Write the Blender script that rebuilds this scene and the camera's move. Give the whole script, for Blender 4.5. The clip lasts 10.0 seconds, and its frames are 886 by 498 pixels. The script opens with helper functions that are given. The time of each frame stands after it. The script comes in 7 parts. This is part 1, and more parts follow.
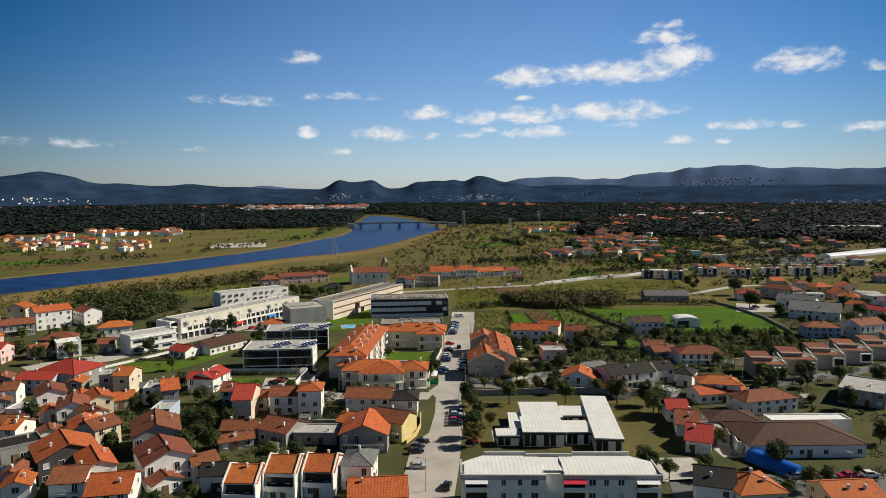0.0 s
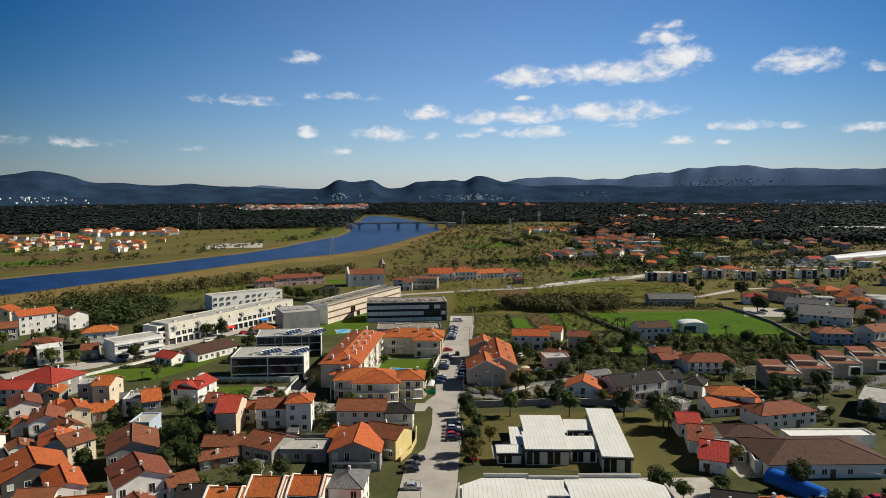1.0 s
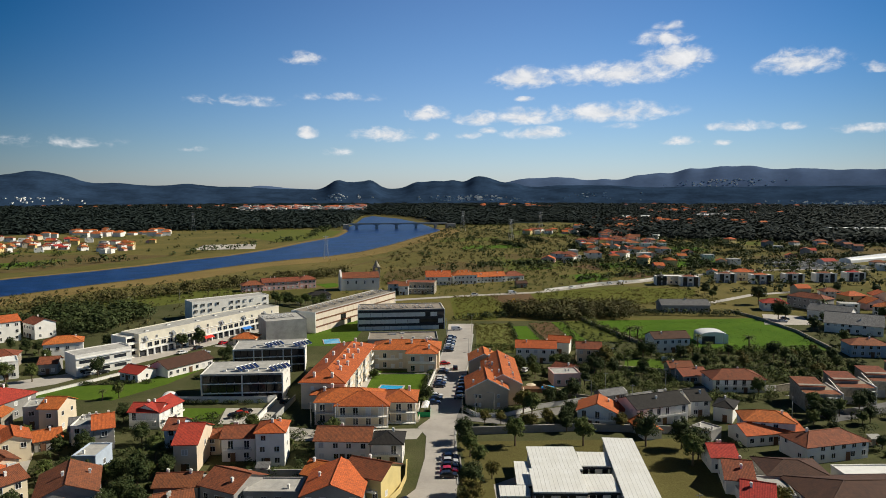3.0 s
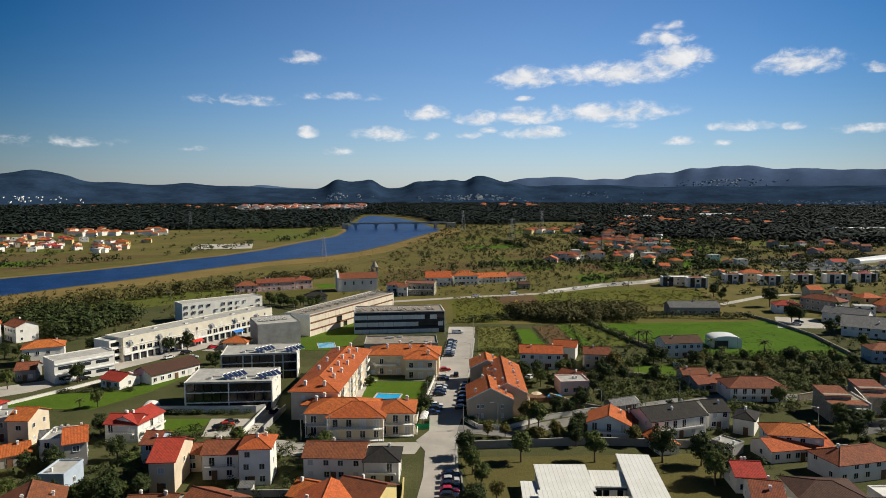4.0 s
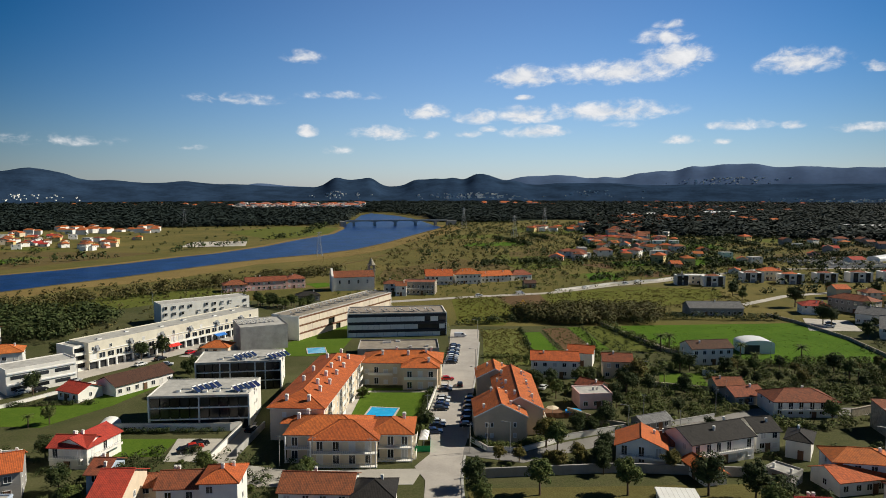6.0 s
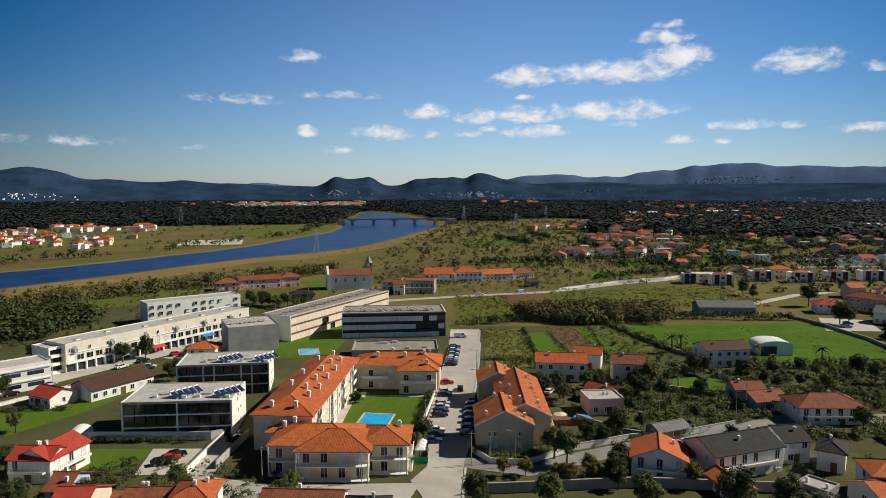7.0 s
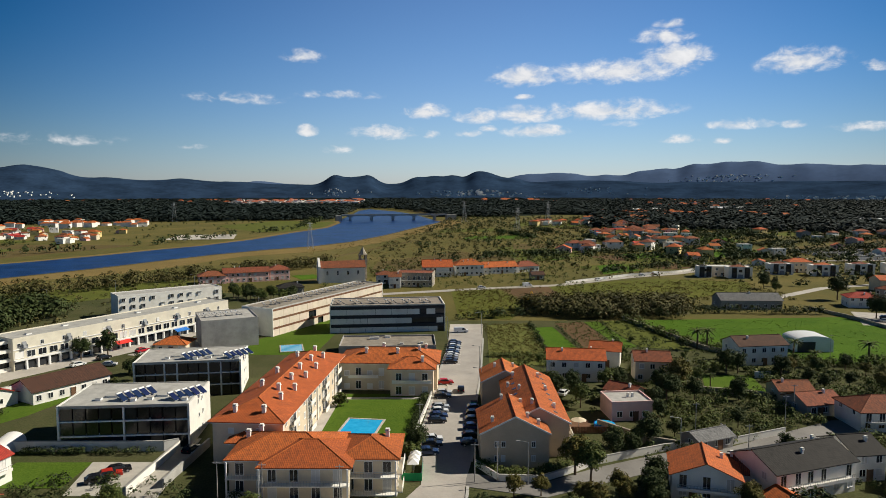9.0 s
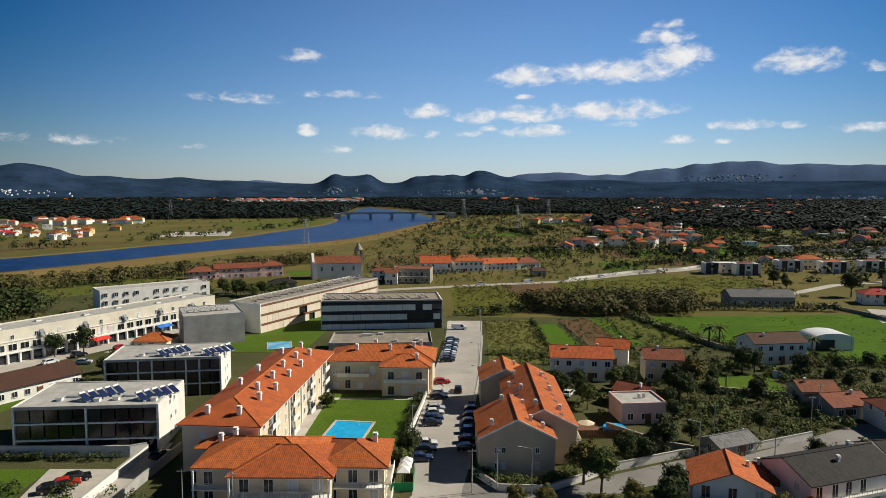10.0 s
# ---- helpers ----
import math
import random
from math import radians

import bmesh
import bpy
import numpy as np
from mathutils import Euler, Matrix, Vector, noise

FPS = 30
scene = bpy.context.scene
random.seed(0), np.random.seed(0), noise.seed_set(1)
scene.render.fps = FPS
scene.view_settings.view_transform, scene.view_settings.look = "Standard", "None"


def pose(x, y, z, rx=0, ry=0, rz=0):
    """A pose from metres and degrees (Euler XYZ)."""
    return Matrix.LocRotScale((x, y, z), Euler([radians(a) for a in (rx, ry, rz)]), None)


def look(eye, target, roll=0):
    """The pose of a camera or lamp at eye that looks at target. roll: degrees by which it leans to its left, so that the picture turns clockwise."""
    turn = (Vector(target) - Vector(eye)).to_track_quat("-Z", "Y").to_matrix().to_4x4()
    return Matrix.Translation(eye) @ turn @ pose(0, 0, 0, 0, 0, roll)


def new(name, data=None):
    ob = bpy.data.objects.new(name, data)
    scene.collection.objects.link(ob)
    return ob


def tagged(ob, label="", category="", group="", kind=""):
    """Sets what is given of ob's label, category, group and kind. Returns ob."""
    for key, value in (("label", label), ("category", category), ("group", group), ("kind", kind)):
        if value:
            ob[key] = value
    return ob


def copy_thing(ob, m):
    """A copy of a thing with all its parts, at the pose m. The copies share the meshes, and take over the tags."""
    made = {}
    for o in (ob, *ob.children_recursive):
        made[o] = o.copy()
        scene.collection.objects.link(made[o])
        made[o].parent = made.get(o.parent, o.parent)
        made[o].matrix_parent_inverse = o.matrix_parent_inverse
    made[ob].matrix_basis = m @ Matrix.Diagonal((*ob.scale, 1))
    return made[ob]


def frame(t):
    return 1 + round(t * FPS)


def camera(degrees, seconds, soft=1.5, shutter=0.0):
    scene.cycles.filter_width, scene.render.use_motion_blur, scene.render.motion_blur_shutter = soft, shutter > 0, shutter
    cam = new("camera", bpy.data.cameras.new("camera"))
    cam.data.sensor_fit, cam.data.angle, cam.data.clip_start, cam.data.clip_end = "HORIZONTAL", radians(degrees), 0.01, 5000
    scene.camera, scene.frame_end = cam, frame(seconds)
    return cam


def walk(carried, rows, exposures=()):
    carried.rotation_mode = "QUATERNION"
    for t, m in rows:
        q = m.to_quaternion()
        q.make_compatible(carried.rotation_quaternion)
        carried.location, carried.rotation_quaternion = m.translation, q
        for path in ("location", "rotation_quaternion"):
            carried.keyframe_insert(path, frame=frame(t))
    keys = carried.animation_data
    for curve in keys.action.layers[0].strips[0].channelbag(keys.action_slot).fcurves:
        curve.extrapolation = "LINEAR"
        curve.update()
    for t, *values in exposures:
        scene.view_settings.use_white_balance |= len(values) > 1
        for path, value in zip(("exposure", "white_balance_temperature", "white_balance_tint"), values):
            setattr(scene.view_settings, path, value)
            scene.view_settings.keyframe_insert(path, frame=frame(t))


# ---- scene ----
cam = camera(66.0, 10.0, soft=0.5)
PATH = [
    (0, (0.024, -23.351, 66.295), (0.033, -21.358, 66.122), -0.2),
    (0.5, (0.285, -17.811, 66.315), (0.294, -15.819, 66.142), -0.1),
    (1, (0.718, -11.854, 66.305), (0.728, -9.861, 66.132), -0.1),
    (1.5, (1.222, -5.656, 66.398), (1.231, -3.663, 66.225), -0.1),
    (2, (1.567, 0.963, 66.474), (1.576, 2.956, 66.302), -0.1),
    (2.5, (1.979, 7.234, 65.865), (1.989, 9.227, 65.694), -0.1),
    (4, (2.123, 26.92, 64.071), (2.133, 28.912, 63.899), -0.0),
    (4.5, (1.931, 33.232, 63.349), (1.941, 35.225, 63.178), 0.0),
    (5, (1.652, 39.866, 62.358), (1.663, 41.858, 62.186), 0.0),
    (5.5, (1.426, 46.214, 61.501), (1.437, 48.207, 61.327), -0.0),
    (7, (1.77, 66.087, 57.835), (1.781, 68.08, 57.659), 0.0),
    (7.5, (2.191, 72.25, 56.364), (2.202, 74.242, 56.188), 0.0),
    (8, (2.402, 78.713, 54.536), (2.413, 80.705, 54.36), 0.1),
    (8.5, (2.38, 84.781, 52.721), (2.39, 86.773, 52.544), 0.1),
    (9, (2.377, 90.957, 50.749), (2.388, 92.949, 50.572), 0.0),
    (9.5, (2.627, 96.85, 48.761), (2.638, 98.842, 48.585), 0.1),
    (10, (3.366, 102.804, 47.178), (3.377, 104.796, 47.001), 0.1),
]
walk(cam, [(t, look(e, g, r)) for t, e, g, r in PATH])

# ---- light and sky ----
SUN = Vector((0.76, 0.17, 0.60)).normalized()
sun = new("sun", bpy.data.lights.new("sun", "SUN"))
sun.data.energy, sun.data.angle, sun.data.color = 5.6, radians(0.5), (1.0, 0.93, 0.79)
sun.matrix_world = look(SUN * 1000, (0, 0, 0))
world = bpy.data.worlds.new("sky")
scene.world = world
world.use_nodes = True
wt = world.node_tree
wt.nodes.clear()


def wnode(kind, **values):
    n = wt.nodes.new(kind)
    for key, value in values.items():
        n.inputs[key].default_value = value
    return n


def wmath(op, a, b=None, c=None):
    n = wt.nodes.new("ShaderNodeMath")
    n.operation = op
    for i, v in enumerate((a, b, c)):
        if v is None:
            continue
        if isinstance(v, (int, float)):
            n.inputs[i].default_value = v
        else:
            wt.links.new(v, n.inputs[i])
    return n.outputs[0]


sky = wt.nodes.new("ShaderNodeTexSky")
sky.sky_type, sky.sun_disc = "NISHITA", False
sky.sun_elevation = math.asin(SUN.z)
sky.sun_rotation = math.atan2(SUN.x, SUN.y)
sky.air_density, sky.dust_density, sky.ozone_density = 1.0, 0.3, 3.5
wcoord = wt.nodes.new("ShaderNodeTexCoord")
wsplit = wt.nodes.new("ShaderNodeSeparateXYZ")
wt.links.new(wcoord.outputs["Generated"], wsplit.inputs[0])
wx, wy, wz = wsplit.outputs
az = wmath("ARCTAN2", wx, wy)
el = wmath("ARCSINE", wz)
flat = wt.nodes.new("ShaderNodeCombineXYZ")
wt.links.new(az, flat.inputs[0])
wt.links.new(wmath("MULTIPLY", el, 1.7), flat.inputs[1])
puff = wnode("ShaderNodeTexNoise", Scale=34.0, Detail=7.0, Roughness=0.62, Distortion=0.3)
wisp = wnode("ShaderNodeTexNoise", Scale=11.0, Detail=4.0, Roughness=0.6)
for n in (puff, wisp):
    wt.links.new(flat.outputs[0], n.inputs["Vector"])
cover = 0.0


def cloud(a, e, wide, high, dense=1.0):
    """One small cloud round the azimuth a and elevation e, in degrees."""
    global cover
    u = wmath("MULTIPLY", wmath("SUBTRACT", az, radians(a)), 1 / radians(wide))
    v = wmath("MULTIPLY", wmath("SUBTRACT", el, radians(e)), 1 / radians(high))
    low = wmath("MULTIPLY", wmath("MINIMUM", v, 0.0), 0.55)
    v = wmath("ADD", v, low)
    r = wmath("SQRT", wmath("ADD", wmath("MULTIPLY", u, u), wmath("MULTIPLY", v, v)))
    body = wmath("MULTIPLY", wmath("SUBTRACT", 1.0, r), dense)
    cover = wmath("MAXIMUM", cover, body)


cloud(6.9, 8.9, 3.68, 1.44, 1.00)
cloud(14.3, 9.1, 7.28, 1.60, 1.00)
cloud(18.8, 10.0, 3.48, 1.60, 1.00)
cloud(27.6, 9.1, 3.80, 1.60, 1.00)
cloud(17.9, 11.6, 3.04, 1.04, 0.80)
cloud(18.3, 12.5, 1.58, 0.64, 0.74)
cloud(32.3, 8.5, 1.39, 0.72, 0.80)
cloud(-1.0, 6.2, 2.53, 1.04, 1.00)
cloud(3.2, 5.8, 2.53, 1.04, 1.00)
cloud(6.9, 5.9, 3.48, 1.20, 1.00)
cloud(13.7, 6.1, 6.96, 1.36, 1.00)
cloud(7.8, 4.6, 3.48, 0.88, 1.00)
cloud(-4.6, 4.5, 3.68, 1.04, 1.00)
cloud(-10.8, 4.6, 1.14, 0.80, 0.90)
cloud(-11.1, 10.4, 2.16, 0.88, 0.75)
cloud(-16.2, 7.0, 5.70, 0.80, 0.52)
cloud(-8.2, 7.5, 4.74, 0.64, 0.52)
cloud(23.6, 4.8, 3.48, 0.72, 0.74)
cloud(31.6, 4.3, 2.66, 0.64, 0.73)
cloud(-29.0, 3.5, 6.02, 0.80, 0.52)
cloud(19.4, 3.8, 2.53, 0.56, 0.73)
cloud(-8.7, 3.1, 2.16, 0.64, 0.52)
cloud(14.8, 5.1, 2.03, 0.56, 0.52)
cloud(27.2, 4.7, 1.14, 0.56, 0.70)
cloud(2.5, 4.5, 1.52, 0.56, 0.74)
cloud(4.1, 4.9, 1.14, 0.47, 0.74)
cloud(-0.7, 4.4, 1.01, 0.56, 0.74)
cloud(22.5, 3.6, 1.39, 0.40, 0.71)
cloud(7.1, 7.4, 1.14, 0.40, 0.70)
cloud(-19.7, 3.2, 1.39, 0.47, 0.52)

ragged = wmath("MULTIPLY", wmath("SUBTRACT", puff.outputs["Fac"], 0.52), 2.6)
ragged = wmath("ADD", ragged, wmath("MULTIPLY", wmath("SUBTRACT", wisp.outputs["Fac"], 0.5), 1.2))
thick = wmath("ADD", wmath("MULTIPLY", cover, 1.25), ragged)
thick = wmath("MULTIPLY", thick, wmath("GREATER_THAN", cover, 0.0))
ease = wt.nodes.new("ShaderNodeMapRange")
ease.interpolation_type = "SMOOTHSTEP"
wt.links.new(wmath("MULTIPLY", thick, wmath("MINIMUM", wmath("MULTIPLY", cover, 4.0), 1.0)), ease.inputs[0])
ease.inputs[1].default_value, ease.inputs[2].default_value = 0.02, 1.15
tone = wt.nodes.new("ShaderNodeMix")
tone.data_type = "RGBA"
wt.links.new(puff.outputs["Fac"], tone.inputs[0])
tone.inputs[6].default_value, tone.inputs[7].default_value = (5.2, 5.6, 6.3, 1), (11.5, 11.2, 10.8, 1)
mixed = wt.nodes.new("ShaderNodeMix")
mixed.data_type = "RGBA"
wt.links.new(wmath("MULTIPLY", ease.outputs[0], 0.93), mixed.inputs[0])
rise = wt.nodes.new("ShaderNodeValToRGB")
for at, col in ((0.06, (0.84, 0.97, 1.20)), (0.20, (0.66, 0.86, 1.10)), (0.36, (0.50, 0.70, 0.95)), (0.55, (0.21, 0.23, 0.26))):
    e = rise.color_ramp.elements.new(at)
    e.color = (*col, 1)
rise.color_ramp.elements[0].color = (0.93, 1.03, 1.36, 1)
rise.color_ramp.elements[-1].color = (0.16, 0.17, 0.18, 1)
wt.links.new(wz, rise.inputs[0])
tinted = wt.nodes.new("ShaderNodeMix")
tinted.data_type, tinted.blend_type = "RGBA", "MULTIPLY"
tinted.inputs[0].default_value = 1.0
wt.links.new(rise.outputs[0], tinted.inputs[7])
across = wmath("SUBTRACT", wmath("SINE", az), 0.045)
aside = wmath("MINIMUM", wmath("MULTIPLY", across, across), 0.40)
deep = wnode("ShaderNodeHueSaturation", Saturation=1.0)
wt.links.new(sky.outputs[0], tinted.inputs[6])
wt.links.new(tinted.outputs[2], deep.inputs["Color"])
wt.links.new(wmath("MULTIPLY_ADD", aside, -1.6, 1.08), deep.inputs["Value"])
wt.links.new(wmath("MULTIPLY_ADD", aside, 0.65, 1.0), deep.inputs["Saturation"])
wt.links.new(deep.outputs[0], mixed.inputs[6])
wt.links.new(tone.outputs[2], mixed.inputs[7])
back = wnode("ShaderNodeBackground", Strength=0.095)
wt.links.new(mixed.outputs[2], back.inputs[0])
wout = wt.nodes.new("ShaderNodeOutputWorld")
wt.links.new(back.outputs[0], wout.inputs[0])
scene.view_settings.exposure = 0.0

# ---- materials ----


class Nodes:
    """A small helper round one node material."""

    def __init__(self, name, rough=0.8, metal=0.0, spec=0.3):
        self.mat = bpy.data.materials.new(name)
        self.mat.use_nodes = True
        self.tree = self.mat.node_tree
        self.bsdf = self.tree.nodes["Principled BSDF"]
        self.bsdf.inputs["Roughness"].default_value = rough
        self.bsdf.inputs["Metallic"].default_value = metal
        self.bsdf.inputs["Specular IOR Level"].default_value = spec
        self.coord = self.tree.nodes.new("ShaderNodeTexCoord")

    def link(self, a, b):
        self.tree.links.new(a, b)

    def noise(self, scale, detail=4.0, space="Object", rough=0.6):
        n = self.tree.nodes.new("ShaderNodeTexNoise")
        n.inputs["Scale"].default_value, n.inputs["Detail"].default_value, n.inputs["Roughness"].default_value = scale, detail, rough
        self.link(self.coord.outputs[space], n.inputs["Vector"])
        return n.outputs["Fac"]

    def math(self, op, a, b, c=None):
        n = self.tree.nodes.new("ShaderNodeMath")
        n.operation = op
        for i, v in enumerate((a, b, c)):
            if v is None:
                continue
            if isinstance(v, (int, float)):
                n.inputs[i].default_value = v
            else:
                self.link(v, n.inputs[i])
        return n.outputs[0]

    def ramp(self, fac, *stops):
        n = self.tree.nodes.new("ShaderNodeValToRGB")
        while len(n.color_ramp.elements) < len(stops):
            n.color_ramp.elements.new(0.5)
        for e, (at, col) in zip(n.color_ramp.elements, stops):
            e.position, e.color = at, (*col, 1)
        self.link(fac, n.inputs[0])
        return n.outputs[0]

    def mix(self, fac, a, b, blend="MIX"):
        n = self.tree.nodes.new("ShaderNodeMix")
        n.data_type, n.blend_type = "RGBA", blend
        for slot, v in ((0, fac), (6, a), (7, b)):
            if isinstance(v, (int, float)):
                n.inputs[slot].default_value = v
            elif isinstance(v, tuple):
                n.inputs[slot].default_value = (*v, 1)
            else:
                self.link(v, n.inputs[slot])
        return n.outputs[2]

    def each(self, col, much=0.2, hue=0.02, island=False):
        """Vary value and hue from object to object, or from island to island."""
        if island:
            src = self.tree.nodes.new("ShaderNodeNewGeometry").outputs["Random Per Island"]
        else:
            src = self.tree.nodes.new("ShaderNodeObjectInfo").outputs["Random"]
        n = self.tree.nodes.new("ShaderNodeHueSaturation")
        self.link(self.math("MULTIPLY_ADD", src, 2 * much, 1 - much), n.inputs["Value"])
        self.link(self.math("MULTIPLY_ADD", self.math("FRACT", self.math("MULTIPLY", src, 7.3), 0), 2 * hue, 0.5 - hue), n.inputs["Hue"])
        self.link(col, n.inputs["Color"])
        return n.outputs[0]

    def colour(self, col):
        if isinstance(col, tuple):
            self.bsdf.inputs["Base Color"].default_value = (*col, 1)
        else:
            self.link(col, self.bsdf.inputs["Base Color"])

    def bump(self, height, strength=0.3, distance=0.03):
        n = self.tree.nodes.new("ShaderNodeBump")
        n.inputs["Strength"].default_value, n.inputs["Distance"].default_value = strength, distance
        self.link(height, n.inputs["Height"])
        self.link(n.outputs[0], self.bsdf.inputs["Normal"])


def surface(name, col, rough=0.85, var=0.22, big=0.35, fine=6.0, bump=0.25, metal=0.0, spec=0.25, each=0.06, hue=0.01, other=None):
    """A plain surface with stains at a large scale and grain at a small one."""
    n = Nodes(name, rough, metal, spec)
    dark = tuple(c * (1 - var) for c in col)
    light = tuple(min(1, c * (1 + var * 0.6)) for c in col)
    a = n.ramp(n.noise(big, 5), (0.32, other or dark), (0.62, light))
    b = n.noise(fine, 3)
    c = n.mix(0.35, a, n.ramp(b, (0.3, dark), (0.7, light)))
    n.colour(n.each(c, each, hue))
    n.bump(b, bump, 0.012)
    return n.mat


def tiles(name, col, aged, rough=0.8):
    """Rows of clay roof tiles, laid by the roof's own unwrapping in metres."""
    n = Nodes(name, rough, 0, 0.2)
    split = n.tree.nodes.new("ShaderNodeSeparateXYZ")
    n.link(n.coord.outputs["UV"], split.inputs[0])
    u, v = split.outputs[0], split.outputs[1]
    wave = n.math("SINE", n.math("MULTIPLY", u, 2 * math.pi / 0.30), 0)
    row = n.math("FRACT", n.math("MULTIPLY", v, 1 / 0.42), 0)
    cell = n.tree.nodes.new("ShaderNodeTexWhiteNoise")
    cell.noise_dimensions = "2D"
    both = n.tree.nodes.new("ShaderNodeCombineXYZ")
    n.link(n.math("FLOOR", n.math("MULTIPLY", u, 1 / 0.30), 0), both.inputs[0])
    n.link(n.math("FLOOR", n.math("MULTIPLY", v, 1 / 0.42), 0), both.inputs[1])
    n.link(both.outputs[0], cell.inputs["Vector"])
    light = tuple(min(1, c * 1.15) for c in col)
    stain = n.ramp(n.noise(0.45, 6, "UV", 0.7), (0.36, aged), (0.56, col), (0.8, light))
    one = n.mix(0.42, stain, n.ramp(cell.outputs["Value"], (0.1, aged), (0.9, light)))
    gap = n.math("MULTIPLY", n.math("LESS_THAN", row, 0.16), 0.35)
    one = n.mix(gap, one, tuple(c * 0.45 for c in aged))
    groove = n.math("MULTIPLY", n.math("LESS_THAN", wave, -0.6), 0.55)
    one = n.mix(groove, one, tuple(c * 0.4 for c in aged))
    n.colour(n.each(one, 0.14, 0.006))
    return n.mat


WALLS = {
    "white": surface("white_plaster", (0.77, 0.75, 0.69), var=0.14, each=0.05),
    "cream": surface("cream_plaster", (0.66, 0.56, 0.41), var=0.14),
    "grey": surface("bare_grey_render", (0.30, 0.29, 0.27), var=0.25),
    "cement": surface("weathered_cement", (0.36, 0.35, 0.33), var=0.3),
    "yellow": surface("ochre_plaster", (0.62, 0.50, 0.22), var=0.15),
    "blue": surface("pale_blue_plaster", (0.42, 0.49, 0.58), var=0.15),
    "pink": surface("pink_plaster", (0.70, 0.46, 0.42), var=0.15),
    "ivory": surface("ivory_plaster", (0.66, 0.61, 0.50), var=0.16),
    "terracotta": surface("far_terracotta", (0.40, 0.13, 0.06), var=0.3),
    "slate": surface("dark_slate_cladding", (0.075, 0.070, 0.066), var=0.3),
    "stone": surface("rough_stone", (0.33, 0.29, 0.23), var=0.45, big=1.2, fine=3.0, bump=0.7),
}
TILES = {
    "orange": tiles("orange_clay_tiles", (0.56, 0.145, 0.038), (0.30, 0.090, 0.034)),
    "old": tiles("weathered_clay_tiles", (0.31, 0.098, 0.045), (0.14, 0.06, 0.038)),
    "red": tiles("red_clay_tiles", (0.50, 0.06, 0.04), (0.28, 0.045, 0.035)),
    "brown": tiles("brown_clay_tiles", (0.105, 0.052, 0.034), (0.06, 0.036, 0.027)),
    "dark": tiles("black_slate_tiles", (0.034, 0.031, 0.029), (0.018, 0.017, 0.016)),
    "grey": tiles("grey_fibre_cement_tiles", (0.22, 0.22, 0.22), (0.11, 0.11, 0.11)),
    "cement": surface("flat_roof_screed", (0.40, 0.39, 0.36), var=0.3, big=0.5),
    "white": surface("white_roof_sheet", (0.74, 0.74, 0.71), var=0.12),
}
gravel_roof = surface("brown_gravel_roof", (0.27, 0.235, 0.19), var=0.35, big=0.4, fine=5.0, bump=0.5)
WORDS = {"orange": "orange clay tile", "old": "weathered brown-orange tile", "red": "dark red tile", "brown": "brown tile", "dark": "black slate",
         "grey": "grey fibre-cement", "cement": "flat grey screed", "white": "flat white"}
WALLWORDS = {"white": "white-plastered", "cream": "cream-plastered", "grey": "bare grey rendered", "cement": "weathered cement", "yellow": "ochre-yellow",
             "blue": "pale blue", "pink": "pink-plastered", "stone": "rough stone", "slate": "dark slate-clad"}
glass = surface("window_glass", (0.022, 0.026, 0.032), rough=0.12, var=0.4, bump=0.02, spec=0.6, each=0.5)
dark_glass = surface("dark_facade_glass", (0.012, 0.014, 0.018), rough=0.15, var=0.5, bump=0.02, spec=0.5, each=0.4)
white_trim = surface("white_painted_trim", (0.76, 0.76, 0.74), var=0.1)
shutter = surface("pale_roller_shutter", (0.62, 0.61, 0.58), var=0.1, each=0.25)
wood = surface("brown_door_wood", (0.16, 0.09, 0.05), var=0.3, each=0.3)
grey_paint = surface("grey_panel", (0.26, 0.27, 0.28), var=0.2)
dark_panel = surface("dark_panel", (0.035, 0.036, 0.04), rough=0.6, var=0.3)
brown_band = surface("brown_band", (0.17, 0.085, 0.05), var=0.25)
asphalt = surface("pale_worn_asphalt", (0.43, 0.40, 0.355), var=0.22, big=0.12, fine=2.5, bump=0.2)
# Darker copy of the asphalt, with the side street's shade in its colour.
shaded_asphalt = surface("shaded_lane_asphalt", (0.22, 0.21, 0.195), var=0.25, big=0.12, fine=2.5, bump=0.2)
dark_asphalt = surface("dark_asphalt", (0.13, 0.13, 0.13), var=0.3, big=0.1, fine=2.5)
paving = surface("pale_paving", (0.46, 0.43, 0.38), var=0.25, big=0.3, fine=3)
kerb_stone = surface("kerb_stone", (0.42, 0.41, 0.38), var=0.2)
line_paint = surface("road_paint", (0.72, 0.71, 0.68), var=0.2, fine=9)
metal = surface("galvanised_metal", (0.42, 0.43, 0.44), rough=0.45, metal=0.7, var=0.15)
tin = surface("white_steel_sheet", (0.74, 0.75, 0.75), rough=0.5, var=0.08)
solar = surface("solar_glass", (0.016, 0.028, 0.085), rough=0.14, var=0.3, spec=0.6)
rubber = surface("tyre_rubber", (0.02, 0.02, 0.02), rough=0.9)
trunk_bark = surface("bark", (0.12, 0.085, 0.055), var=0.4, fine=8, bump=0.8)
soil = surface("bare_soil", (0.23, 0.15, 0.09), var=0.4, big=0.08, fine=1.5)
blue_tarp = surface("blue_plastic", (0.02, 0.16, 0.55), rough=0.35, var=0.2)
red_cloth = surface("red_cloth", (0.6, 0.03, 0.03), var=0.15)
green_net = surface("green_mesh", (0.02, 0.26, 0.08), var=0.2)
pool_water = Nodes("pool_water", 0.06, 0, 0.5)
pool_water.colour(pool_water.ramp(pool_water.noise(0.6), (0.3, (0.006, 0.34, 0.66)), (0.7, (0.03, 0.45, 0.78))))
pool_water.bump(pool_water.noise(2.5), 0.15)
pool_water = pool_water.mat


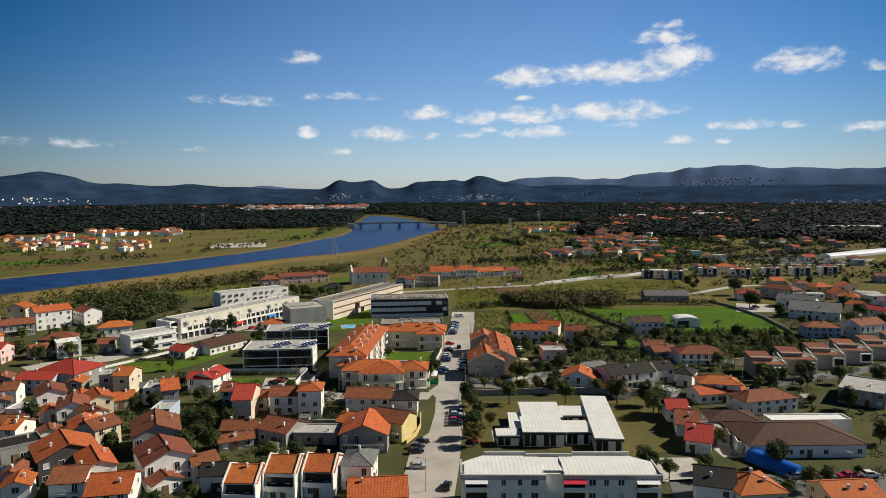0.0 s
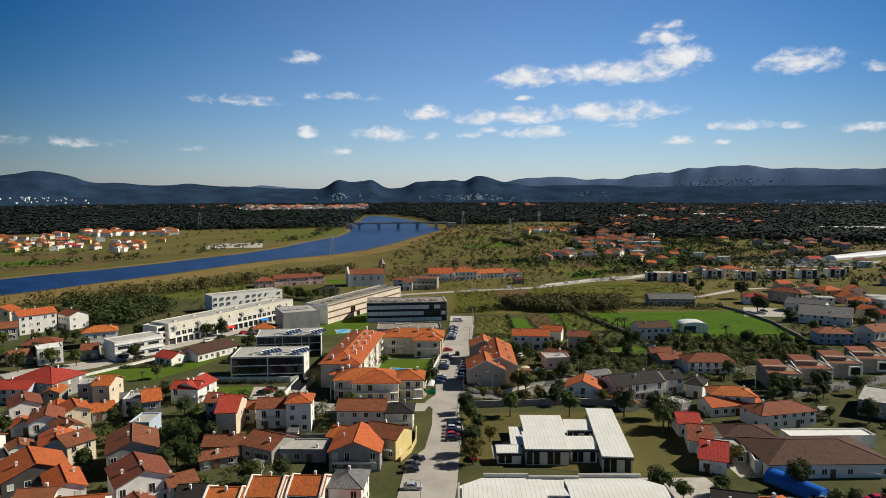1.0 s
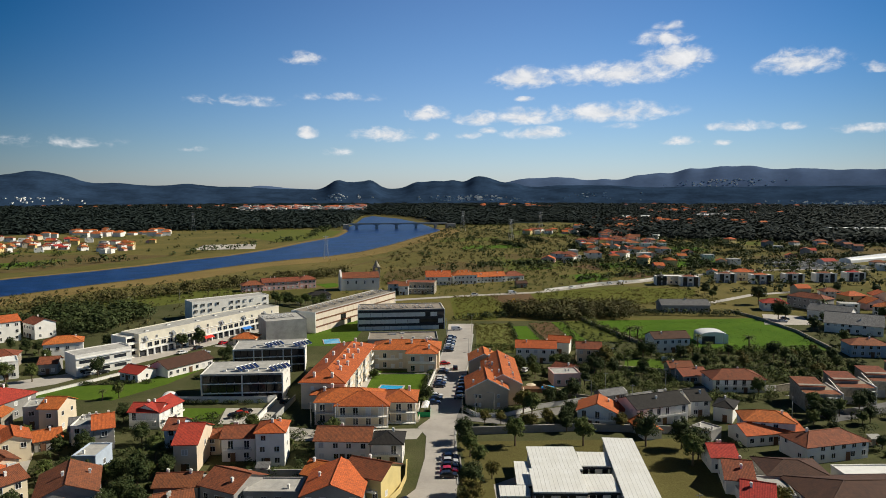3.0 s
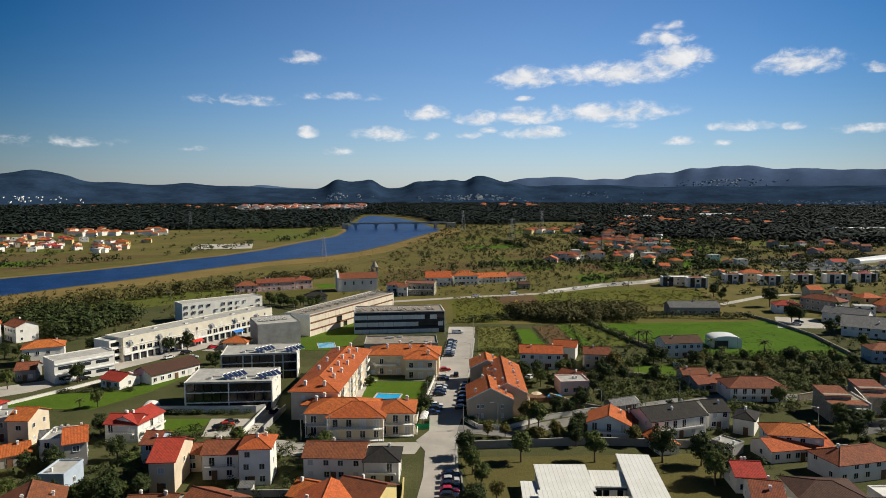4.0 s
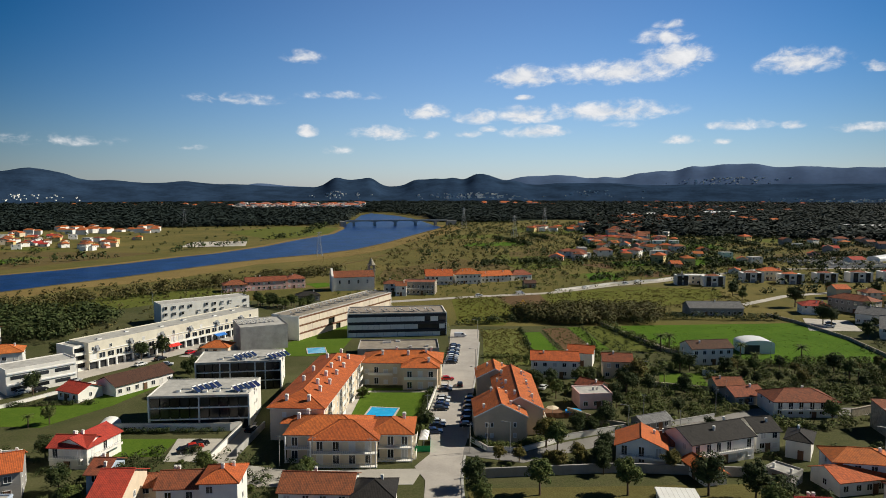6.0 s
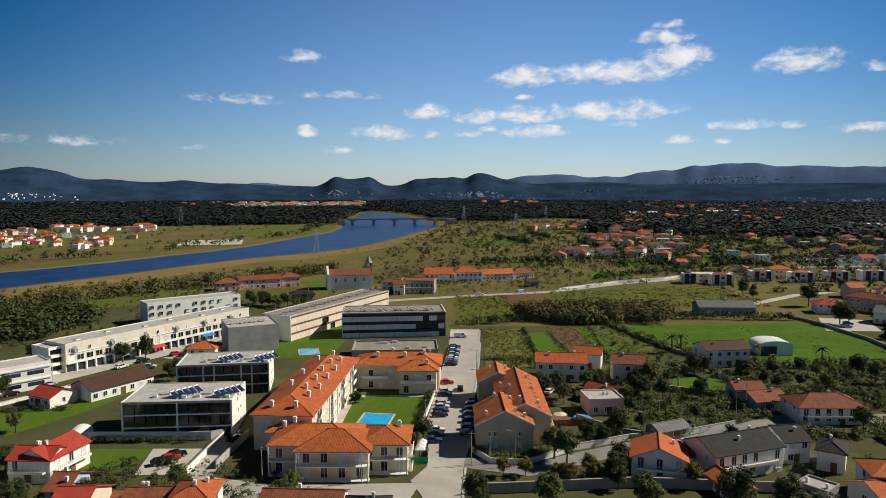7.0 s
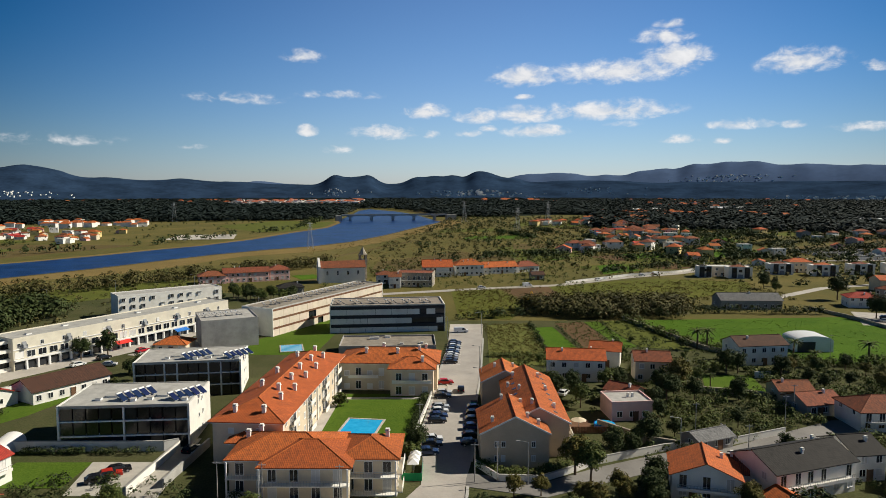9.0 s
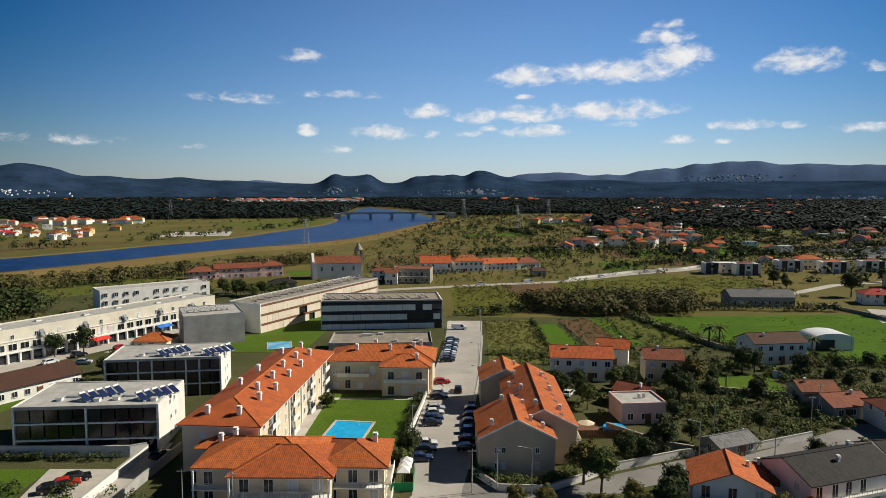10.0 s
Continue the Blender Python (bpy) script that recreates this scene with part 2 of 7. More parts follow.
def leaves(name, a, b, each=0.35):
    n = Nodes(name, 0.75, 0, 0.15)
    n.colour(n.each(n.ramp(n.noise(0.25), (0.3, a), (0.7, b)), each, 0.025, island=True))
    n.bsdf.inputs["Subsurface Weight"].default_value = 0.0
    return n.mat


leaf_green = leaves("green_leaves", (0.062, 0.084, 0.020), (0.118, 0.138, 0.038), 0.3)
leaf_dark = leaves("dark_leaves", (0.034, 0.050, 0.015), (0.060, 0.076, 0.025), 0.3)
leaf_yellow = leaves("autumn_leaves", (0.10, 0.088, 0.02), (0.15, 0.13, 0.035), 0.22)
leaf_scrub = leaves("scrub_leaves", (0.060, 0.064, 0.020), (0.120, 0.104, 0.036), 0.28)
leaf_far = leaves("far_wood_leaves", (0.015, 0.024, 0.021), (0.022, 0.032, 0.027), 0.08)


def field(name, a, b, c=None, big=0.02, stripe=0.0, turn=0.0):
    """Grass or crop: patches at two scales and, for crops, rows."""
    n = Nodes(name, 0.95, 0, 0.05)
    col = n.mix(0.45, n.ramp(n.noise(big, 6, rough=0.65), (0.35, a), (0.65, b)), n.ramp(n.noise(0.45, 4), (0.35, a), (0.68, c or b)))
    fine = n.noise(2.2, 3)
    col = n.mix(0.3, col, n.ramp(fine, (0.35, tuple(v * 0.5 for v in a)), (0.65, b)))
    if stripe:
        rot = n.tree.nodes.new("ShaderNodeMapping")
        rot.inputs["Rotation"].default_value = (0, 0, radians(turn))
        n.link(n.coord.outputs["Object"], rot.inputs[0])
        s = n.tree.nodes.new("ShaderNodeSeparateXYZ")
        n.link(rot.outputs[0], s.inputs[0])
        w = n.math("SINE", n.math("MULTIPLY", s.outputs[0], 2 * math.pi / stripe), 0)
        col = n.mix(n.math("MULTIPLY", n.math("GREATER_THAN", w, 0.35), 0.10), col, tuple(v * 0.45 for v in a))
    n.colour(col)
    n.bump(fine, 0.6, 0.2)
    return n.mat


ground_scrub = field("ochre_scrub_ground", (0.078, 0.084, 0.025), (0.235, 0.178, 0.066), (0.078, 0.090, 0.023), 0.016)
town_ground = field("town_yard_ground", (0.050, 0.060, 0.022), (0.130, 0.116, 0.062), (0.058, 0.085, 0.022), 0.06)
bright_grass = field("bright_grass", (0.050, 0.115, 0.010), (0.100, 0.185, 0.016), (0.085, 0.13, 0.018), 0.06)
lawn = field("mown_lawn", (0.060, 0.115, 0.014), (0.105, 0.165, 0.020), None, 0.05)
dull_grass = field("dull_grass", (0.080, 0.100, 0.022), (0.140, 0.150, 0.034), None, 0.03)
brown_grass = field("dry_lawn", (0.10, 0.085, 0.030), (0.135, 0.125, 0.045), None, 0.05)
vines = field("vineyard", (0.09, 0.105, 0.02), (0.15, 0.15, 0.03), None, 0.03, 2.4, 20)
stubble = field("stubble", (0.10, 0.078, 0.032), (0.155, 0.118, 0.05), None, 0.02)
red_soil = field("turned_soil", (0.11, 0.065, 0.035), (0.20, 0.125, 0.07), (0.075, 0.07, 0.03), 0.03)
rough_grass = field("rough_plot_grass", (0.105, 0.125, 0.030), (0.215, 0.205, 0.070), (0.13, 0.15, 0.03), 0.09)
reeds = field("ochre_reeds", (0.19, 0.135, 0.050), (0.30, 0.215, 0.085), (0.09, 0.085, 0.03), 0.03)
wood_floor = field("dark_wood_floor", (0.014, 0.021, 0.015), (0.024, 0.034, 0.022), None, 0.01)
river_mat = Nodes("river_water_sky_blue", 0.30, 0, 0.3)
river_mat.bsdf.inputs["IOR"].default_value = 1.14
# The deep blue base colour stands in for the sky's reflection.
river_mat.colour(river_mat.ramp(river_mat.noise(0.05, 8, rough=0.75), (0.40, (0.003, 0.013, 0.060)), (0.64, (0.014, 0.046, 0.160))))
river_mat.bump(river_mat.noise(0.35, 5), 0.35, 0.4)
river_mat = river_mat.mat
# Distance haze is put into the blue of both hill colours.
hill_near = surface("wooded_hill_haze_tint", (0.024, 0.047, 0.088), rough=1, var=0.5, big=0.008, fine=0.05, bump=0.6, spec=0)
hill_far = surface("far_hill_haze_tint", (0.078, 0.125, 0.215), rough=1, var=0.22, big=0.004, fine=0.03, bump=0.3, spec=0)

# ---- mesh helpers ----


class Shape:
    """Collects the faces of one part; every face is unwrapped in metres along its own slope."""

    def __init__(self):
        self.v, self.f = [], []

    def poly(self, *pts):
        k = len(self.v)
        self.v += [tuple(p) for p in pts]
        self.f.append(tuple(range(k, k + len(pts))))
        return self

    def box(self, x0, x1, y0, y1, z0, z1):
        k = len(self.v)
        self.v += [(x, y, z) for z in (z0, z1) for x, y in ((x0, y0), (x1, y0), (x1, y1), (x0, y1))]
        self.f += [tuple(k + i for i in q) for q in ((3, 2, 1, 0), (4, 5, 6, 7), (0, 1, 5, 4), (1, 2, 6, 5), (2, 3, 7, 6), (3, 0, 4, 7))]
        return self

    def prism(self, outline, z0, z1):
        """An upright prism over an outline that runs anticlockwise."""
        n, k = len(outline), len(self.v)
        self.v += [(x, y, z0) for x, y in outline] + [(x, y, z1) for x, y in outline]
        self.f += [tuple(k + i for i in reversed(range(n))), tuple(k + n + i for i in range(n))]
        self.f += [(k + i, k + (i + 1) % n, k + n + (i + 1) % n, k + n + i) for i in range(n)]
        return self

    def slab(self, top, thick):
        """A plate under a roof plane given by its upper corners, anticlockwise from above."""
        n, k = len(top), len(self.v)
        self.v += [tuple(p) for p in top] + [(x, y, z - thick) for x, y, z in top]
        self.f += [tuple(k + i for i in range(n)), tuple(k + n + i for i in reversed(range(n)))]
        self.f += [(k + (i + 1) % n, k + i, k + n + i, k + n + (i + 1) % n) for i in range(n)]
        return self

    def solid(self, pts, faces, thick):
        """One closed plate of several roof planes that share their corners."""
        n, k = len(pts), len(self.v)
        self.v += [tuple(p) for p in pts] + [(x, y, z - thick) for x, y, z in pts]
        edges = {(f[i], f[(i + 1) % len(f)]) for f in faces for i in range(len(f))}
        self.f += [tuple(k + i for i in f) for f in faces] + [tuple(k + n + i for i in reversed(f)) for f in faces]
        self.f += [(k + b, k + a, k + n + a, k + n + b) for a, b in sorted(edges) if (b, a) not in edges]
        return self

    def tube(self, a, b, ra, rb, sides=8):
        a, b = Vector(a), Vector(b)
        w = (b - a).normalized()
        u = w.orthogonal().normalized()
        s = w.cross(u)
        k = len(self.v)
        for p, r in ((a, ra), (b, rb)):
            self.v += [tuple(p + r * (math.cos(t) * u + math.sin(t) * s)) for t in (2 * math.pi * i / sides for i in range(sides))]
        self.f += [(k + i, k + (i + 1) % sides, k + sides + (i + 1) % sides, k + sides + i) for i in range(sides)]
        self.f += [tuple(k + i for i in reversed(range(sides))), tuple(k + sides + i for i in range(sides))]
        return self

    def mesh(self, name, mat):
        me = bpy.data.meshes.new(name)
        me.from_pydata(self.v, [], self.f)
        uv = me.uv_layers.new(name="UVMap").data
        for p in me.polygons:
            nrm = p.normal
            side = Vector((-nrm.y, nrm.x, 0))
            side = side.normalized() if side.length > 1e-3 else Vector((1, 0, 0))
            up = nrm.cross(side)
            for li in p.loop_indices:
                co = me.vertices[me.loops[li].vertex_index].co
                uv[li].uv = (co.dot(side), co.dot(up))
        me.materials.append(mat)
        return me


def part(name, shape, mat, parent=None, label="", at=None):
    """Links a shape or a finished mesh as one object under its thing."""
    me = shape.mesh(name, mat) if isinstance(shape, Shape) else shape
    ob = new(name, me)
    if parent:
        ob.parent = parent
    if at is not None:
        ob.matrix_basis = at
    if label:
        ob["label"] = label
    return ob


def thing(name, x, y, z, yaw, label, category, group="", kind=""):
    ob = new(name)
    ob.matrix_basis = pose(x, y, z, 0, 0, yaw)
    ob.empty_display_size = 0.5
    return tagged(ob, label, category, group, kind)


taken = []


def keep_off(x, y, r):
    taken.append((x, y, r))


grid_of, grid_seen = {}, 0


def is_free(x, y, gap=0.0):
    """Whether nothing stands within gap of a place; what is taken is filed by squares of 40 m."""
    global grid_seen
    for a, b, r in taken[grid_seen:]:
        for i in range(int((a - r - 8) // 40), int((a + r + 8) // 40) + 1):
            for j in range(int((b - r - 8) // 40), int((b + r + 8) // 40) + 1):
                grid_of.setdefault((i, j), []).append((a, b, r))
    grid_seen = len(taken)
    return all((x - a) ** 2 + (y - b) ** 2 > (r + gap) ** 2 for a, b, r in grid_of.get((int(x // 40), int(y // 40)), ()))


def foliage(name, places, radii, quads, leaf, mat, seed=1, shell=0.55, lift=0.3):
    """Many leaf sprays round centres with given half-axes: one mesh of loose crossed leaves."""
    rng = np.random.default_rng(seed)
    places, radii = np.asarray(places, float), np.asarray(radii, float)
    n = len(places) * quads
    c, r = np.repeat(places, quads, 0), np.repeat(radii, quads, 0)
    d = rng.normal(size=(n, 3))
    d /= np.linalg.norm(d, axis=1)[:, None]
    d[:, 2] = np.where(d[:, 2] < -0.5, -d[:, 2], d[:, 2])
    p = c + d * r * (shell + (1 - shell) * rng.random((n, 1)))
    nrm = d * (1 - 0.5 * lift) + rng.normal(size=(n, 3)) * 0.28 + np.array([0, 0, lift])
    nrm /= np.linalg.norm(nrm, axis=1)[:, None]
    u = np.cross(nrm, rng.normal(size=(n, 3)))
    u /= np.linalg.norm(u, axis=1)[:, None]
    w = np.cross(nrm, u)
    size = np.repeat(np.broadcast_to(leaf, len(places)), quads)[:, None] * (0.6 + 0.8 * rng.random((n, 1)))
    bend = nrm * size * 0.25
    v = np.stack([p - u * size, p - w * size * 0.7 + bend, p + u * size, p + w * size * 0.7 + bend], 1).reshape(-1, 3)
    me = bpy.data.meshes.new(name)
    me.vertices.add(len(v))
    me.vertices.foreach_set("co", v.ravel())
    me.loops.add(4 * n)
    me.loops.foreach_set("vertex_index", np.arange(4 * n))
    me.polygons.add(n)
    me.polygons.foreach_set("loop_start", np.arange(0, 4 * n, 4))
    me.update(calc_edges=True)
    me.materials.append(mat)
    return me


# ---- ground, river, far hills ----
sheet = Shape().poly((-4900, -300, 0), (4900, -300, 0), (4900, 5000, 0), (-4900, 5000, 0))
tagged(part("ground", sheet, ground_scrub), "ochre and green scrub ground reaching to the hills", "ground", kind="structure")


def patch(name, mat, z, label, category, *pts):
    """A flat piece of land over the ground, with a turned-down edge."""
    area = sum(a[0] * b[1] - b[0] * a[1] for a, b in zip(pts, pts[1:] + pts[:1]))
    pts = pts if area > 0 else pts[::-1]
    return tagged(part(name, Shape().prism(pts, -0.2, z), mat), label, category, kind="structure")


NEAR_SHORE = [(-760, -200), (-560, 100), (-300, 385), (-282, 411), (-262, 441), (-242, 479), (-216, 522), (-190, 575), (-170, 613), (-138, 658), (-108, 690), (-82, 738), (-57, 828), (-28, 972),
              (6, 1130), (-9, 1198), (-45, 1421), (-96, 1603), (-168, 1755)]
FAR_SHORE = [(-900, -100), (-420, 400), (-330, 492), (-309, 526), (-280, 562), (-252, 608), (-231, 655), (-209, 692), (-183, 768), (-166, 868), (-141, 975), (-143, 1100), (-156, 1162), (-165, 1395), (-180, 1640)]
patch("river", river_mat, 0.10, "deep blue river winding through the meadows", "river", *NEAR_SHORE, *FAR_SHORE[::-1])


def bank(name, mat, z, label, shore, inner, outer):
    """A strip of reeds along a shore, between two distances from its line."""
    one, two = [], []
    for i, (x, y) in enumerate(shore):
        a, b = shore[max(0, i - 1)], shore[min(len(shore) - 1, i + 1)]
        d = Vector((b[0] - a[0], b[1] - a[1])).normalized()
        k = outer * (0.7 + 0.6 * ((i * 37) % 10) / 10)
        one.append((x + d.y * inner, y - d.x * inner))
        two.append((x + d.y * k, y - d.x * k))
    s = Shape()
    for p, q, u, v in zip(one, one[1:], two, two[1:]):
        s.prism([p, u, v, q] if outer > inner else [p, q, v, u], -0.2, z)
    return tagged(part(name, s, mat), label, "riverbank", kind="structure")


bank("reed_bank", reeds, 0.07, "ochre reed bank along the near shore of the river", NEAR_SHORE[2:16], -1.0, 34)
bank("mud_bank", stubble, 0.12, "pale bare mud edge of the near shore", NEAR_SHORE[2:16], -0.5, 3.0)
bank("far_bank", reeds, 0.06, "pale reed bank along the far shore of the river", FAR_SHORE[1:13], 1.0, -9)
patch("sand_spit", stubble, 0.12, "pale sandy spit above the bridge", "riverbank", (-20, 1420), (-70, 1600), (-20, 1640), (40, 1460))
patch("town_ground", town_ground, 0.03, "mixed yard ground between the houses of the town", "ground", (-260, -60), (260, -60), (330, 300), (250, 370), (160, 350), (0, 350), (-60, 420), (-140, 420), (-260, 280))
patch("field", bright_grass, 0.09, "large bright green pasture beside the white barn", "field", (76, 350), (117, 353), (161, 356), (164.5, 321), (160.5, 286), (118, 284), (92, 304))
patch("field", bright_grass, 0.08, "small bright green kitchen-garden field", "field", (36, 336), (44, 338), (47, 292), (37, 292))
patch("field", red_soil, 0.075, "brown and green vegetable plot", "field", (46, 344), (57, 347), (60, 300), (49, 296))
patch("field", lawn, 0.078, "green vegetable strip", "field", (57.5, 347), (63, 348), (66, 306), (60.5, 303))
patch("field", dull_grass, 0.07, "mown green field beyond the garden walls", "field", (64, 349), (73, 350), (83, 300), (66.5, 306))
patch("field", rough_grass, 0.08, "rough yellow-green building plot behind the car park", "field", (20, 341), (37, 345), (35, 282), (17, 286))
patch("field", vines, 0.08, "yellow-green vineyard below the far road", "field", (59, 443), (125, 472), (170, 458), (160, 430), (100, 390), (60, 400))
patch("field", vines, 0.07, "yellow-green vineyard beside the striped block", "field", (8, 434), (31, 433), (42, 386), (30, 352), (10, 357))
patch("field", red_soil, 0.06, "turned brown soil of a building site", "field", (34, 432), (62, 443), (70, 405), (44, 380))
patch("field", bright_grass, 0.06, "bright green meadow beyond the houses", "field", (202, 630), (260, 669), (262, 623), (204, 585))
patch("field", dull_grass, 0.06, "green meadow between hedges", "field", (139, 569), (201, 625), (200, 576), (148, 547))
patch("field", stubble, 0.06, "pale dry stubble field", "field", (289, 668), (539, 804), (640, 860), (640, 800), (471, 692), (342, 636))
patch("field", dull_grass, 0.06, "far green meadow by the village", "field", (117, 1136), (212, 1129), (171, 947), (106, 1029))
for k, (mat, z, what, x, y, w, d) in enumerate(((bright_grass, 0.060, "bright green meadow strip between hedges", 165, 600, 26, 30), (dull_grass, 0.062, "dull green valley field", 225, 660, 34, 26),
        (bright_grass, 0.064, "bright green valley meadow", 250, 760, 44, 40), (stubble, 0.066, "pale stubble field in the valley", 420, 760, 60, 36), (bright_grass, 0.068, "green meadow beside the hamlet", 60, 800, 34, 30),
        (dull_grass, 0.070, "dull green meadow below the woods", 40, 920, 40, 45), (vines, 0.072, "striped vineyard on the valley floor", 520, 880, 60, 40), (bright_grass, 0.074, "green meadow at the wood's edge", 380, 930, 46, 40),
        (stubble, 0.076, "ochre stubble strip", 90, 690, 26, 30), (dull_grass, 0.078, "green field along the hedge", 320, 840, 30, 40), (vines, 0.058, "small vineyard by the far road", 180, 545, 20, 16))):
    patch("field", mat, z, what, "field", (x - w, y - d), (x + w, y - d * 0.5), (x + w * 1.1, y + d), (x - w * 0.8, y + d * 0.6))
patch("field", bright_grass, 0.06, "small bright lawn beside the far road", "field", (106, 536), (125, 548), (127, 509), (100, 492))
patch("field", dull_grass, 0.05, "flat green meadow on the far river bank", "field", (-178, 905), (-150, 985), (-155, 1120), (-250, 1160), (-300, 1010), (-205, 880))
patch("field", stubble, 0.05, "brown fields below the far bank town", "field", (-400, 520), (-322, 566), (-292, 640), (-265, 700), (-420, 712), (-620, 640))
patch("field", dull_grass, 0.054, "green strip field below the far bank town", "field", (-380, 560), (-352, 590), (-345, 660), (-372, 660))
patch("field", dull_grass, 0.05, "meadow strip behind the white apartment blocks", "field", (-230, 400), (-190, 360), (-120, 440), (-140, 470))
patch("field", stubble, 0.05, "ochre meadow beside the estate wall", "field", (-40, 500), (10, 520), (60, 580), (20, 640), (-40, 560))
patch("field", dull_grass, 0.05, "green field behind the orange-roofed terrace", "field", (60, 560), (110, 600), (120, 690), (50, 680))
patch("sand_yard", paving, 0.06, "pale sandy yard on the far bank", "yard", (-270, 762), (-205, 778), (-222, 846), (-280, 834))
patch("lawn", brown_grass, 0.09, "dry lawn of the school ground", "lawn", (7, 186), (70, 188), (64, 146), (46, 140), (10, 150))
patch("lawn", lawn, 0.09, "mown green lawn round the pool", "lawn", (-23, 224), (-23, 256), (-1.5, 256), (-4.5, 224))
patch("lawn", lawn, 0.09, "green lawn beside the low school building", "lawn", (-130, 224), (-100, 222), (-90, 240), (-84, 262), (-92, 262), (-100, 241), (-119, 238))
patch("lawn", lawn, 0.09, "green garden lawn among the shrubs", "lawn", (74, 273), (87, 272), (84, 255), (69, 257))
patch("lawn", lawn, 0.08, "shaded lawn between the striped blocks", "lawn", (-62, 296), (-36, 296), (-34, 326), (-20, 372), (-30, 378), (-62, 310))
patch("lawn", lawn, 0.08, "small lawn beside the walled car yard", "lawn", (-76, 214), (-62, 214), (-62, 203), (-76, 203))
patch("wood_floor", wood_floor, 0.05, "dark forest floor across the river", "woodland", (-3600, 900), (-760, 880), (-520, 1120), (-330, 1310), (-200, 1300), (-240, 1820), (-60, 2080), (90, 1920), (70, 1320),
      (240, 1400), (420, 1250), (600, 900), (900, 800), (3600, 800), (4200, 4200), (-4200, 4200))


def skyline(x, *bumps):
    return sum(h * math.exp(-((x - c) / w) ** 2) for c, w, h in bumps)


def hill_point(a, share, near, far, foot, bumps):
    """The place on a wooded ridge at a bearing in degrees and a share of the way from its foot to its back."""
    rise = math.sin(min(1, share * 1.25) * math.pi / 2) ** 1.5 if share < 0.85 else 1 - (share - 0.85) * 2
    r = near + (far - near) * share
    x, y = r * math.sin(radians(a)), r * math.cos(radians(a)) + 20
    rough = noise.fractal(Vector((x / 260, y / 260, near / 100)), 1.0, 2.0, 5)
    return x, y, (foot + skyline(a, *bumps)) * rise * (1 + 0.035 * rough) + 3 * rough * rise - 2


def hills(name, mat, near, far, label, foot, *bumps):
    """A wooded ridge: a sheet that rises from its foot to an uneven crest; bumps by bearing in degrees, width and height."""
    cols, rows, faces = 420, 16, []
    pts = [hill_point(-42 + 84 * i / (cols - 1), j / (rows - 1), near, far, foot, bumps) for j in range(rows) for i in range(cols)]
    for j in range(rows - 1):
        for i in range(cols - 1):
            k = j * cols + i
            faces.append((k, k + 1, k + cols + 1, k + cols))
    s = Shape()
    s.v, s.f = pts, faces
    ob = part(name, s, mat)
    for p in ob.data.polygons:
        p.use_smooth = True
    return tagged(ob, label, "hills", kind="structure")


def hill_town(label, n, a0, a1, s0, s1, seed, near, far, foot, bumps):
    """White houses scattered over a hillside, too far off to count."""
    r, s = random.Random(seed), Shape()
    for _ in range(n):
        x, y, z = hill_point(r.gauss((a0 + a1) / 2, (a1 - a0) / 3.4), r.uniform(s0, s1), near, far, foot, bumps)
        w, d, h = r.uniform(2.5, 6), r.uniform(2.5, 5), r.uniform(2.5, 5)
        s.box(x - w, x + w, y - d, y + d, z - 14, z + h)
    tagged(part("hill_town", s, WALLS["white"]), label, "town", kind="stuff")


NEAR_HILLS = ((-40, 4, 1), (-35, 2.5, 20), (-32.5, 2.0, 49), (-30.5, 1.5, 56), (-28.6, 1.5, 46), (-25.5, 2.2, 29), (-23, 2, 8), (-20.2, 1.6, 22), (-17, 2.5, 13), (-8.5, 0.9, 45), (-6.9, 1.1, 34), (-5.6, 0.8, 37), (-1.8, 1.0, 35), (-0.3, 0.9, 36), (1.2, 1.0, 43), (3, 0.9, 53), (4.2, 1.0, 49), (6, 1.2, 30), (10, 2.5, 17), (14, 3, 17), (21, 4, 13), (28, 4, 9), (35, 5, 16))
hills("hills", hill_near, 3000, 3900, "dark wooded hills beyond the forest, haze blue in their colour", 74, *NEAR_HILLS)
FAR_HILLS = ((-36, 5, 34), (-28, 5, 17), (-14.5, 1.5, 23), (4, 2.5, 40), (7, 1.3, 46), (9, 1.5, 58), (11, 1.5, 59), (13.5, 1.5, 58), (16, 1.4, 65), (18, 1.4, 85), (20, 1.2, 90), (22, 1.6, 105), (24.5, 1.8, 119), (27.5, 2.0, 94), (30.5, 2.5, 82), (35, 3, 120))
hills("far_hills", hill_far, 3950, 4700, "far hills along the horizon, haze blue in their colour", 77, *FAR_HILLS)

hill_town("white houses scattered at the foot of the dark western hill", 34, -35, -28, 0.12, 0.22, 1, 3000, 3900, 74, NEAR_HILLS)
hill_town("white hillside village on the wooded ridge", 110, -0.5, 6.5, 0.14, 0.26, 2, 3000, 3900, 74, NEAR_HILLS)
hill_town("pale houses in the saddle below two hills", 30, -10, -6, 0.16, 0.3, 3, 3000, 3900, 74, NEAR_HILLS)
hill_town("pale hillside town on the far haze-tinted ridge", 90, 18.5, 25.5, 0.24, 0.42, 4, 3950, 4700, 77, FAR_HILLS)
hill_town("pale houses along the foot of the eastern woods", 70, 27, 36, 0.10, 0.2, 5, 3000, 3900, 74, NEAR_HILLS)
hill_town("scattered pale houses on the low ridge", 26, 11, 15, 0.2, 0.4, 6, 3000, 3900, 74, NEAR_HILLS)

# ---- roads ----


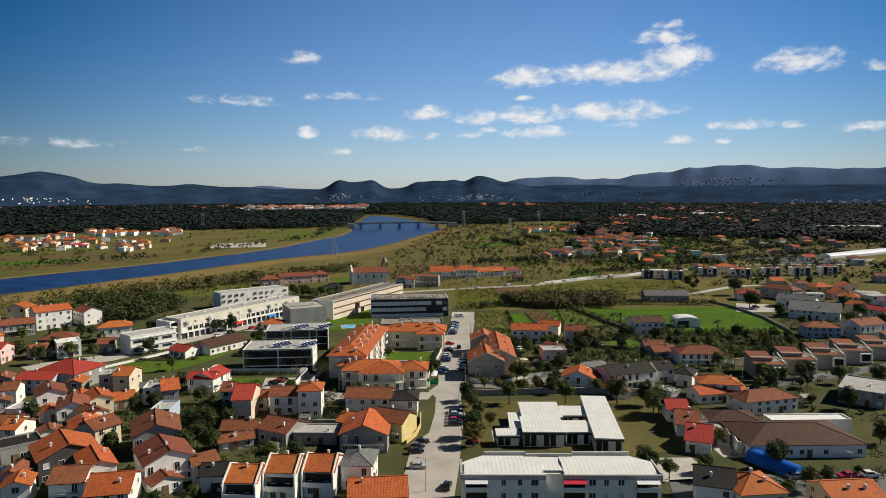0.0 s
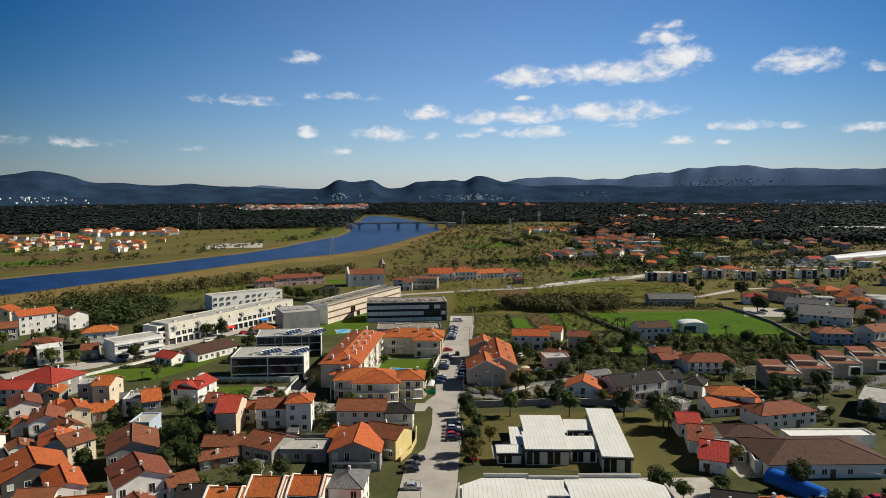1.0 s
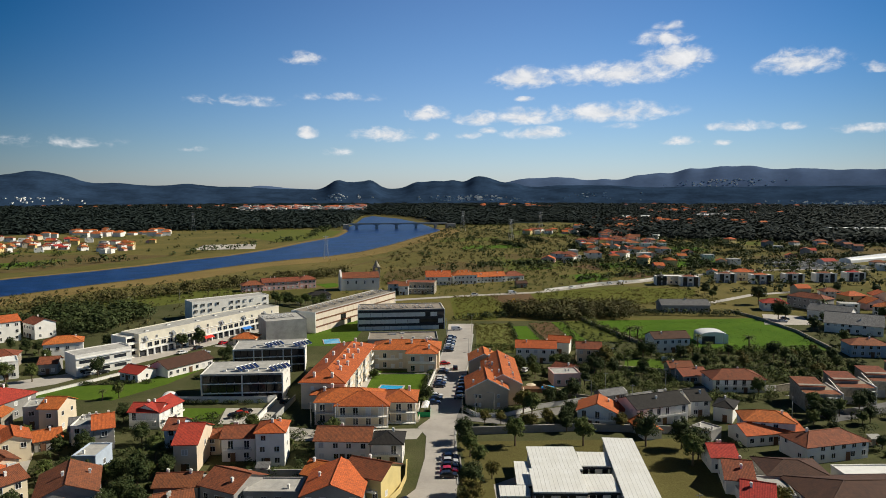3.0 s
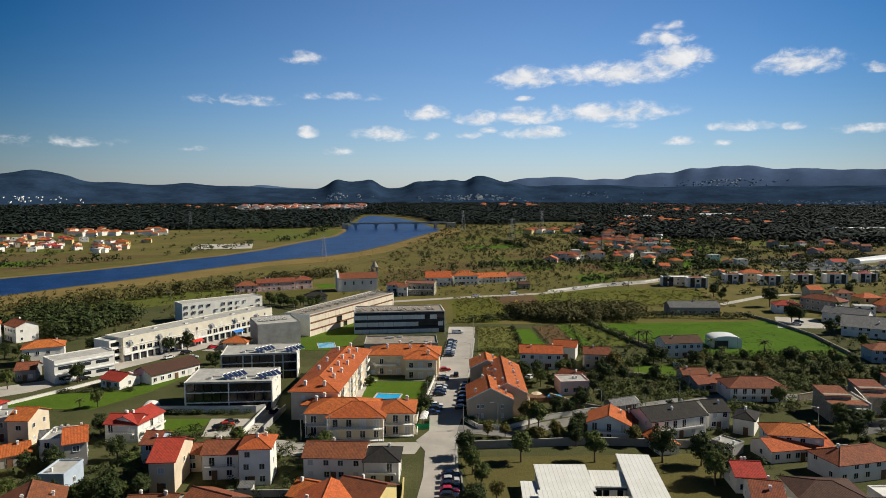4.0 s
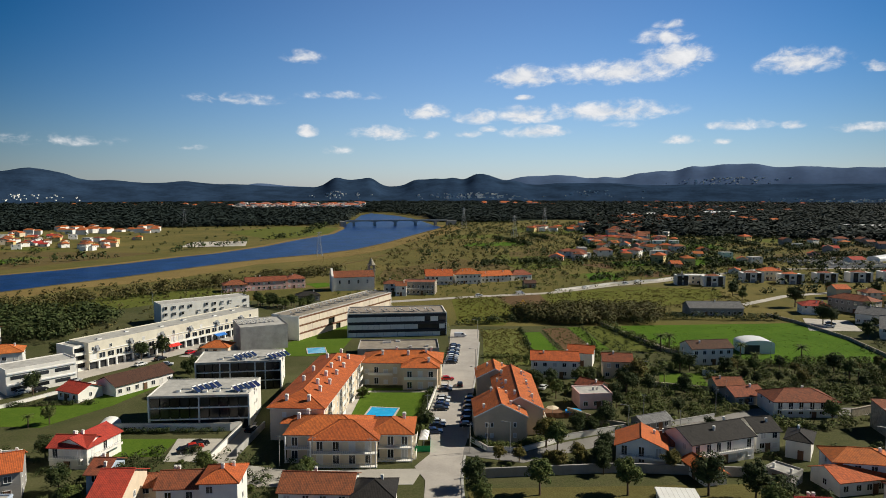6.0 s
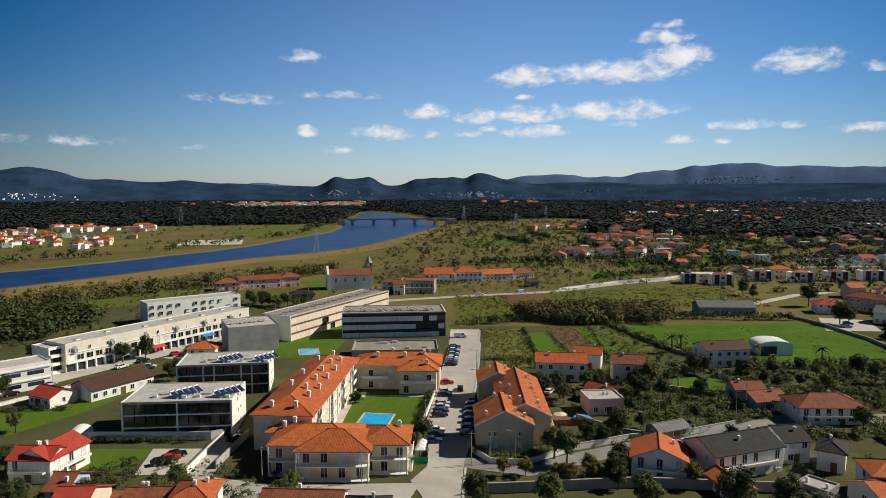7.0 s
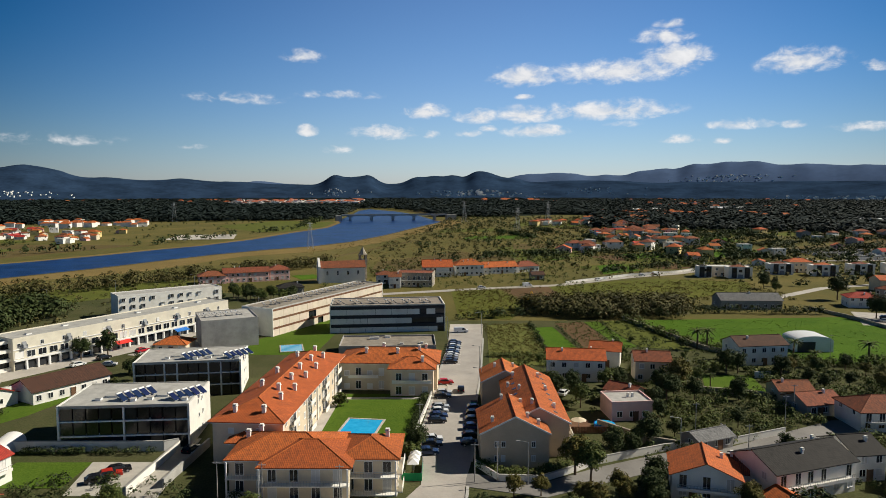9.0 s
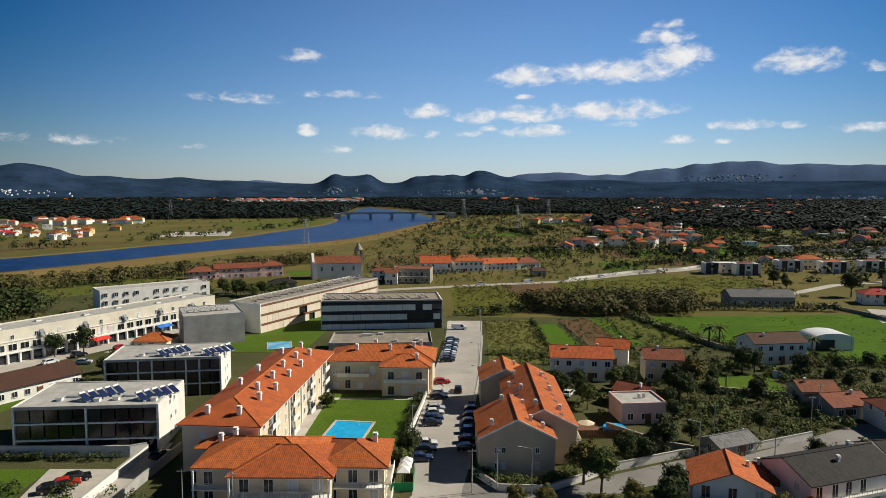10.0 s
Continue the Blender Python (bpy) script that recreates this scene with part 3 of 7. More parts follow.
def strip(name, mat, z, label, category, half, *line):
    """A road or path of even half-width along a line."""
    left, right = [], []
    for i, (x, y) in enumerate(line):
        a, b = line[max(0, i - 1)], line[min(len(line) - 1, i + 1)]
        d = Vector((b[0] - a[0], b[1] - a[1])).normalized()
        left.append((x - d.y * half, y + d.x * half))
        right.append((x + d.y * half, y - d.x * half))
        keep_off(x, y, half + 1.0)
    s = Shape()
    for i in range(len(line) - 1):
        q = (right[i], right[i + 1], left[i + 1], left[i])
        s.prism(q, -0.1, z)
    return tagged(part(name, s, mat), label, category, kind="structure")


for yy in range(60, 345, 6):
    keep_off(-2 + 10 * (yy - 120) / 200 + 4, yy, 8)
patch("road", asphalt, 0.12, "pale worn asphalt street with parking bays", "road", (-8, 40), (2, 40), (3, 120), (4.5, 136), (6, 160), (6, 190), (7, 206), (8.2, 213), (11, 250), (13.5, 273), (17, 318), (18.8, 343), (6.4, 343),
      (5.5, 318), (4.4, 296), (2.2, 272), (1.5, 258), (-1.8, 224), (-0.6, 214), (-0.8, 204), (-4, 197), (-1.5, 190), (-1.6, 175), (-3.2, 158), (-7.5, 150), (-8.6, 130))
patch("road", shaded_asphalt, 0.115, "side street between garden walls", "road", (6, 203.5), (20, 199), (33, 205.5), (46, 211.5), (61, 214.5), (90, 228), (130, 232), (131, 237), (88, 236), (60, 221), (46, 218), (31, 211), (20, 204.5), (7, 209))
patch("road", dark_asphalt, 0.11, "asphalt street in front of the houses", "road", (50, 117), (72, 117), (110, 119), (170, 124), (170, 133), (105, 130), (78, 130), (52, 127))
patch("road", asphalt, 0.11, "side street joining the main street", "road", (-48, 186.5), (-4, 188), (-2, 196), (-30, 195), (-44, 199), (-46, 226), (-49.5, 226), (-49, 196))
patch("road", asphalt, 0.11, "wide street in front of the long white building", "road", (-150, 222), (-128, 240), (-112, 268), (-93, 300), (-74, 340), (-60, 372), (-50, 400), (-64, 402), (-78, 352), (-97, 312), (-118, 276), (-132, 252), (-160, 232))
patch("square", paving, 0.10, "pale paved square between the white buildings", "square", (-93, 296), (-80, 292), (-72, 300), (-76, 330), (-70, 345))
strip("road", asphalt, 0.10, "pale country road across the fields", "road", 3.0, (-60, 402), (-20, 418), (19, 432), (65, 446), (109, 477), (143, 494), (181, 522), (240, 560), (300, 570), (420, 560))
strip("road", asphalt, 0.10, "paved lane to the grey shed", "road", 2.5, (130, 400), (160, 405), (197, 434), (240, 450))
strip("road", asphalt, 0.09, "narrow village lane between tiled houses", "road", 1.8, (-74, 100), (-80, 128), (-88, 150), (-97, 170), (-108, 195), (-120, 220))
strip("path", paving, 0.13, "pale paved path along the apartment wing", "path", 1.4, (-24.6, 214), (-23.8, 226), (-22.8, 254))
strip("path", paving, 0.12, "pale paved path across the lawn", "path", 0.8, (-22, 252.5), (-2, 252.5))
strip("path", stubble, 0.09, "sandy track through the scrub", "path", 1.5, (70, 640), (100, 760), (90, 880), (130, 1000))
strip("path", stubble, 0.09, "sandy river track", "path", 2.0, (-240, 400), (-150, 478), (-90, 560), (-60, 640), (-20, 760))
patch("yard", paving, 0.11, "pale concrete yard beside the school", "yard", (46, 140), (62, 140), (64, 126), (44, 126))
patch("yard", paving, 0.11, "paved yard of the school entrance", "yard", (14, 151), (21, 151), (22, 166), (14, 160))
patch("yard", paving, 0.12, "pale concrete car yard", "yard", (-62, 214), (-51, 214), (-49.5, 200), (-60, 200))
patch("yard", paving, 0.11, "sunlit gravel car park among the sheds", "yard", (160, 340), (182, 338), (190, 362), (172, 368))
patch("yard", paving, 0.10, "paved yard in front of the sheds", "yard", (70, 140), (76, 140), (74, 172), (69, 170))


def kerb(label, high, thick, *line):
    s = Shape()
    for (ax, ay), (bx, by) in zip(line, line[1:]):
        d = Vector((bx - ax, by - ay)).normalized() * thick / 2
        s.prism([(ax + d.y, ay - d.x), (bx + d.y, by - d.x), (bx - d.y, by + d.x), (ax - d.y, ay + d.x)], 0, high)
    return tagged(part("kerb", s, kerb_stone), label, "kerb", kind="structure")


kerb("pale stone kerb along the street", 0.26, 0.5, (6.2, 160), (6.2, 190), (7.2, 203))
kerb("curved stone kerb at the street corner", 0.26, 0.5, (8.4, 214), (11.2, 250), (13.7, 273), (17.2, 318))
kerb("stone kerb beside the parking bays", 0.26, 0.5, (-1.9, 224), (1.3, 258), (2.0, 272), (4.2, 296))
kerb("rounded stone kerb island at the car bays", 0.28, 0.6, (1.8, 255), (4.4, 257), (4.8, 262), (3.2, 268))
for i in range(10):
    y0 = 284 + i * 3.0
    tagged(part("bay_line", Shape().box(4.6 + i * 0.12, 8.6 + i * 0.12, y0, y0 + 0.14, 0.1, 0.126), line_paint), "thin white parking bay line on the asphalt", "road marking", kind="structure")


def garden_wall(label, mat, high, thick, *line):
    s, c = Shape(), Shape()
    for (ax, ay), (bx, by) in zip(line, line[1:]):
        d = Vector((bx - ax, by - ay)).normalized() * thick / 2
        e = d * 1.35
        s.prism([(ax + d.y, ay - d.x), (bx + d.y, by - d.x), (bx - d.y, by + d.x), (ax - d.y, ay + d.x)], 0, high)
        c.prism([(ax + e.y, ay - e.x), (bx + e.y, by - e.x), (bx - e.y, by + e.x), (ax - e.y, ay + e.x)], high, high + 0.1)
    ob = tagged(part("garden_wall", s, mat), label, "wall")
    part("coping", c, kerb_stone if mat is WALLS["white"] else mat, ob)
    return ob


W = WALLS
garden_wall("long white garden wall beside the street", W["white"], 1.3, 0.25, (-2.9, 224.5), (-0.6, 244), (0.9, 258))
garden_wall("white corner wall round the villa garden", W["white"], 1.2, 0.25, (9, 212), (12.7, 205.5), (20, 205), (27, 209.5), (31, 212.5))
garden_wall("dark weathered wall behind the school lawn", W["grey"], 2.0, 0.3, (7, 191), (40, 194), (72, 191))
garden_wall("white side wall of the school ground", W["white"], 2.2, 0.25, (71, 189), (66, 160), (64, 142))
garden_wall("white boundary wall below the glass block", W["white"], 2.0, 0.25, (-80, 219.5), (-51, 219.5), (-48.6, 221))
garden_wall("white ramp wall beside the lane", W["white"], 1.6, 0.25, (-48.5, 221), (-49.5, 200))
garden_wall("low stone wall across the pasture", W["stone"], 1.3, 0.4, (73.5, 352), (86, 302), (92, 296))
garden_wall("stone wall round the large pasture", W["stone"], 1.2, 0.4, (158, 374), (163, 356), (166, 321), (162, 287))
garden_wall("dark stone garden wall", W["stone"], 1.5, 0.4, (67, 257.5), (82, 252), (92, 253))
garden_wall("white street wall of the gardens", W["white"], 1.4, 0.25, (31, 212.5), (46, 219), (60, 222), (74, 228))
garden_wall("white wall along the school lawn", W["white"], 1.0, 0.25, (-130, 222), (-118, 240), (-108, 257), (-98, 275))
garden_wall("yellow curved wall at the street corner", W["yellow"], 1.1, 0.25, (-9, 150), (-6.6, 156), (-5.6, 163), (-5.8, 172))
garden_wall("white roadside wall across the fields", W["white"], 1.2, 0.3, (70, 453), (112, 484), (146, 500), (180, 527))
garden_wall("white wall of the cemetery", W["white"], 2.0, 0.3, (290, 570), (356, 575), (400, 600))
garden_wall("grey retaining wall of the yard", W["cement"], 1.6, 0.3, (-44.5, 203), (-43, 222))
garden_wall("low concrete wall at the parking bays", W["grey"], 0.8, 0.25, (7.2, 160), (6.9, 176))
garden_wall("grey garden wall of the terrace", W["cement"], 1.5, 0.2, (-44, 165), (-26, 165), (-26, 150))
garden_wall("rough stone wall beside the ruin", W["stone"], 1.8, 0.35, (36, 232), (44, 222), (50, 219))

# ---- houses ----
SHAPES = {}


def shared(key, make, mat):
    if key not in SHAPES:
        SHAPES[key] = make().mesh(key[0], mat)
    return SHAPES[key]


def frame_shape(w, h, t=0.09, out=0.07):
    s = Shape()
    s.box(-w / 2 - t, w / 2 + t, -out, 0.02, h, h + t).box(-w / 2 - t, w / 2 + t, -out - 0.07, 0.02, -t, 0)
    s.box(-w / 2 - t, -w / 2, -out, 0.02, 0, h).box(w / 2, w / 2 + t, -out, 0.02, 0, h)
    return s.box(-0.03, 0.03, -out + 0.01, 0.02, 0, h)


def window(parent, x, y, z, turn, w, h, rng, closed=0.15):
    """A window on a wall: its frame and, under it, one pane or a lowered shutter. turn: which way the wall looks."""
    key = (round(w, 1), round(h, 1))
    fr = part("window", shared(("window", *key), lambda: frame_shape(*key), white_trim), white_trim, parent, "", pose(x, y, z, 0, 0, turn))
    low = rng.random() < closed
    part("shutter" if low else "pane", shared(("shutter" if low else "pane", *key), lambda: Shape().box(-key[0] / 2, key[0] / 2, -0.025, 0.0, 0, key[1]), shutter if low else glass), None, fr)
    return fr


def chimney(parent, x, y, z, rng, big=1.0):
    s = Shape().box(-0.28 * big, 0.28 * big, -0.28 * big, 0.28 * big, -1.0, 0.9 * big)
    ch = part("chimney", shared(("chimney", big), lambda: s, WALLS["white"]), None, parent, "", pose(x, y, z))
    cap = Shape().box(-0.38 * big, 0.38 * big, -0.38 * big, 0.38 * big, 0.9 * big, 1.02 * big)
    cap.box(-0.3 * big, 0.3 * big, -0.3 * big, 0.3 * big, 1.2 * big, 1.28 * big)
    for sx in (-0.24, 0.24):
        cap.box((sx - 0.05) * big, (sx + 0.05) * big, -0.28 * big, 0.28 * big, 1.02 * big, 1.2 * big)
    part("chimney_cap", shared(("chimney_cap", big), lambda: cap, WALLS["white"]), None, ch)


def roof_shape(kind, w, d, h, over=0.45, pitch=0.42, thick=0.16):
    """A pitched roof with its eaves at h. Returns the shape, the ridge height and the height at a point."""
    a, b = w / 2 + over, d / 2 + over
    drop = over * pitch
    z = h - drop
    s, s.ridge = Shape(), Shape()
    e = [(-a, -b, z), (a, -b, z), (a, b, z), (-a, b, z)]
    if kind == "gx":
        top = h + d / 2 * pitch
        s.solid(e + [(-a, 0, top), (a, 0, top)], [(0, 1, 5, 4), (2, 3, 4, 5)], thick)
        s.ridge.tube((-a, 0, top + 0.02), (a, 0, top + 0.02), 0.13, 0.13, 6)
        return s, top, lambda x, y: top - abs(y) * pitch
    if kind == "gy":
        top = h + w / 2 * pitch
        s.solid(e + [(0, -b, top), (0, b, top)], [(3, 0, 4, 5), (1, 2, 5, 4)], thick)
        s.ridge.tube((0, -b, top + 0.02), (0, b, top + 0.02), 0.13, 0.13, 6)
        return s, top, lambda x, y: top - abs(x) * pitch
    m = min(a, b) - 0.02
    rx, ry = a - m, b - m
    top = z + m * pitch
    if a >= b:
        p, q = (-rx, 0, top), (rx, 0, top)
        s.solid(e + [p, q], [(0, 1, 5, 4), (2, 3, 4, 5), (1, 2, 5), (3, 0, 4)], thick)
        hips = ((e[0], p), (e[3], p), (e[1], q), (e[2], q))
    else:
        p, q = (0, -ry, top), (0, ry, top)
        s.solid(e + [p, q], [(0, 1, 4), (2, 3, 5), (1, 2, 5, 4), (3, 0, 4, 5)], thick)
        hips = ((e[0], p), (e[1], p), (e[3], q), (e[2], q))
    s.ridge.tube(p, q, 0.13, 0.13, 6)
    for c, r in hips:
        s.ridge.tube(c, r, 0.11, 0.11, 6)
    return s, top, lambda x, y: z + (m - max(abs(x) - rx, abs(y) - ry, 0)) * pitch


count = 0


def house(x, y, yaw, w, d, h, roof, wall, tile, chimneys=None, windows=True, label="", balcony=None, pitch=0.42):
    """A dwelling: walls, roof, windows on the faces that the street sees, a door, chimneys and perhaps a balcony."""
    global count
    count += 1
    rng = random.Random(count * 7 + 3)
    storeys = max(1, round(h / 2.9))
    if not label:
        size = {1: "single-storey", 2: "two-storey", 3: "three-storey"}[min(3, storeys)]
        shape = {"gx": "gabled", "gy": "gabled", "hip": "hipped", "flat": ""}[roof]
        label = f"{size} {WALLWORDS[wall]} house with a {shape} {WORDS[tile]} roof".replace("  ", " ")
    ob = thing("house", x, y, 0, yaw, label, "house", "houses of the town")
    keep_off(x, y, max(w, d) * 0.62)
    body = Shape()
    if roof == "flat":
        body.box(-w / 2, w / 2, -d / 2, d / 2, 0, h)
        part("wall", body, WALLS[wall], ob)
        r = Shape().box(-w / 2 + 0.2, w / 2 - 0.2, -d / 2 + 0.2, d / 2 - 0.2, h, h + 0.08)
        part("roof", r, TILES[tile], ob)
        p = Shape()
        for q in ((-w / 2 - 0.08, w / 2 + 0.08, -d / 2 - 0.08, -d / 2 + 0.2), (-w / 2 - 0.08, w / 2 + 0.08, d / 2 - 0.2, d / 2 + 0.08), (-w / 2 - 0.08, -w / 2 + 0.2, -d / 2 + 0.2, d / 2 - 0.2), (w / 2 - 0.2, w / 2 + 0.08, -d / 2 + 0.2, d / 2 - 0.2)):
            p.box(*q, h, h + 0.4)
        part("parapet", p, WALLS[wall], ob)
        height = lambda a, b: h + 0.1
    else:
        s, top, height = roof_shape(roof, w, d, h, pitch=pitch)
        low = 0.18
        if roof == "gx":
            side = [(-d / 2, 0), (d / 2, 0), (d / 2, h - low), (0, top - low), (-d / 2, h - low)]
            body.poly(*[(-w / 2, a, b) for a, b in reversed(side)]).poly(*[(w / 2, a, b) for a, b in side])
            body.poly((-w / 2, -d / 2, 0), (w / 2, -d / 2, 0), (w / 2, -d / 2, h - low), (-w / 2, -d / 2, h - low))
            body.poly((w / 2, d / 2, 0), (-w / 2, d / 2, 0), (-w / 2, d / 2, h - low), (w / 2, d / 2, h - low))
        elif roof == "gy":
            side = [(-w / 2, 0), (w / 2, 0), (w / 2, h - low), (0, top - low), (-w / 2, h - low)]
            body.poly(*[(a, -d / 2, b) for a, b in side]).poly(*[(a, d / 2, b) for a, b in reversed(side)])
            body.poly((-w / 2, d / 2, 0), (-w / 2, -d / 2, 0), (-w / 2, -d / 2, h - low), (-w / 2, d / 2, h - low))
            body.poly((w / 2, -d / 2, 0), (w / 2, d / 2, 0), (w / 2, d / 2, h - low), (w / 2, -d / 2, h - low))
        else:
            body.box(-w / 2, w / 2, -d / 2, d / 2, 0, h - low)
        part("wall", body, WALLS[wall], ob)
        part("roof", s, TILES[tile], ob)
        part("ridge", s.ridge, TILES[tile], ob)
    for _ in range(rng.choice((1, 1, 2)) if chimneys is None else chimneys):
        cx, cy = rng.uniform(-0.35, 0.35) * w, rng.uniform(-0.3, 0.2) * d
        chimney(ob, cx, cy, height(cx, cy) - 0.1, rng, 0.8)
    if windows:
        step = (h - 0.3) / storeys
        blind = rng.uniform(0.05, 0.35)
        n = max(1, int(w / 2.7))
        has_balcony = balcony if balcony is not None else (storeys > 1 and w > 6 and rng.random() < 0.4)
        for k in range(storeys):
            for i in range(n):
                if rng.random() < 0.12:
                    continue
                wx = (i + 0.5) / n * w - w / 2 + rng.uniform(-0.2, 0.2)
                tall = has_balcony and k == storeys - 1
                window(ob, wx, -d / 2, k * step + (0.25 if tall else 0.95), 0, 1.1 if n > 1 else 1.3, 2.0 if tall else 1.2, rng, blind)
        turn, sx = (90, w / 2) if x < 20 else (-90, -w / 2)
        m = max(1, int(d / 4.2))
        for k in range(storeys):
            for i in range(m):
                if rng.random() < 0.3:
                    continue
                window(ob, sx, (i + 0.5) / m * d - d / 2, k * step + 1.0, turn, 0.9, 1.1, rng, blind)
        dx = rng.uniform(-0.2, 0.2) * w
        part("door", shared(("door",), lambda: Shape().box(-0.5, 0.5, -0.06, 0.02, 0, 2.1).box(-0.6, -0.5, -0.1, 0.02, 0, 2.2).box(0.5, 0.6, -0.1, 0.02, 0, 2.2), wood), None, ob, "", pose(dx, -d / 2 - 0.09, 0.05))
        if has_balcony:
            z = (storeys - 1) * step + 0.12
            part("balcony", Shape().box(-w * 0.42, w * 0.42, -d / 2 - 1.2, -d / 2, z - 0.16, z).box(-w * 0.42, w * 0.42, -d / 2 - 1.2, -d / 2 - 1.1, z, z + 0.35), WALLS["white"], ob)
            rail = Shape().box(-w * 0.42, w * 0.42, -d / 2 - 1.18, -d / 2 - 1.13, z + 0.85, z + 0.9)
            for i in range(int(w * 0.84 / 0.5) + 1):
                rail.box(-w * 0.42 + i * 0.5, -w * 0.42 + i * 0.5 + 0.04, -d / 2 - 1.17, -d / 2 - 1.14, z + 0.35, z + 0.87)
            part("railing", rail, metal, ob)
    return ob




def row_house(x, y, yaw, w, d, h, tile):
    """A house of a terrace: white party walls that stand above the roof, and a deep balcony across the front."""
    ob = house(x, y, yaw, w, d, h, "gx", "white", tile, 1, True, f"white terraced house with party walls and an {WORDS[tile]} roof", False)
    top = h + d / 2 * 0.42
    side = [(-d / 2 - 1.2, 0), (d / 2 + 0.4, 0), (d / 2 + 0.4, h + 0.1), (0.0, top + 0.4), (-d / 2 - 0.5, h + 0.1), (-d / 2 - 1.2, h - 0.6)]
    for sx in (-1, 1):
        a, b = sx * w / 2 - 0.16, sx * w / 2 + 0.16
        s = Shape().poly(*[(a, p, q) for p, q in reversed(side)]).poly(*[(b, p, q) for p, q in side])
        for (p, q), (u, v) in zip(side, side[1:] + side[:1]):
            s.poly((a, p, q), (a, u, v), (b, u, v), (b, p, q))
        part("party_wall", s, WALLS["white"], ob)
    # A flat dark sheet stands for the shade of the recessed loggia.
    part("loggia", Shape().box(-w / 2 + 0.5, w / 2 - 0.5, -d / 2 - 0.12, -d / 2 - 0.09, 3.2, 5.5), dark_glass, ob)
    part("balcony", Shape().box(-w / 2 + 0.2, w / 2 - 0.2, -d / 2 - 1.2, -d / 2 - 0.02, 2.85, 3.05), white_trim, ob)
    part("railing", Shape().box(-w / 2 + 0.2, w / 2 - 0.2, -d / 2 - 1.2, -d / 2 - 1.1, 3.05, 3.9), WALLS["white"], ob)


row_house(-41.5, 118.1, -2, 6.8, 9, 6.2, "orange")
row_house(-33.9, 121.7, -4, 6.7, 9, 6.8, "orange")
row_house(-26.1, 123.6, -4, 6.7, 9, 6.2, "orange")
house(-18.4, 127.1, -4, 6.8, 9, 6, "hip", "white", "grey")
house(-13.3, 115.9, 6, 11.8, 10, 4, "gx", "cream", "orange")
house(-50.6, 125.6, 5, 5.5, 7, 4, "gx", "white", "dark")
house(-55.4, 130.5, 38, 5.7, 6, 4.5, "gx", "white", "old")
house(-19.4, 150.6, -1, 12.0, 13, 5, "gy", "grey", "orange")
house(-12.6, 156.7, -24, 9.3, 9, 5.5, "gx", "yellow", "old")
house(-24.6, 161.5, -22, 4.6, 8, 3.5, "gx", "grey", "orange")
house(-21.1, 177.3, -3, 13.3, 9, 5.5, "gx", "white", "old")
house(-10.5, 174.9, -1, 7.5, 8, 5.5, "hip", "white", "dark")
house(-46.8, 177.7, 4, 7.8, 8, 6, "gx", "white", "old")
house(-38.3, 174.5, 4, 6.7, 8, 8.5, "hip", "white", "orange")
house(-57.1, 173.5, 3, 5.3, 13, 7, "gx", "cream", "red", 0)
house(-54.7, 180.7, 8, 4.1, 6, 4.5, "gx", "cream", "old")
house(-65.8, 186.3, -1, 3.8, 8, 5, "gx", "blue", "old")
house(-53.6, 155.7, 4, 9.1, 7, 3.5, "gx", "grey", "old")
house(-53.2, 148.8, 25, 8.5, 5, 2.8, "gx", "grey", "old")
house(-42.0, 155.0, -26, 9.2, 10, 3.8, "gx", "grey", "old")
house(-32.7, 153.3, -1, 11.4, 7, 3, "flat", "cement", "cement")
house(-64.2, 131.0, 34, 11.0, 12, 6, "gy", "white", "old")
house(-61.4, 123.2, 41, 6.4, 5, 3, "gy", "white", "old")
house(-73.0, 147.5, 24, 11.0, 13, 6.5, "gy", "grey", "old")
house(-78.2, 126.9, 36, 6.7, 11, 6, "gy", "white", "orange")
house(-89.0, 134.0, 38, 12.8, 12, 6, "gy", "slate", "orange")
house(-69.0, 116.2, 11, 8.2, 11, 5, "gx", "white", "orange")
house(-80.0, 120.9, 8, 6.9, 9, 5, "gx", "white", "old")
house(-105.2, 168.0, 26, 7.8, 10, 6, "gy", "white", "old")
house(-118.1, 179.3, 34, 7.7, 10, 6.5, "gy", "white", "old")
house(-94.5, 153.4, 28, 7.4, 10, 5, "gy", "white", "orange")
house(-102.5, 176.7, 36, 6.9, 9, 5.5, "gy", "cream", "orange")
house(-97.1, 162.8, 53, 5.4, 8, 5.5, "gy", "cream", "old")
house(-89.8, 152.0, 57, 7.0, 8, 5.5, "gx", "cream", "old")
house(-127.3, 207.5, -15, 16.3, 14, 6, "hip", "grey", "red")
house(-133.2, 200.2, -1, 11.9, 8, 5, "gx", "blue", "red")
house(-111.0, 200.4, 17, 4.0, 8, 6, "flat", "cement", "cement")
house(-103.1, 197.7, -1, 5.2, 9, 7, "gx", "cream", "orange")
house(-89.7, 188.9, 9, 6.7, 9, 5, "flat", "white", "cement")
house(-84.5, 185.3, 26, 4.7, 10, 6, "gx", "grey", "orange")
house(-93.1, 191.2, 23, 5.4, 9, 3.5, "gx", "white", "grey")
house(-78.7, 199.7, -3, 8.4, 7, 5, "gx", "white", "red")
house(-77.2, 202.1, 76, 10.5, 8, 5, "gx", "white", "red")
house(-80.0, 170.7, -0, 5.4, 8, 4, "flat", "blue", "cement")
house(-111.9, 153.2, -5, 4.1, 8, 5, "gx", "white", "orange")
house(-121.8, 171.1, -1, 5.3, 7, 4, "flat", "white", "cement")
house(-135.0, 188.0, 14, 4.3, 8, 5, "gx", "white", "old")
house(-105.6, 143.2, 41, 9.2, 8, 4, "flat", "grey", "dark")
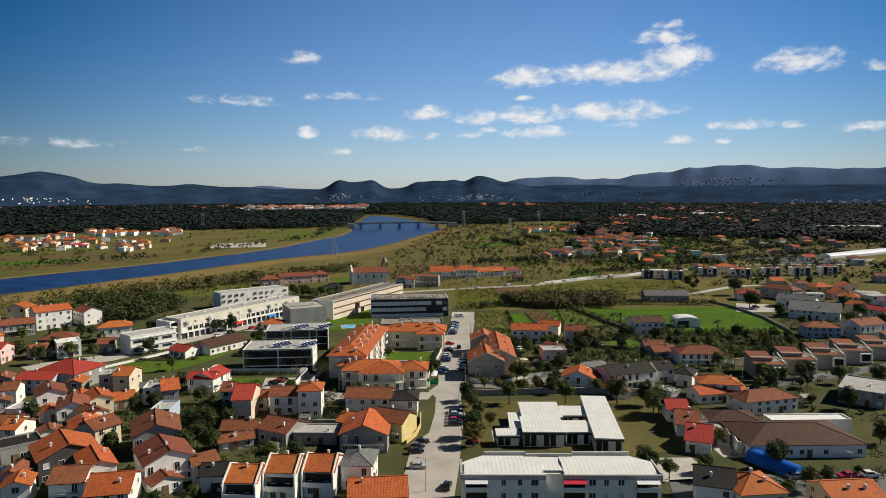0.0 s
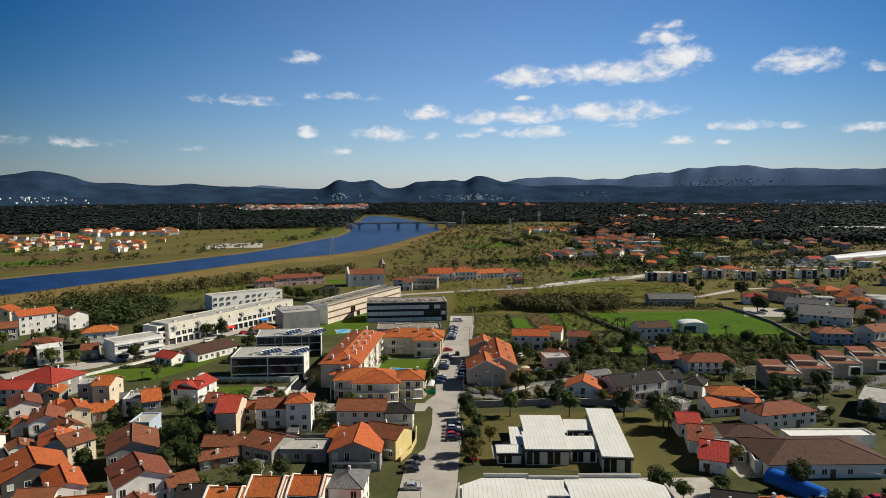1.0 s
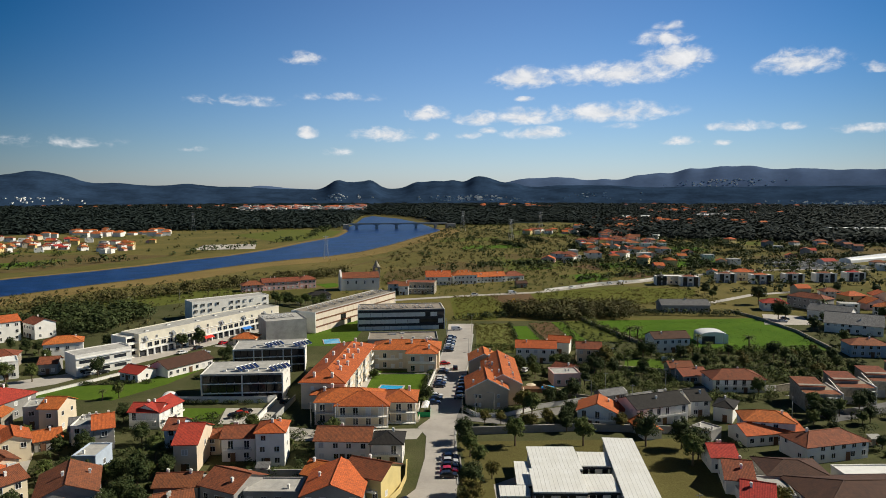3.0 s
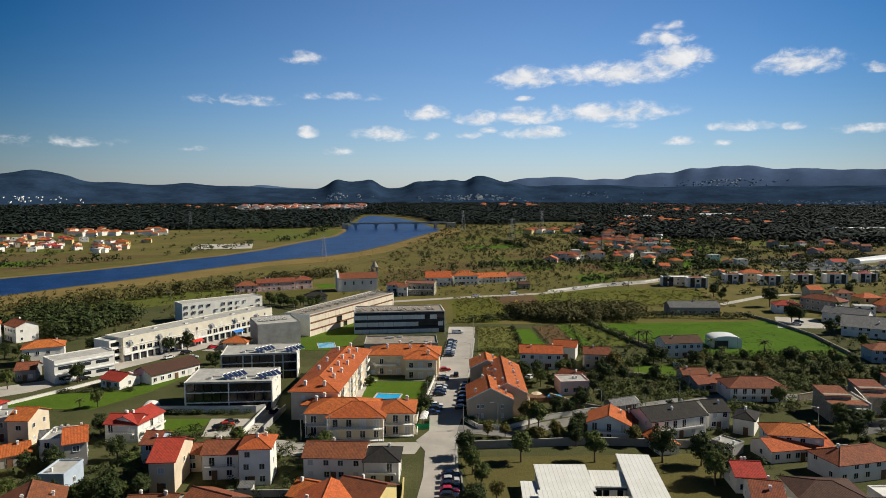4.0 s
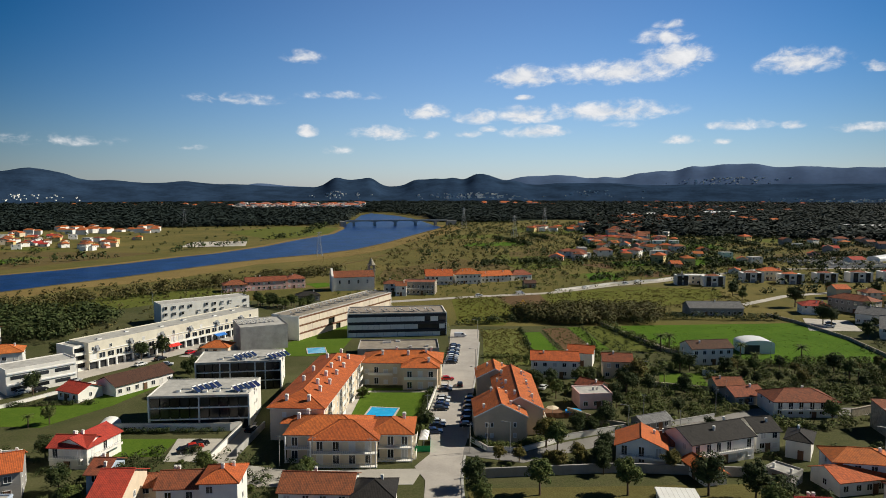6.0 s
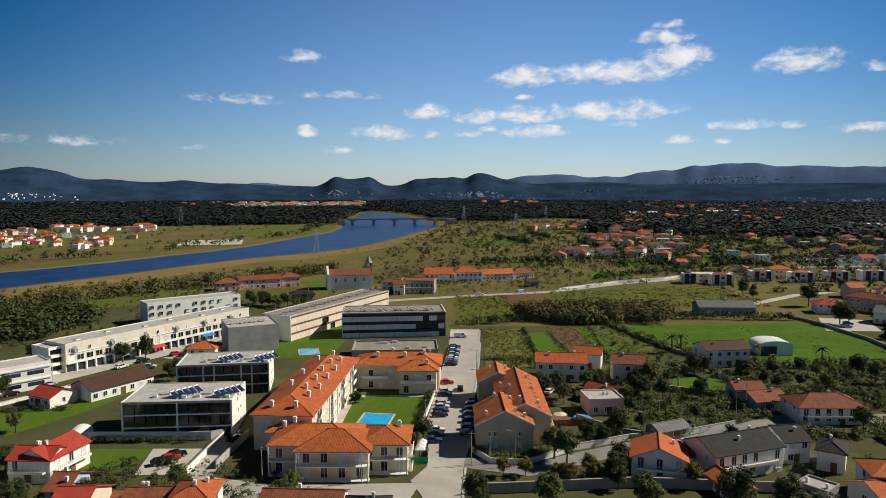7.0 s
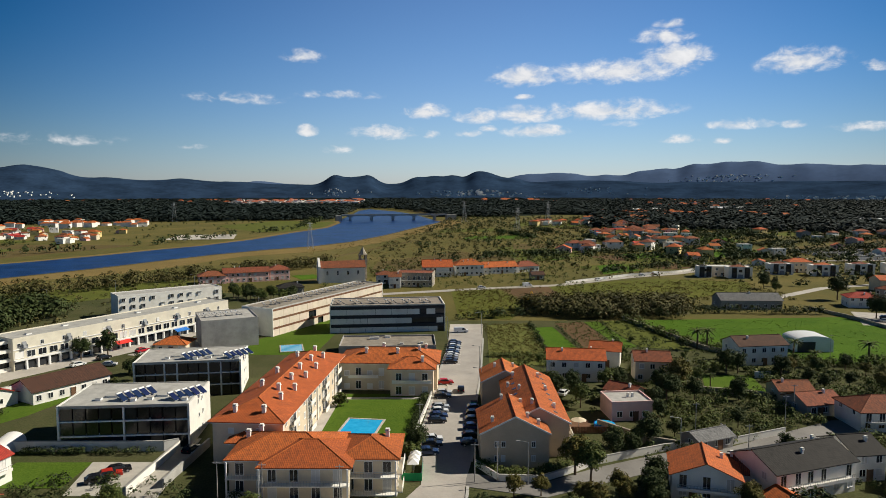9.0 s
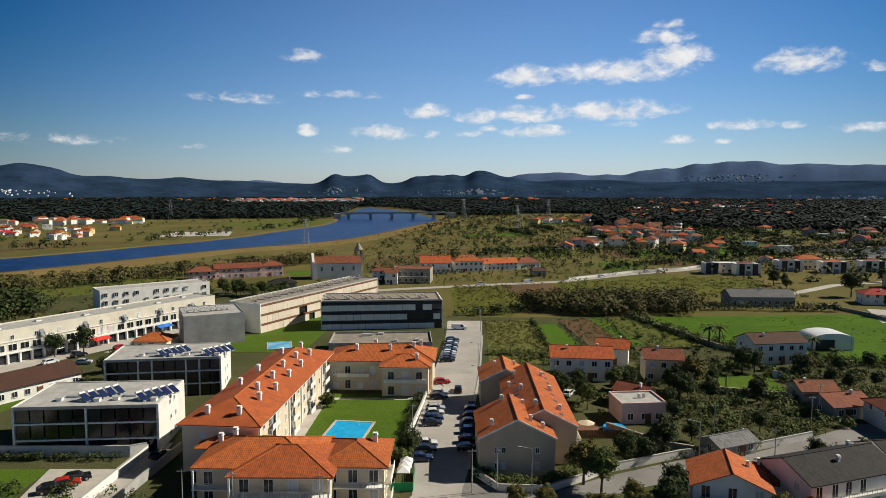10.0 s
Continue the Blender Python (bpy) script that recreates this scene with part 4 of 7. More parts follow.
house(-190.1, 306.5, 47, 15.8, 10, 9, "gx", "white", "orange")
house(-177.3, 316.4, -36, 11.2, 9, 7, "gx", "white", "old")
house(-195.3, 288.4, 34, 13.5, 9, 6, "gx", "grey", "old")
house(-144.7, 276.8, 26, 13.4, 9, 7, "hip", "white", "orange")
house(-161.0, 262.3, 19, 12.9, 9, 5, "hip", "stone", "old")
house(-150.8, 249.1, 35, 8.6, 9, 6, "flat", "white", "white")
house(-160.7, 246.3, 53, 7.2, 7, 4, "gx", "stone", "old")
house(-172.7, 239.1, 89, 8.6, 8, 6, "gy", "pink", "red")
house(-138.5, 256.5, 16, 6.0, 8, 4, "gx", "grey", "old")
house(184.4, 381.2, -13, 12.6, 9, 4.5, "hip", "white", "red")
house(207.1, 386.1, -59, 20.7, 10, 6.5, "hip", "grey", "old")
house(236.4, 419.2, -2, 10.0, 8, 5, "hip", "white", "old")
house(194.2, 325.0, -32, 23.1, 18, 4.5, "gx", "white", "grey")
house(199.9, 353.0, -44, 19.1, 12, 5, "gx", "white", "grey")
house(189.5, 277.3, 17, 14.9, 10, 6.5, "gx", "white", "old")
house(170.9, 278.9, -8, 14.6, 9, 5, "hip", "blue", "old")
house(234.5, 363.2, -39, 11.3, 9, 5, "hip", "white", "orange")
house(223.8, 319.0, -67, 11.9, 8, 5, "gx", "white", "red")
house(313.7, 453.9, -18, 12.6, 9, 5, "gx", "grey", "old")
house(134.0, 379.3, -2, 25.4, 11, 4, "gx", "grey", "grey")
house(95.0, 287.6, 8, 15.0, 9, 6, "gx", "white", "brown")
house(98.8, 233.7, -1, 17.0, 10, 4.5, "hip", "white", "old")
house(88.4, 189.5, -11, 12.4, 8, 5.5, "hip", "white", "orange")
house(87.5, 187.3, 11, 16.5, 8, 3.2, "gx", "white", "orange")
house(96.8, 176.9, 14, 17.9, 9, 4.5, "hip", "white", "old")
house(90.5, 148.0, 1, 29.0, 17, 3.6, "hip", "white", "brown", 0, pitch=0.3)
house(101, 159.5, 1, 22, 5, 3.3, "flat", "white", "white", 0, False)
house(80.3, 160.7, -6, 13, 10, 3.8, "hip", "grey", "brown", 0, pitch=0.3)
house(72.5, 152, -12, 6, 9, 3, "flat", "cement", "cement", 0)
house(77.5, 146, -12, 4.5, 8, 2.8, "flat", "white", "brown", 0)
house(68.1, 169.8, -5, 5.8, 8, 4.0, "gx", "white", "red")
house(67.6, 159.6, -14, 5.7, 11, 3.6, "gx", "white", "old")
house(67.0, 148.1, -23, 6.0, 12, 3.4, "gx", "white", "red")
house(57.6, 115.5, -18, 7.7, 10, 6, "gx", "white", "dark")
house(64.0, 112.5, 6, 9.8, 10, 6, "hip", "cream", "orange")
house(83.6, 112.5, 5, 11.0, 9, 4.5, "gx", "cream", "orange")
house(134.1, 186.7, -38, 12.6, 18, 4.5, "flat", "cement", "cement")
house(46.7, 201.4, -16, 10.6, 9, 4.5, "gy", "white", "orange")
house(53.4, 204.5, -21, 3.3, 7, 3.5, "gx", "white", "old")
house(62.6, 203.3, 19, 17.0, 10, 5.5, "gx", "white", "dark")
house(76.6, 209.6, 8, 5.9, 9, 5, "gx", "white", "dark")
house(84.0, 204.1, -33, 5.1, 8, 4.5, "hip", "white", "dark")
house(57.1, 191.5, -79, 8.7, 5, 2.6, "gx", "white", "orange")
house(72.7, 189.2, -52, 5.6, 5, 2.6, "flat", "grey", "cement")
house(44.3, 240.3, 5, 9.2, 8, 4, "flat", "pink", "cement")
house(46.3, 249.1, -43, 7.1, 6, 3.5, "gx", "cream", "old")
house(87.4, 252.5, 0, 8.1, 7, 3, "gx", "cream", "old")
house(87.8, 242.9, 11, 9.3, 8, 3, "gx", "grey", "old")
house(55.2, 221.4, 23, 8.5, 5, 2.6, "gx", "grey", "grey", 0)
house(39.0, 271.4, -7, 14.9, 9, 6, "gx", "white", "orange")
house(50.6, 285.1, -18, 8.4, 8, 5, "gx", "white", "orange")
house(58.8, 269.4, -8, 9.0, 8, 6, "gx", "cream", "old")
house(1, 486, 5, 17, 12, 6.0, "gx", "white", "orange", 2, pitch=0.58)
house(19, 490, 12, 17, 10, 6.6, "hip", "white", "orange", 3, pitch=0.58)
house(37.5, 499, 18, 22, 9, 4.4, "gx", "white", "orange", 2, pitch=0.58)
house(55, 508, 22, 15, 9, 3.8, "hip", "white", "old", 1, pitch=0.58)
house(57, 470, 10, 7, 6, 3.2, "gx", "stone", "brown", 0)


def villa(x, y, yaw, w=12.5, tile="old"):
    """A white two-storey house with dark glazed corner bays under a low roof."""
    ob = thing("villa", x, y, 0, yaw, "white modern villa with black glazed bays and a tiled roof", "house", "modern villas")
    keep_off(x, y, 9)
    part("wall", Shape().box(-w / 2, w / 2, -4.5, 4.5, 0, 6.2), WALLS["white"], ob)
    s, top, height = roof_shape("hip", w * 0.7, 8, 6.2, 0.5, 0.34)
    part("roof", s, TILES[tile], ob)
    part("parapet", Shape().box(-w / 2 - 0.1, w / 2 + 0.1, -4.6, -4.3, 6.0, 6.6), WALLS["white"], ob)
    for sx in (-1, 1):
        part("dark_bay", Shape().box(sx * w * 0.27 - 1.3, sx * w * 0.27 + 1.3, -5.2, -4.45, 0.3, 6.3), dark_panel, ob)
        part("pane", Shape().box(sx * w * 0.27 - 1.0, sx * w * 0.27 + 1.0, -5.26, -5.18, 3.4, 5.6), glass, ob)
    part("garage_door", Shape().box(-1.3, 1.3, -4.58, -4.45, 0.05, 2.3), grey_paint, ob)
    part("window", Shape().box(-0.9, 0.9, -4.58, -4.45, 3.5, 5.0), glass, ob)
    chimney(ob, w * 0.1, 1.0, 7.2, random.Random(1), 0.9)


for vx, vy, vw, vt in ((155, 482, 7, "dark"), (173, 477, 13, "old"), (205, 494, 13, "old"), (227, 487, 14, "orange"), (252, 492, 13, "old"), (276, 495, 14, "old"), (300, 500, 13, "red")):
    villa(vx, vy, -6, vw, vt)
house(166, 486, -4, 16, 9, 5.5, "flat", "cream", "white", 0)
house(222, 505, -6, 14, 9, 6.5, "hip", "cream", "orange", 2)

# ---- the apartment buildings ----


def solar_rack(x, y, z, yaw, n=4, step=(1.35, 1.15)):
    """A row of tilted collectors, each with its tank, on a roof."""
    for i in range(n):
        ob = new("solar_collector")
        ob.matrix_basis = pose(x, y, z, 0, 0, yaw) @ Matrix.Translation((i * step[0], i * step[1], 0))
        tagged(ob, "blue solar water heater on a flat roof", "solar collector", "solar collectors")
        part("panel", shared(("solar_panel",), lambda: Shape().slab([(-0.62, -1.0, 0.25), (0.62, -1.0, 0.25), (0.62, 0.75, 1.35), (-0.62, 0.75, 1.35)], 0.08), solar), None, ob)
        part("back_plate", shared(("solar_back",), lambda: Shape().slab([(-0.64, -1.02, 0.165), (0.64, -1.02, 0.165), (0.64, 0.77, 1.265), (-0.64, 0.77, 1.265)], 0.04), shutter), None, ob)
        part("stand", shared(("solar_stand",), lambda: Shape().box(-0.55, -0.48, 0.62, 0.69, -0.02, 1.2).box(0.48, 0.55, 0.62, 0.69, -0.02, 1.2).box(-0.55, -0.48, -0.95, 0.69, -0.02, 0.05).box(0.48, 0.55, -0.95, 0.69, -0.02, 0.05).box(-0.55, 0.55, -0.95, -0.9, 0.0, 0.2), metal), None, ob)
        part("tank", shared(("solar_tank",), lambda: Shape().tube((-0.6, 0.9, 1.38), (0.6, 0.9, 1.38), 0.22, 0.22, 10), white_trim), None, ob)


def roof_vent(x, y, z, yaw, w=1.0, d=1.0, h=0.5):
    ob = thing("roof_vent", x, y, z, yaw, "low white roof vent box on a flat roof", "roof vent", "roof vents")
    part("case", Shape().box(-w / 2, w / 2, -d / 2, d / 2, -0.02, h), white_trim, ob)
    part("lid", Shape().box(-w / 2 - 0.08, w / 2 + 0.08, -d / 2 - 0.08, d / 2 + 0.08, h, h + 0.08), kerb_stone, ob)


def flat_roof(ob, w, d, h, rim, mat, rim_mat, t=0.25):
    part("roof", Shape().box(-w / 2 + t, w / 2 - t, -d / 2 + t, d / 2 - t, h - 0.3, h), mat, ob)
    p = Shape()
    for q in ((-w / 2, w / 2, -d / 2, -d / 2 + t), (-w / 2, w / 2, d / 2 - t, d / 2), (-w / 2, -w / 2 + t, -d / 2 + t, d / 2 - t), (w / 2 - t, w / 2, -d / 2 + t, d / 2 - t)):
        p.box(*q, h - 0.35, h + rim)
    part("parapet", p, rim_mat, ob)


def glass_block(x, y, yaw, w, d, h, bays, label):
    """Three floors of dark glazing behind white slabs, between white side walls."""
    ob = thing("apartment_block", x, y, 0, yaw, label, "apartment block")
    keep_off(x, y, w * 0.6)
    part("core", Shape().box(-w / 2 + 0.4, w / 2 - 0.4, -d / 2 + 1.4, d / 2 - 0.2, 0, h - 0.3), dark_panel, ob)
    for sx in (-1, 1):
        part("side_wall", Shape().box(min(sx * w / 2, sx * (w / 2 - 0.4)), max(sx * w / 2, sx * (w / 2 - 0.4)), -d / 2, d / 2, 0, h + 0.1), WALLS["white"], ob)
    part("back_wall", Shape().box(-w / 2 + 0.4, w / 2 - 0.4, d / 2 - 0.2, d / 2, 0, h), WALLS["white"], ob)
    part("roof", Shape().box(-w / 2 + 0.4, w / 2 - 0.4, -d / 2, d / 2, h - 0.3, h - 0.02), TILES["cement"], ob)
    part("roof_edge", Shape().box(-w / 2 + 0.4, w / 2 - 0.4, -d / 2 - 0.05, -d / 2 + 0.3, h - 0.45, h + 0.12), kerb_stone, ob)
    part("roof_edge", Shape().box(-w / 2 + 0.4, w / 2 - 0.4, d / 2 - 0.3, d / 2 + 0.05, h - 0.02, h + 0.12), kerb_stone, ob)
    fl = h / 3
    for k in (1, 2):
        part("floor_slab", Shape().box(-w / 2 + 0.4, w / 2 - 0.4, -d / 2 - 0.05, -d / 2 + 1.4, k * fl - 0.28, k * fl), white_trim, ob)
    edges = [-w / 2 + 0.4]
    for i, b in enumerate(bays):
        edges.append(edges[-1] + b * (w - 0.8))
        if i < len(bays) - 1:
            part("fin", Shape().box(edges[-1] - 0.16, edges[-1] + 0.16, -d / 2 - 0.06, -d / 2 + 1.4, 0, h - 0.3), white_trim, ob)
    for k in range(3):
        for a, b in zip(edges, edges[1:]):
            n = max(1, round((b - a) / 2.2))
            for i in range(n):
                p, q = a + (b - a) * i / n + 0.22, a + (b - a) * (i + 1) / n - 0.03
                part("pane", Shape().box(p, q, -d / 2 + 0.22, -d / 2 + 0.3, k * fl + 0.03, (k + 1) * fl - 0.29), dark_glass, ob)
    rng = random.Random(5)
    for k in range(3):
        for yy in (-1.5, 1.2):
            window(ob, w / 2, yy + (0.5 if k % 2 else 0), k * fl + 1.1, 90, 0.7, 0.8, rng, 0)
    return ob


glass_block(-59.6, 228.2, 4.4, 25.0, 15.6, 8.8, (0.5, 0.5), "white three-storey block with dark glazed balconies and a flat roof")
glass_block(-60.1, 261.5, 8.8, 25.2, 14.7, 8.8, (0.28, 0.12, 0.3, 0.12, 0.18), "white three-storey block with glazed bays and dark panels")
for bx, by, bz in ((-60.5, 226.0, 4.4), (-50.5, 226.5, 4.4), (-60, 259, 8.8), (-50, 260, 8.8)):
    for k in range(5):
        solar_rack(bx + k * 0.95, by - 2.6 + k * 1.2, 8.8, bz + 62, 1)
    roof_vent(bx - 3.2, by + 0.4, 8.8, bz, 2.2, 1.6, 0.3)
    roof_vent(bx + 2.2, by - 2.6, 8.8, bz)
    roof_vent(bx - 4.8, by - 2.2, 8.8, bz)


def striped_block(x, y, yaw, w, d, h, floors, light, dark, label, seed, rim=0.35, deep=0.75):
    """A long block whose floors alternate between recessed dark bands and light panels."""
    ob = thing("apartment_block", x, y, 0, yaw, label, "apartment block")
    for i in range(5):
        t = radians(yaw)
        keep_off(x + math.cos(t) * w * (i - 2) / 4, y + math.sin(t) * w * (i - 2) / 4, d * 0.8)
    rng = random.Random(seed)
    part("core", Shape().box(-w / 2 + 0.3, w / 2 - 0.3, -d / 2 + 0.8, d / 2, 0, h - 0.3), dark_panel, ob)
    for sx in (-1, 1):
        part("end_wall", Shape().box(min(sx * w / 2, sx * (w / 2 - 0.3)), max(sx * w / 2, sx * (w / 2 - 0.3)), -d / 2 - 0.1, d / 2 + 0.1, 0, h + 0.2), WALLS["white"], ob)
    flat_roof(ob, w - 0.7, d, h, rim, gravel_roof, kerb_stone)
    fl = h / floors
    for k in range(floors):
        part("band", Shape().box(-w / 2 + 0.3, w / 2 - 0.3, -d / 2 - 0.05, -d / 2 + 0.8, (k + 1) * fl - deep, (k + 1) * fl - 0.1), dark, ob)
        a = -w / 2 + 0.35
        while a < w / 2 - 1.0:
            b = min(a + rng.choice((2.4, 3.2, 4.4, 5.6)), w / 2 - 0.35)
            kind = rng.random()
            if kind < 0.84:
                part("panel", Shape().box(a + 0.04, b - 0.04, -d / 2, -d / 2 + 0.2, k * fl - 0.05 + 0.1 * (k == 0), (k + 1) * fl - deep - 0.03), light, ob)
            else:
                part("pane", Shape().box(a + 0.04, b - 0.04, -d / 2 + 0.5, -d / 2 + 0.6, k * fl + 0.1, (k + 1) * fl - deep - 0.03), glass, ob)
            a = b
    return ob


striped_block(-16.6, 337.6, 5.8, 40.7, 17, 9.5, 3, WALLS["white"], dark_panel, "white and black banded three-storey apartment block with solar panels", 3, deep=1.25)
for i in range(6):
    t = radians(5.8)
    for s in (-1.2, 1.0):
        solar_rack(-16.6 + math.cos(t) * (-17 + i * 6.2 + s), 337.6 + math.sin(t) * (-17 + i * 6.2) - 3.5, 9.5, 125, 1)
beige = surface("beige_panel", (0.66, 0.57, 0.46), var=0.12)
striped_block(-44.6, 357.3, 63.8, 73.1, 13.5, 9.5, 3, beige, brown_band, "long beige and brown banded apartment block with rooftop panels", 8)
for i in range(22):
    t = radians(63.8)
    along = -33 + i * 3.1
    solar_rack(-44.6 + math.cos(t) * along - math.sin(t) * -1, 357.3 + math.sin(t) * along + math.cos(t) * -1 + (i % 2) * 1.6, 9.5, 125, 1)


def plain_block(x, y, yaw, w, d, h, wall, label, category="apartment block", rim=0.3, top=None):
    ob = thing("apartment_block", x, y, 0, yaw, label, category)
    for i in range(5):
        t = radians(yaw)
        keep_off(x + math.cos(t) * w * (i - 2) / 4, y + math.sin(t) * w * (i - 2) / 4, d * 0.7)
    part("wall", Shape().box(-w / 2 + 0.02, w / 2 - 0.02, -d / 2 + 0.02, d / 2 - 0.02, 0, h - 0.35), WALLS[wall], ob)
    flat_roof(ob, w, d, h, rim, top or TILES["cement"], WALLS[wall])
    return ob


plain_block(-68.1, 314.2, 25, 17.6, 18, 9, "cement", "windowless grey rendered block end with rooftop solar panels")
for i in range(4):
    solar_rack(-73 + i * 3, 310 + i * 1.6, 9, 125, 2, (0.3, 1.6))
long_block = plain_block(-100.7, 313.0, 59.3, 76.8, 11, 9, "ivory", "long cream-white three-storey building with shops below and window boxes")
rng = random.Random(21)
for i in range(24):
    cx = -76.8 / 2 + 1.6 + i * 3.2
    pair = i % 4
    window(long_block, cx, -5.5, 3.5, 0, 2.2, 1.7, rng, 0.3)
    if pair in (0, 2):
        window(long_block, cx, -5.5, 6.5, 0, 0.9, 1.1, rng, 0.1)
        if pair == 0:
            part("window_hood", Shape().slab([(cx + 0.8, -6.5, 6.4), (cx + 2.0, -6.5, 6.4), (cx + 2.0, -5.5, 8.0), (cx + 0.8, -5.5, 8.0)], 0.12).box(cx + 0.8, cx + 0.95, -6.4, -5.5, 6.2, 7.2).box(cx + 1.85, cx + 2.0, -6.4, -5.5, 6.2, 7.2), grey_paint, long_block)
    part("shopfront", Shape().box(cx - 1.3, cx + 1.3, -5.56, -5.45, 0.25, 2.5), glass, long_block)
    part("pier", Shape().box(cx + 1.35, cx + 1.85, -6.3, -5.5, 0, 2.8), white_trim, long_block)
part("ledge", Shape().box(-38.4, 38.4, -6.4, -5.48, 2.8, 3.15), white_trim, long_block)
part("cornice", Shape().box(-38.4, 38.4, -5.7, -5.48, 5.9, 6.1), white_trim, long_block)
for cx, m, word in ((-6, red_cloth, "red"), (16, blue_tarp, "pale blue"), (-20, white_trim, "white")):
    a = thing("awning", 0, 0, 0, 0, f"{word} cloth shop awning on the white facade", "awning")
    a.matrix_basis = long_block.matrix_basis @ Matrix.Translation((cx, -6.4, 2.8))
    part("cloth", Shape().slab([(-2.6, -2.0, -0.7), (2.6, -2.0, -0.7), (2.6, 0, 0), (-2.6, 0, 0)], 0.05), m, a)
    part("arm", Shape().box(-2.5, -2.44, -1.9, 0, -0.75, -0.7).box(2.44, 2.5, -1.9, 0, -0.75, -0.7), metal, a)
for i in range(6):
    roof_vent(*(long_block.matrix_basis @ Vector((-32 + i * 12.5, -1.5 + (i % 2) * 3, 9)))[:], 59.3, 1.6, 1.0, 0.4)
near_end = plain_block(-121.5, 281.5, 59.3, 9.0, 9.5, 8.2, "white", "white stair end of the long building with open balconies")
for k in range(3):
    part("balcony", Shape().box(-4.5, 4.5, -6.0, -4.75, k * 2.6 + 0.1, k * 2.6 + 0.95), WALLS["white"], near_end)
    # A dark sheet on the solid wall stands for each balcony's inner shade.
    part("opening", Shape().box(-4.0, 4.0, -4.8, -4.74, k * 2.6 + 1.0, k * 2.6 + 2.4), dark_glass, near_end)
apt = plain_block(-109.6, 370.3, 39, 41.1, 11, 9, "white", "pale grey four-storey apartment block with shaded windows")
for k in range(3):
    for i in range(11):
        if (i * 7 + k * 3) % 5 == 4:
            continue
        window(apt, -18.5 + i * 3.7, -5.5, 0.9 + k * 2.9, 0, 1.1, 1.2, rng, 0.3)
        part("window_hood", Shape().box(-18.5 + i * 3.7 - 0.9, -18.5 + i * 3.7 - 0.65, -5.9, -5.48, 0.8 + k * 2.9, 2.3 + k * 2.9).box(-18.5 + i * 3.7 - 0.9, -18.5 + i * 3.7 + 0.8, -5.9, -5.48, 2.2 + k * 2.9, 2.32 + k * 2.9), grey_paint, apt)
low = plain_block(-13.4, 298.5, 2.8, 29.0, 15, 3.6, "cement", "low concrete hall with a flat gravel roof", "hall", 0.5, gravel_roof)
roof_vent(-18, 302, 3.6, 10, 3.0, 1.2, 0.6)
roof_vent(-14, 304, 3.6, 0, 1.6, 1.2, 0.5)
roof_vent(-9, 295, 3.6, 0)
roof_vent(-3, 296, 3.6, 0)
clinic = plain_block(-122.4, 259.2, 48, 19.5, 10, 7.5, "white", "white two-storey clinic with long window bands", "office building")
for k in (0, 1):
    for i in range(3):
        part("window_band", Shape().box(-8.5 + i * 6.0, -4.2 + i * 6.0, -5.04, -4.95, 1.2 + k * 3.3, 2.3 + k * 3.3), glass, clinic)
    part("floor_band", Shape().box(-9.6, 9.6, -5.35, -4.98, 2.9 + k * 3.3, 3.3 + k * 3.3), white_trim, clinic)

# The cream apartments round the pool.
cream, clay = WALLS["cream"], TILES["orange"]


def wing(name_label, x, y, yaw, w, d, h, roof, chim, wall="cream"):
    ob = thing("apartment_wing", x, y, 0, yaw, name_label, "apartment building", "cream apartments round the pool")
    s, top, height = roof_shape(roof, w, d, h, 0.7, 0.36)
    part("wall", Shape().box(-w / 2, w / 2, -d / 2, d / 2, 0, h - 0.2), WALLS[wall], ob)
    part("roof", s, clay, ob)
    part("ridge", s.ridge, clay, ob)
    part("soffit", Shape().box(-w / 2 - 0.62, w / 2 + 0.62, -d / 2 - 0.62, d / 2 + 0.62, h - 0.58, h - 0.46), white_trim, ob)
    rng = random.Random(int(w * 10))
    for cx, cy in chim:
        chimney(ob, cx, cy, height(cx, cy) - 0.1, rng, 1.2)
    keep_off(x, y, max(w, d) * 0.55)
    return ob


long_wing = wing("long cream three-storey apartment wing with an orange hipped roof", -30.9, 238.0, -4.5, 13.0, 50.5, 8.5, "hip",
                 [(-3, -23), (2.5, -23), (3.5, -16), (1.8, -12), (4.2, -9), (2, -4), (4, 0), (1.6, 4), (4.2, 8), (2, 12), (-3, 2), (-3, -8), (3.6, 17), (0.8, 20), (-2.5, 16)])
rng = random.Random(4)
for k in range(3):
    z = 0.35 + k * 2.75
    for i in range(12):
        yy = -22.6 + i * 4.1
        if i % 3 == 1:
            part("balcony", Shape().box(6.45, 7.4, yy - 1.9, yy + 1.9, z - 0.25, z - 0.1).box(7.3, 7.4, yy - 1.9, yy + 1.9, z - 0.1, z + 0.75), WALLS["white"], long_wing)
            window(long_wing, 6.5, yy - 0.9, z, 90, 1.3, 2.0, rng, 0.2)
            window(long_wing, 6.5, yy + 0.9, z, 90, 1.3, 2.0, rng, 0.2)
        else:
            window(long_wing, 6.5, yy, z + 0.8, 90, 0.9, 1.2, rng, 0.4)
for i in range(7):
    part("pilaster", Shape().box(6.5, 6.75, -24.9 + i * 8.2 - 0.25, -24.9 + i * 8.2 + 0.25, 0, 8.0), WALLS["white"], long_wing)
for xx in (-3, 2.2):
    window(long_wing, xx, -25.25, 6.0, 0, 0.9, 0.9, rng, 0.8)
back_wing = wing("cream two-storey rear apartment wing with an orange hipped roof", -10.2, 265.5, -2, 24.5, 12.5, 7.4, "hip", [(-6, -2.5), (-2, 2), (2, -2.5), (7.5, -1), (9, 3)])
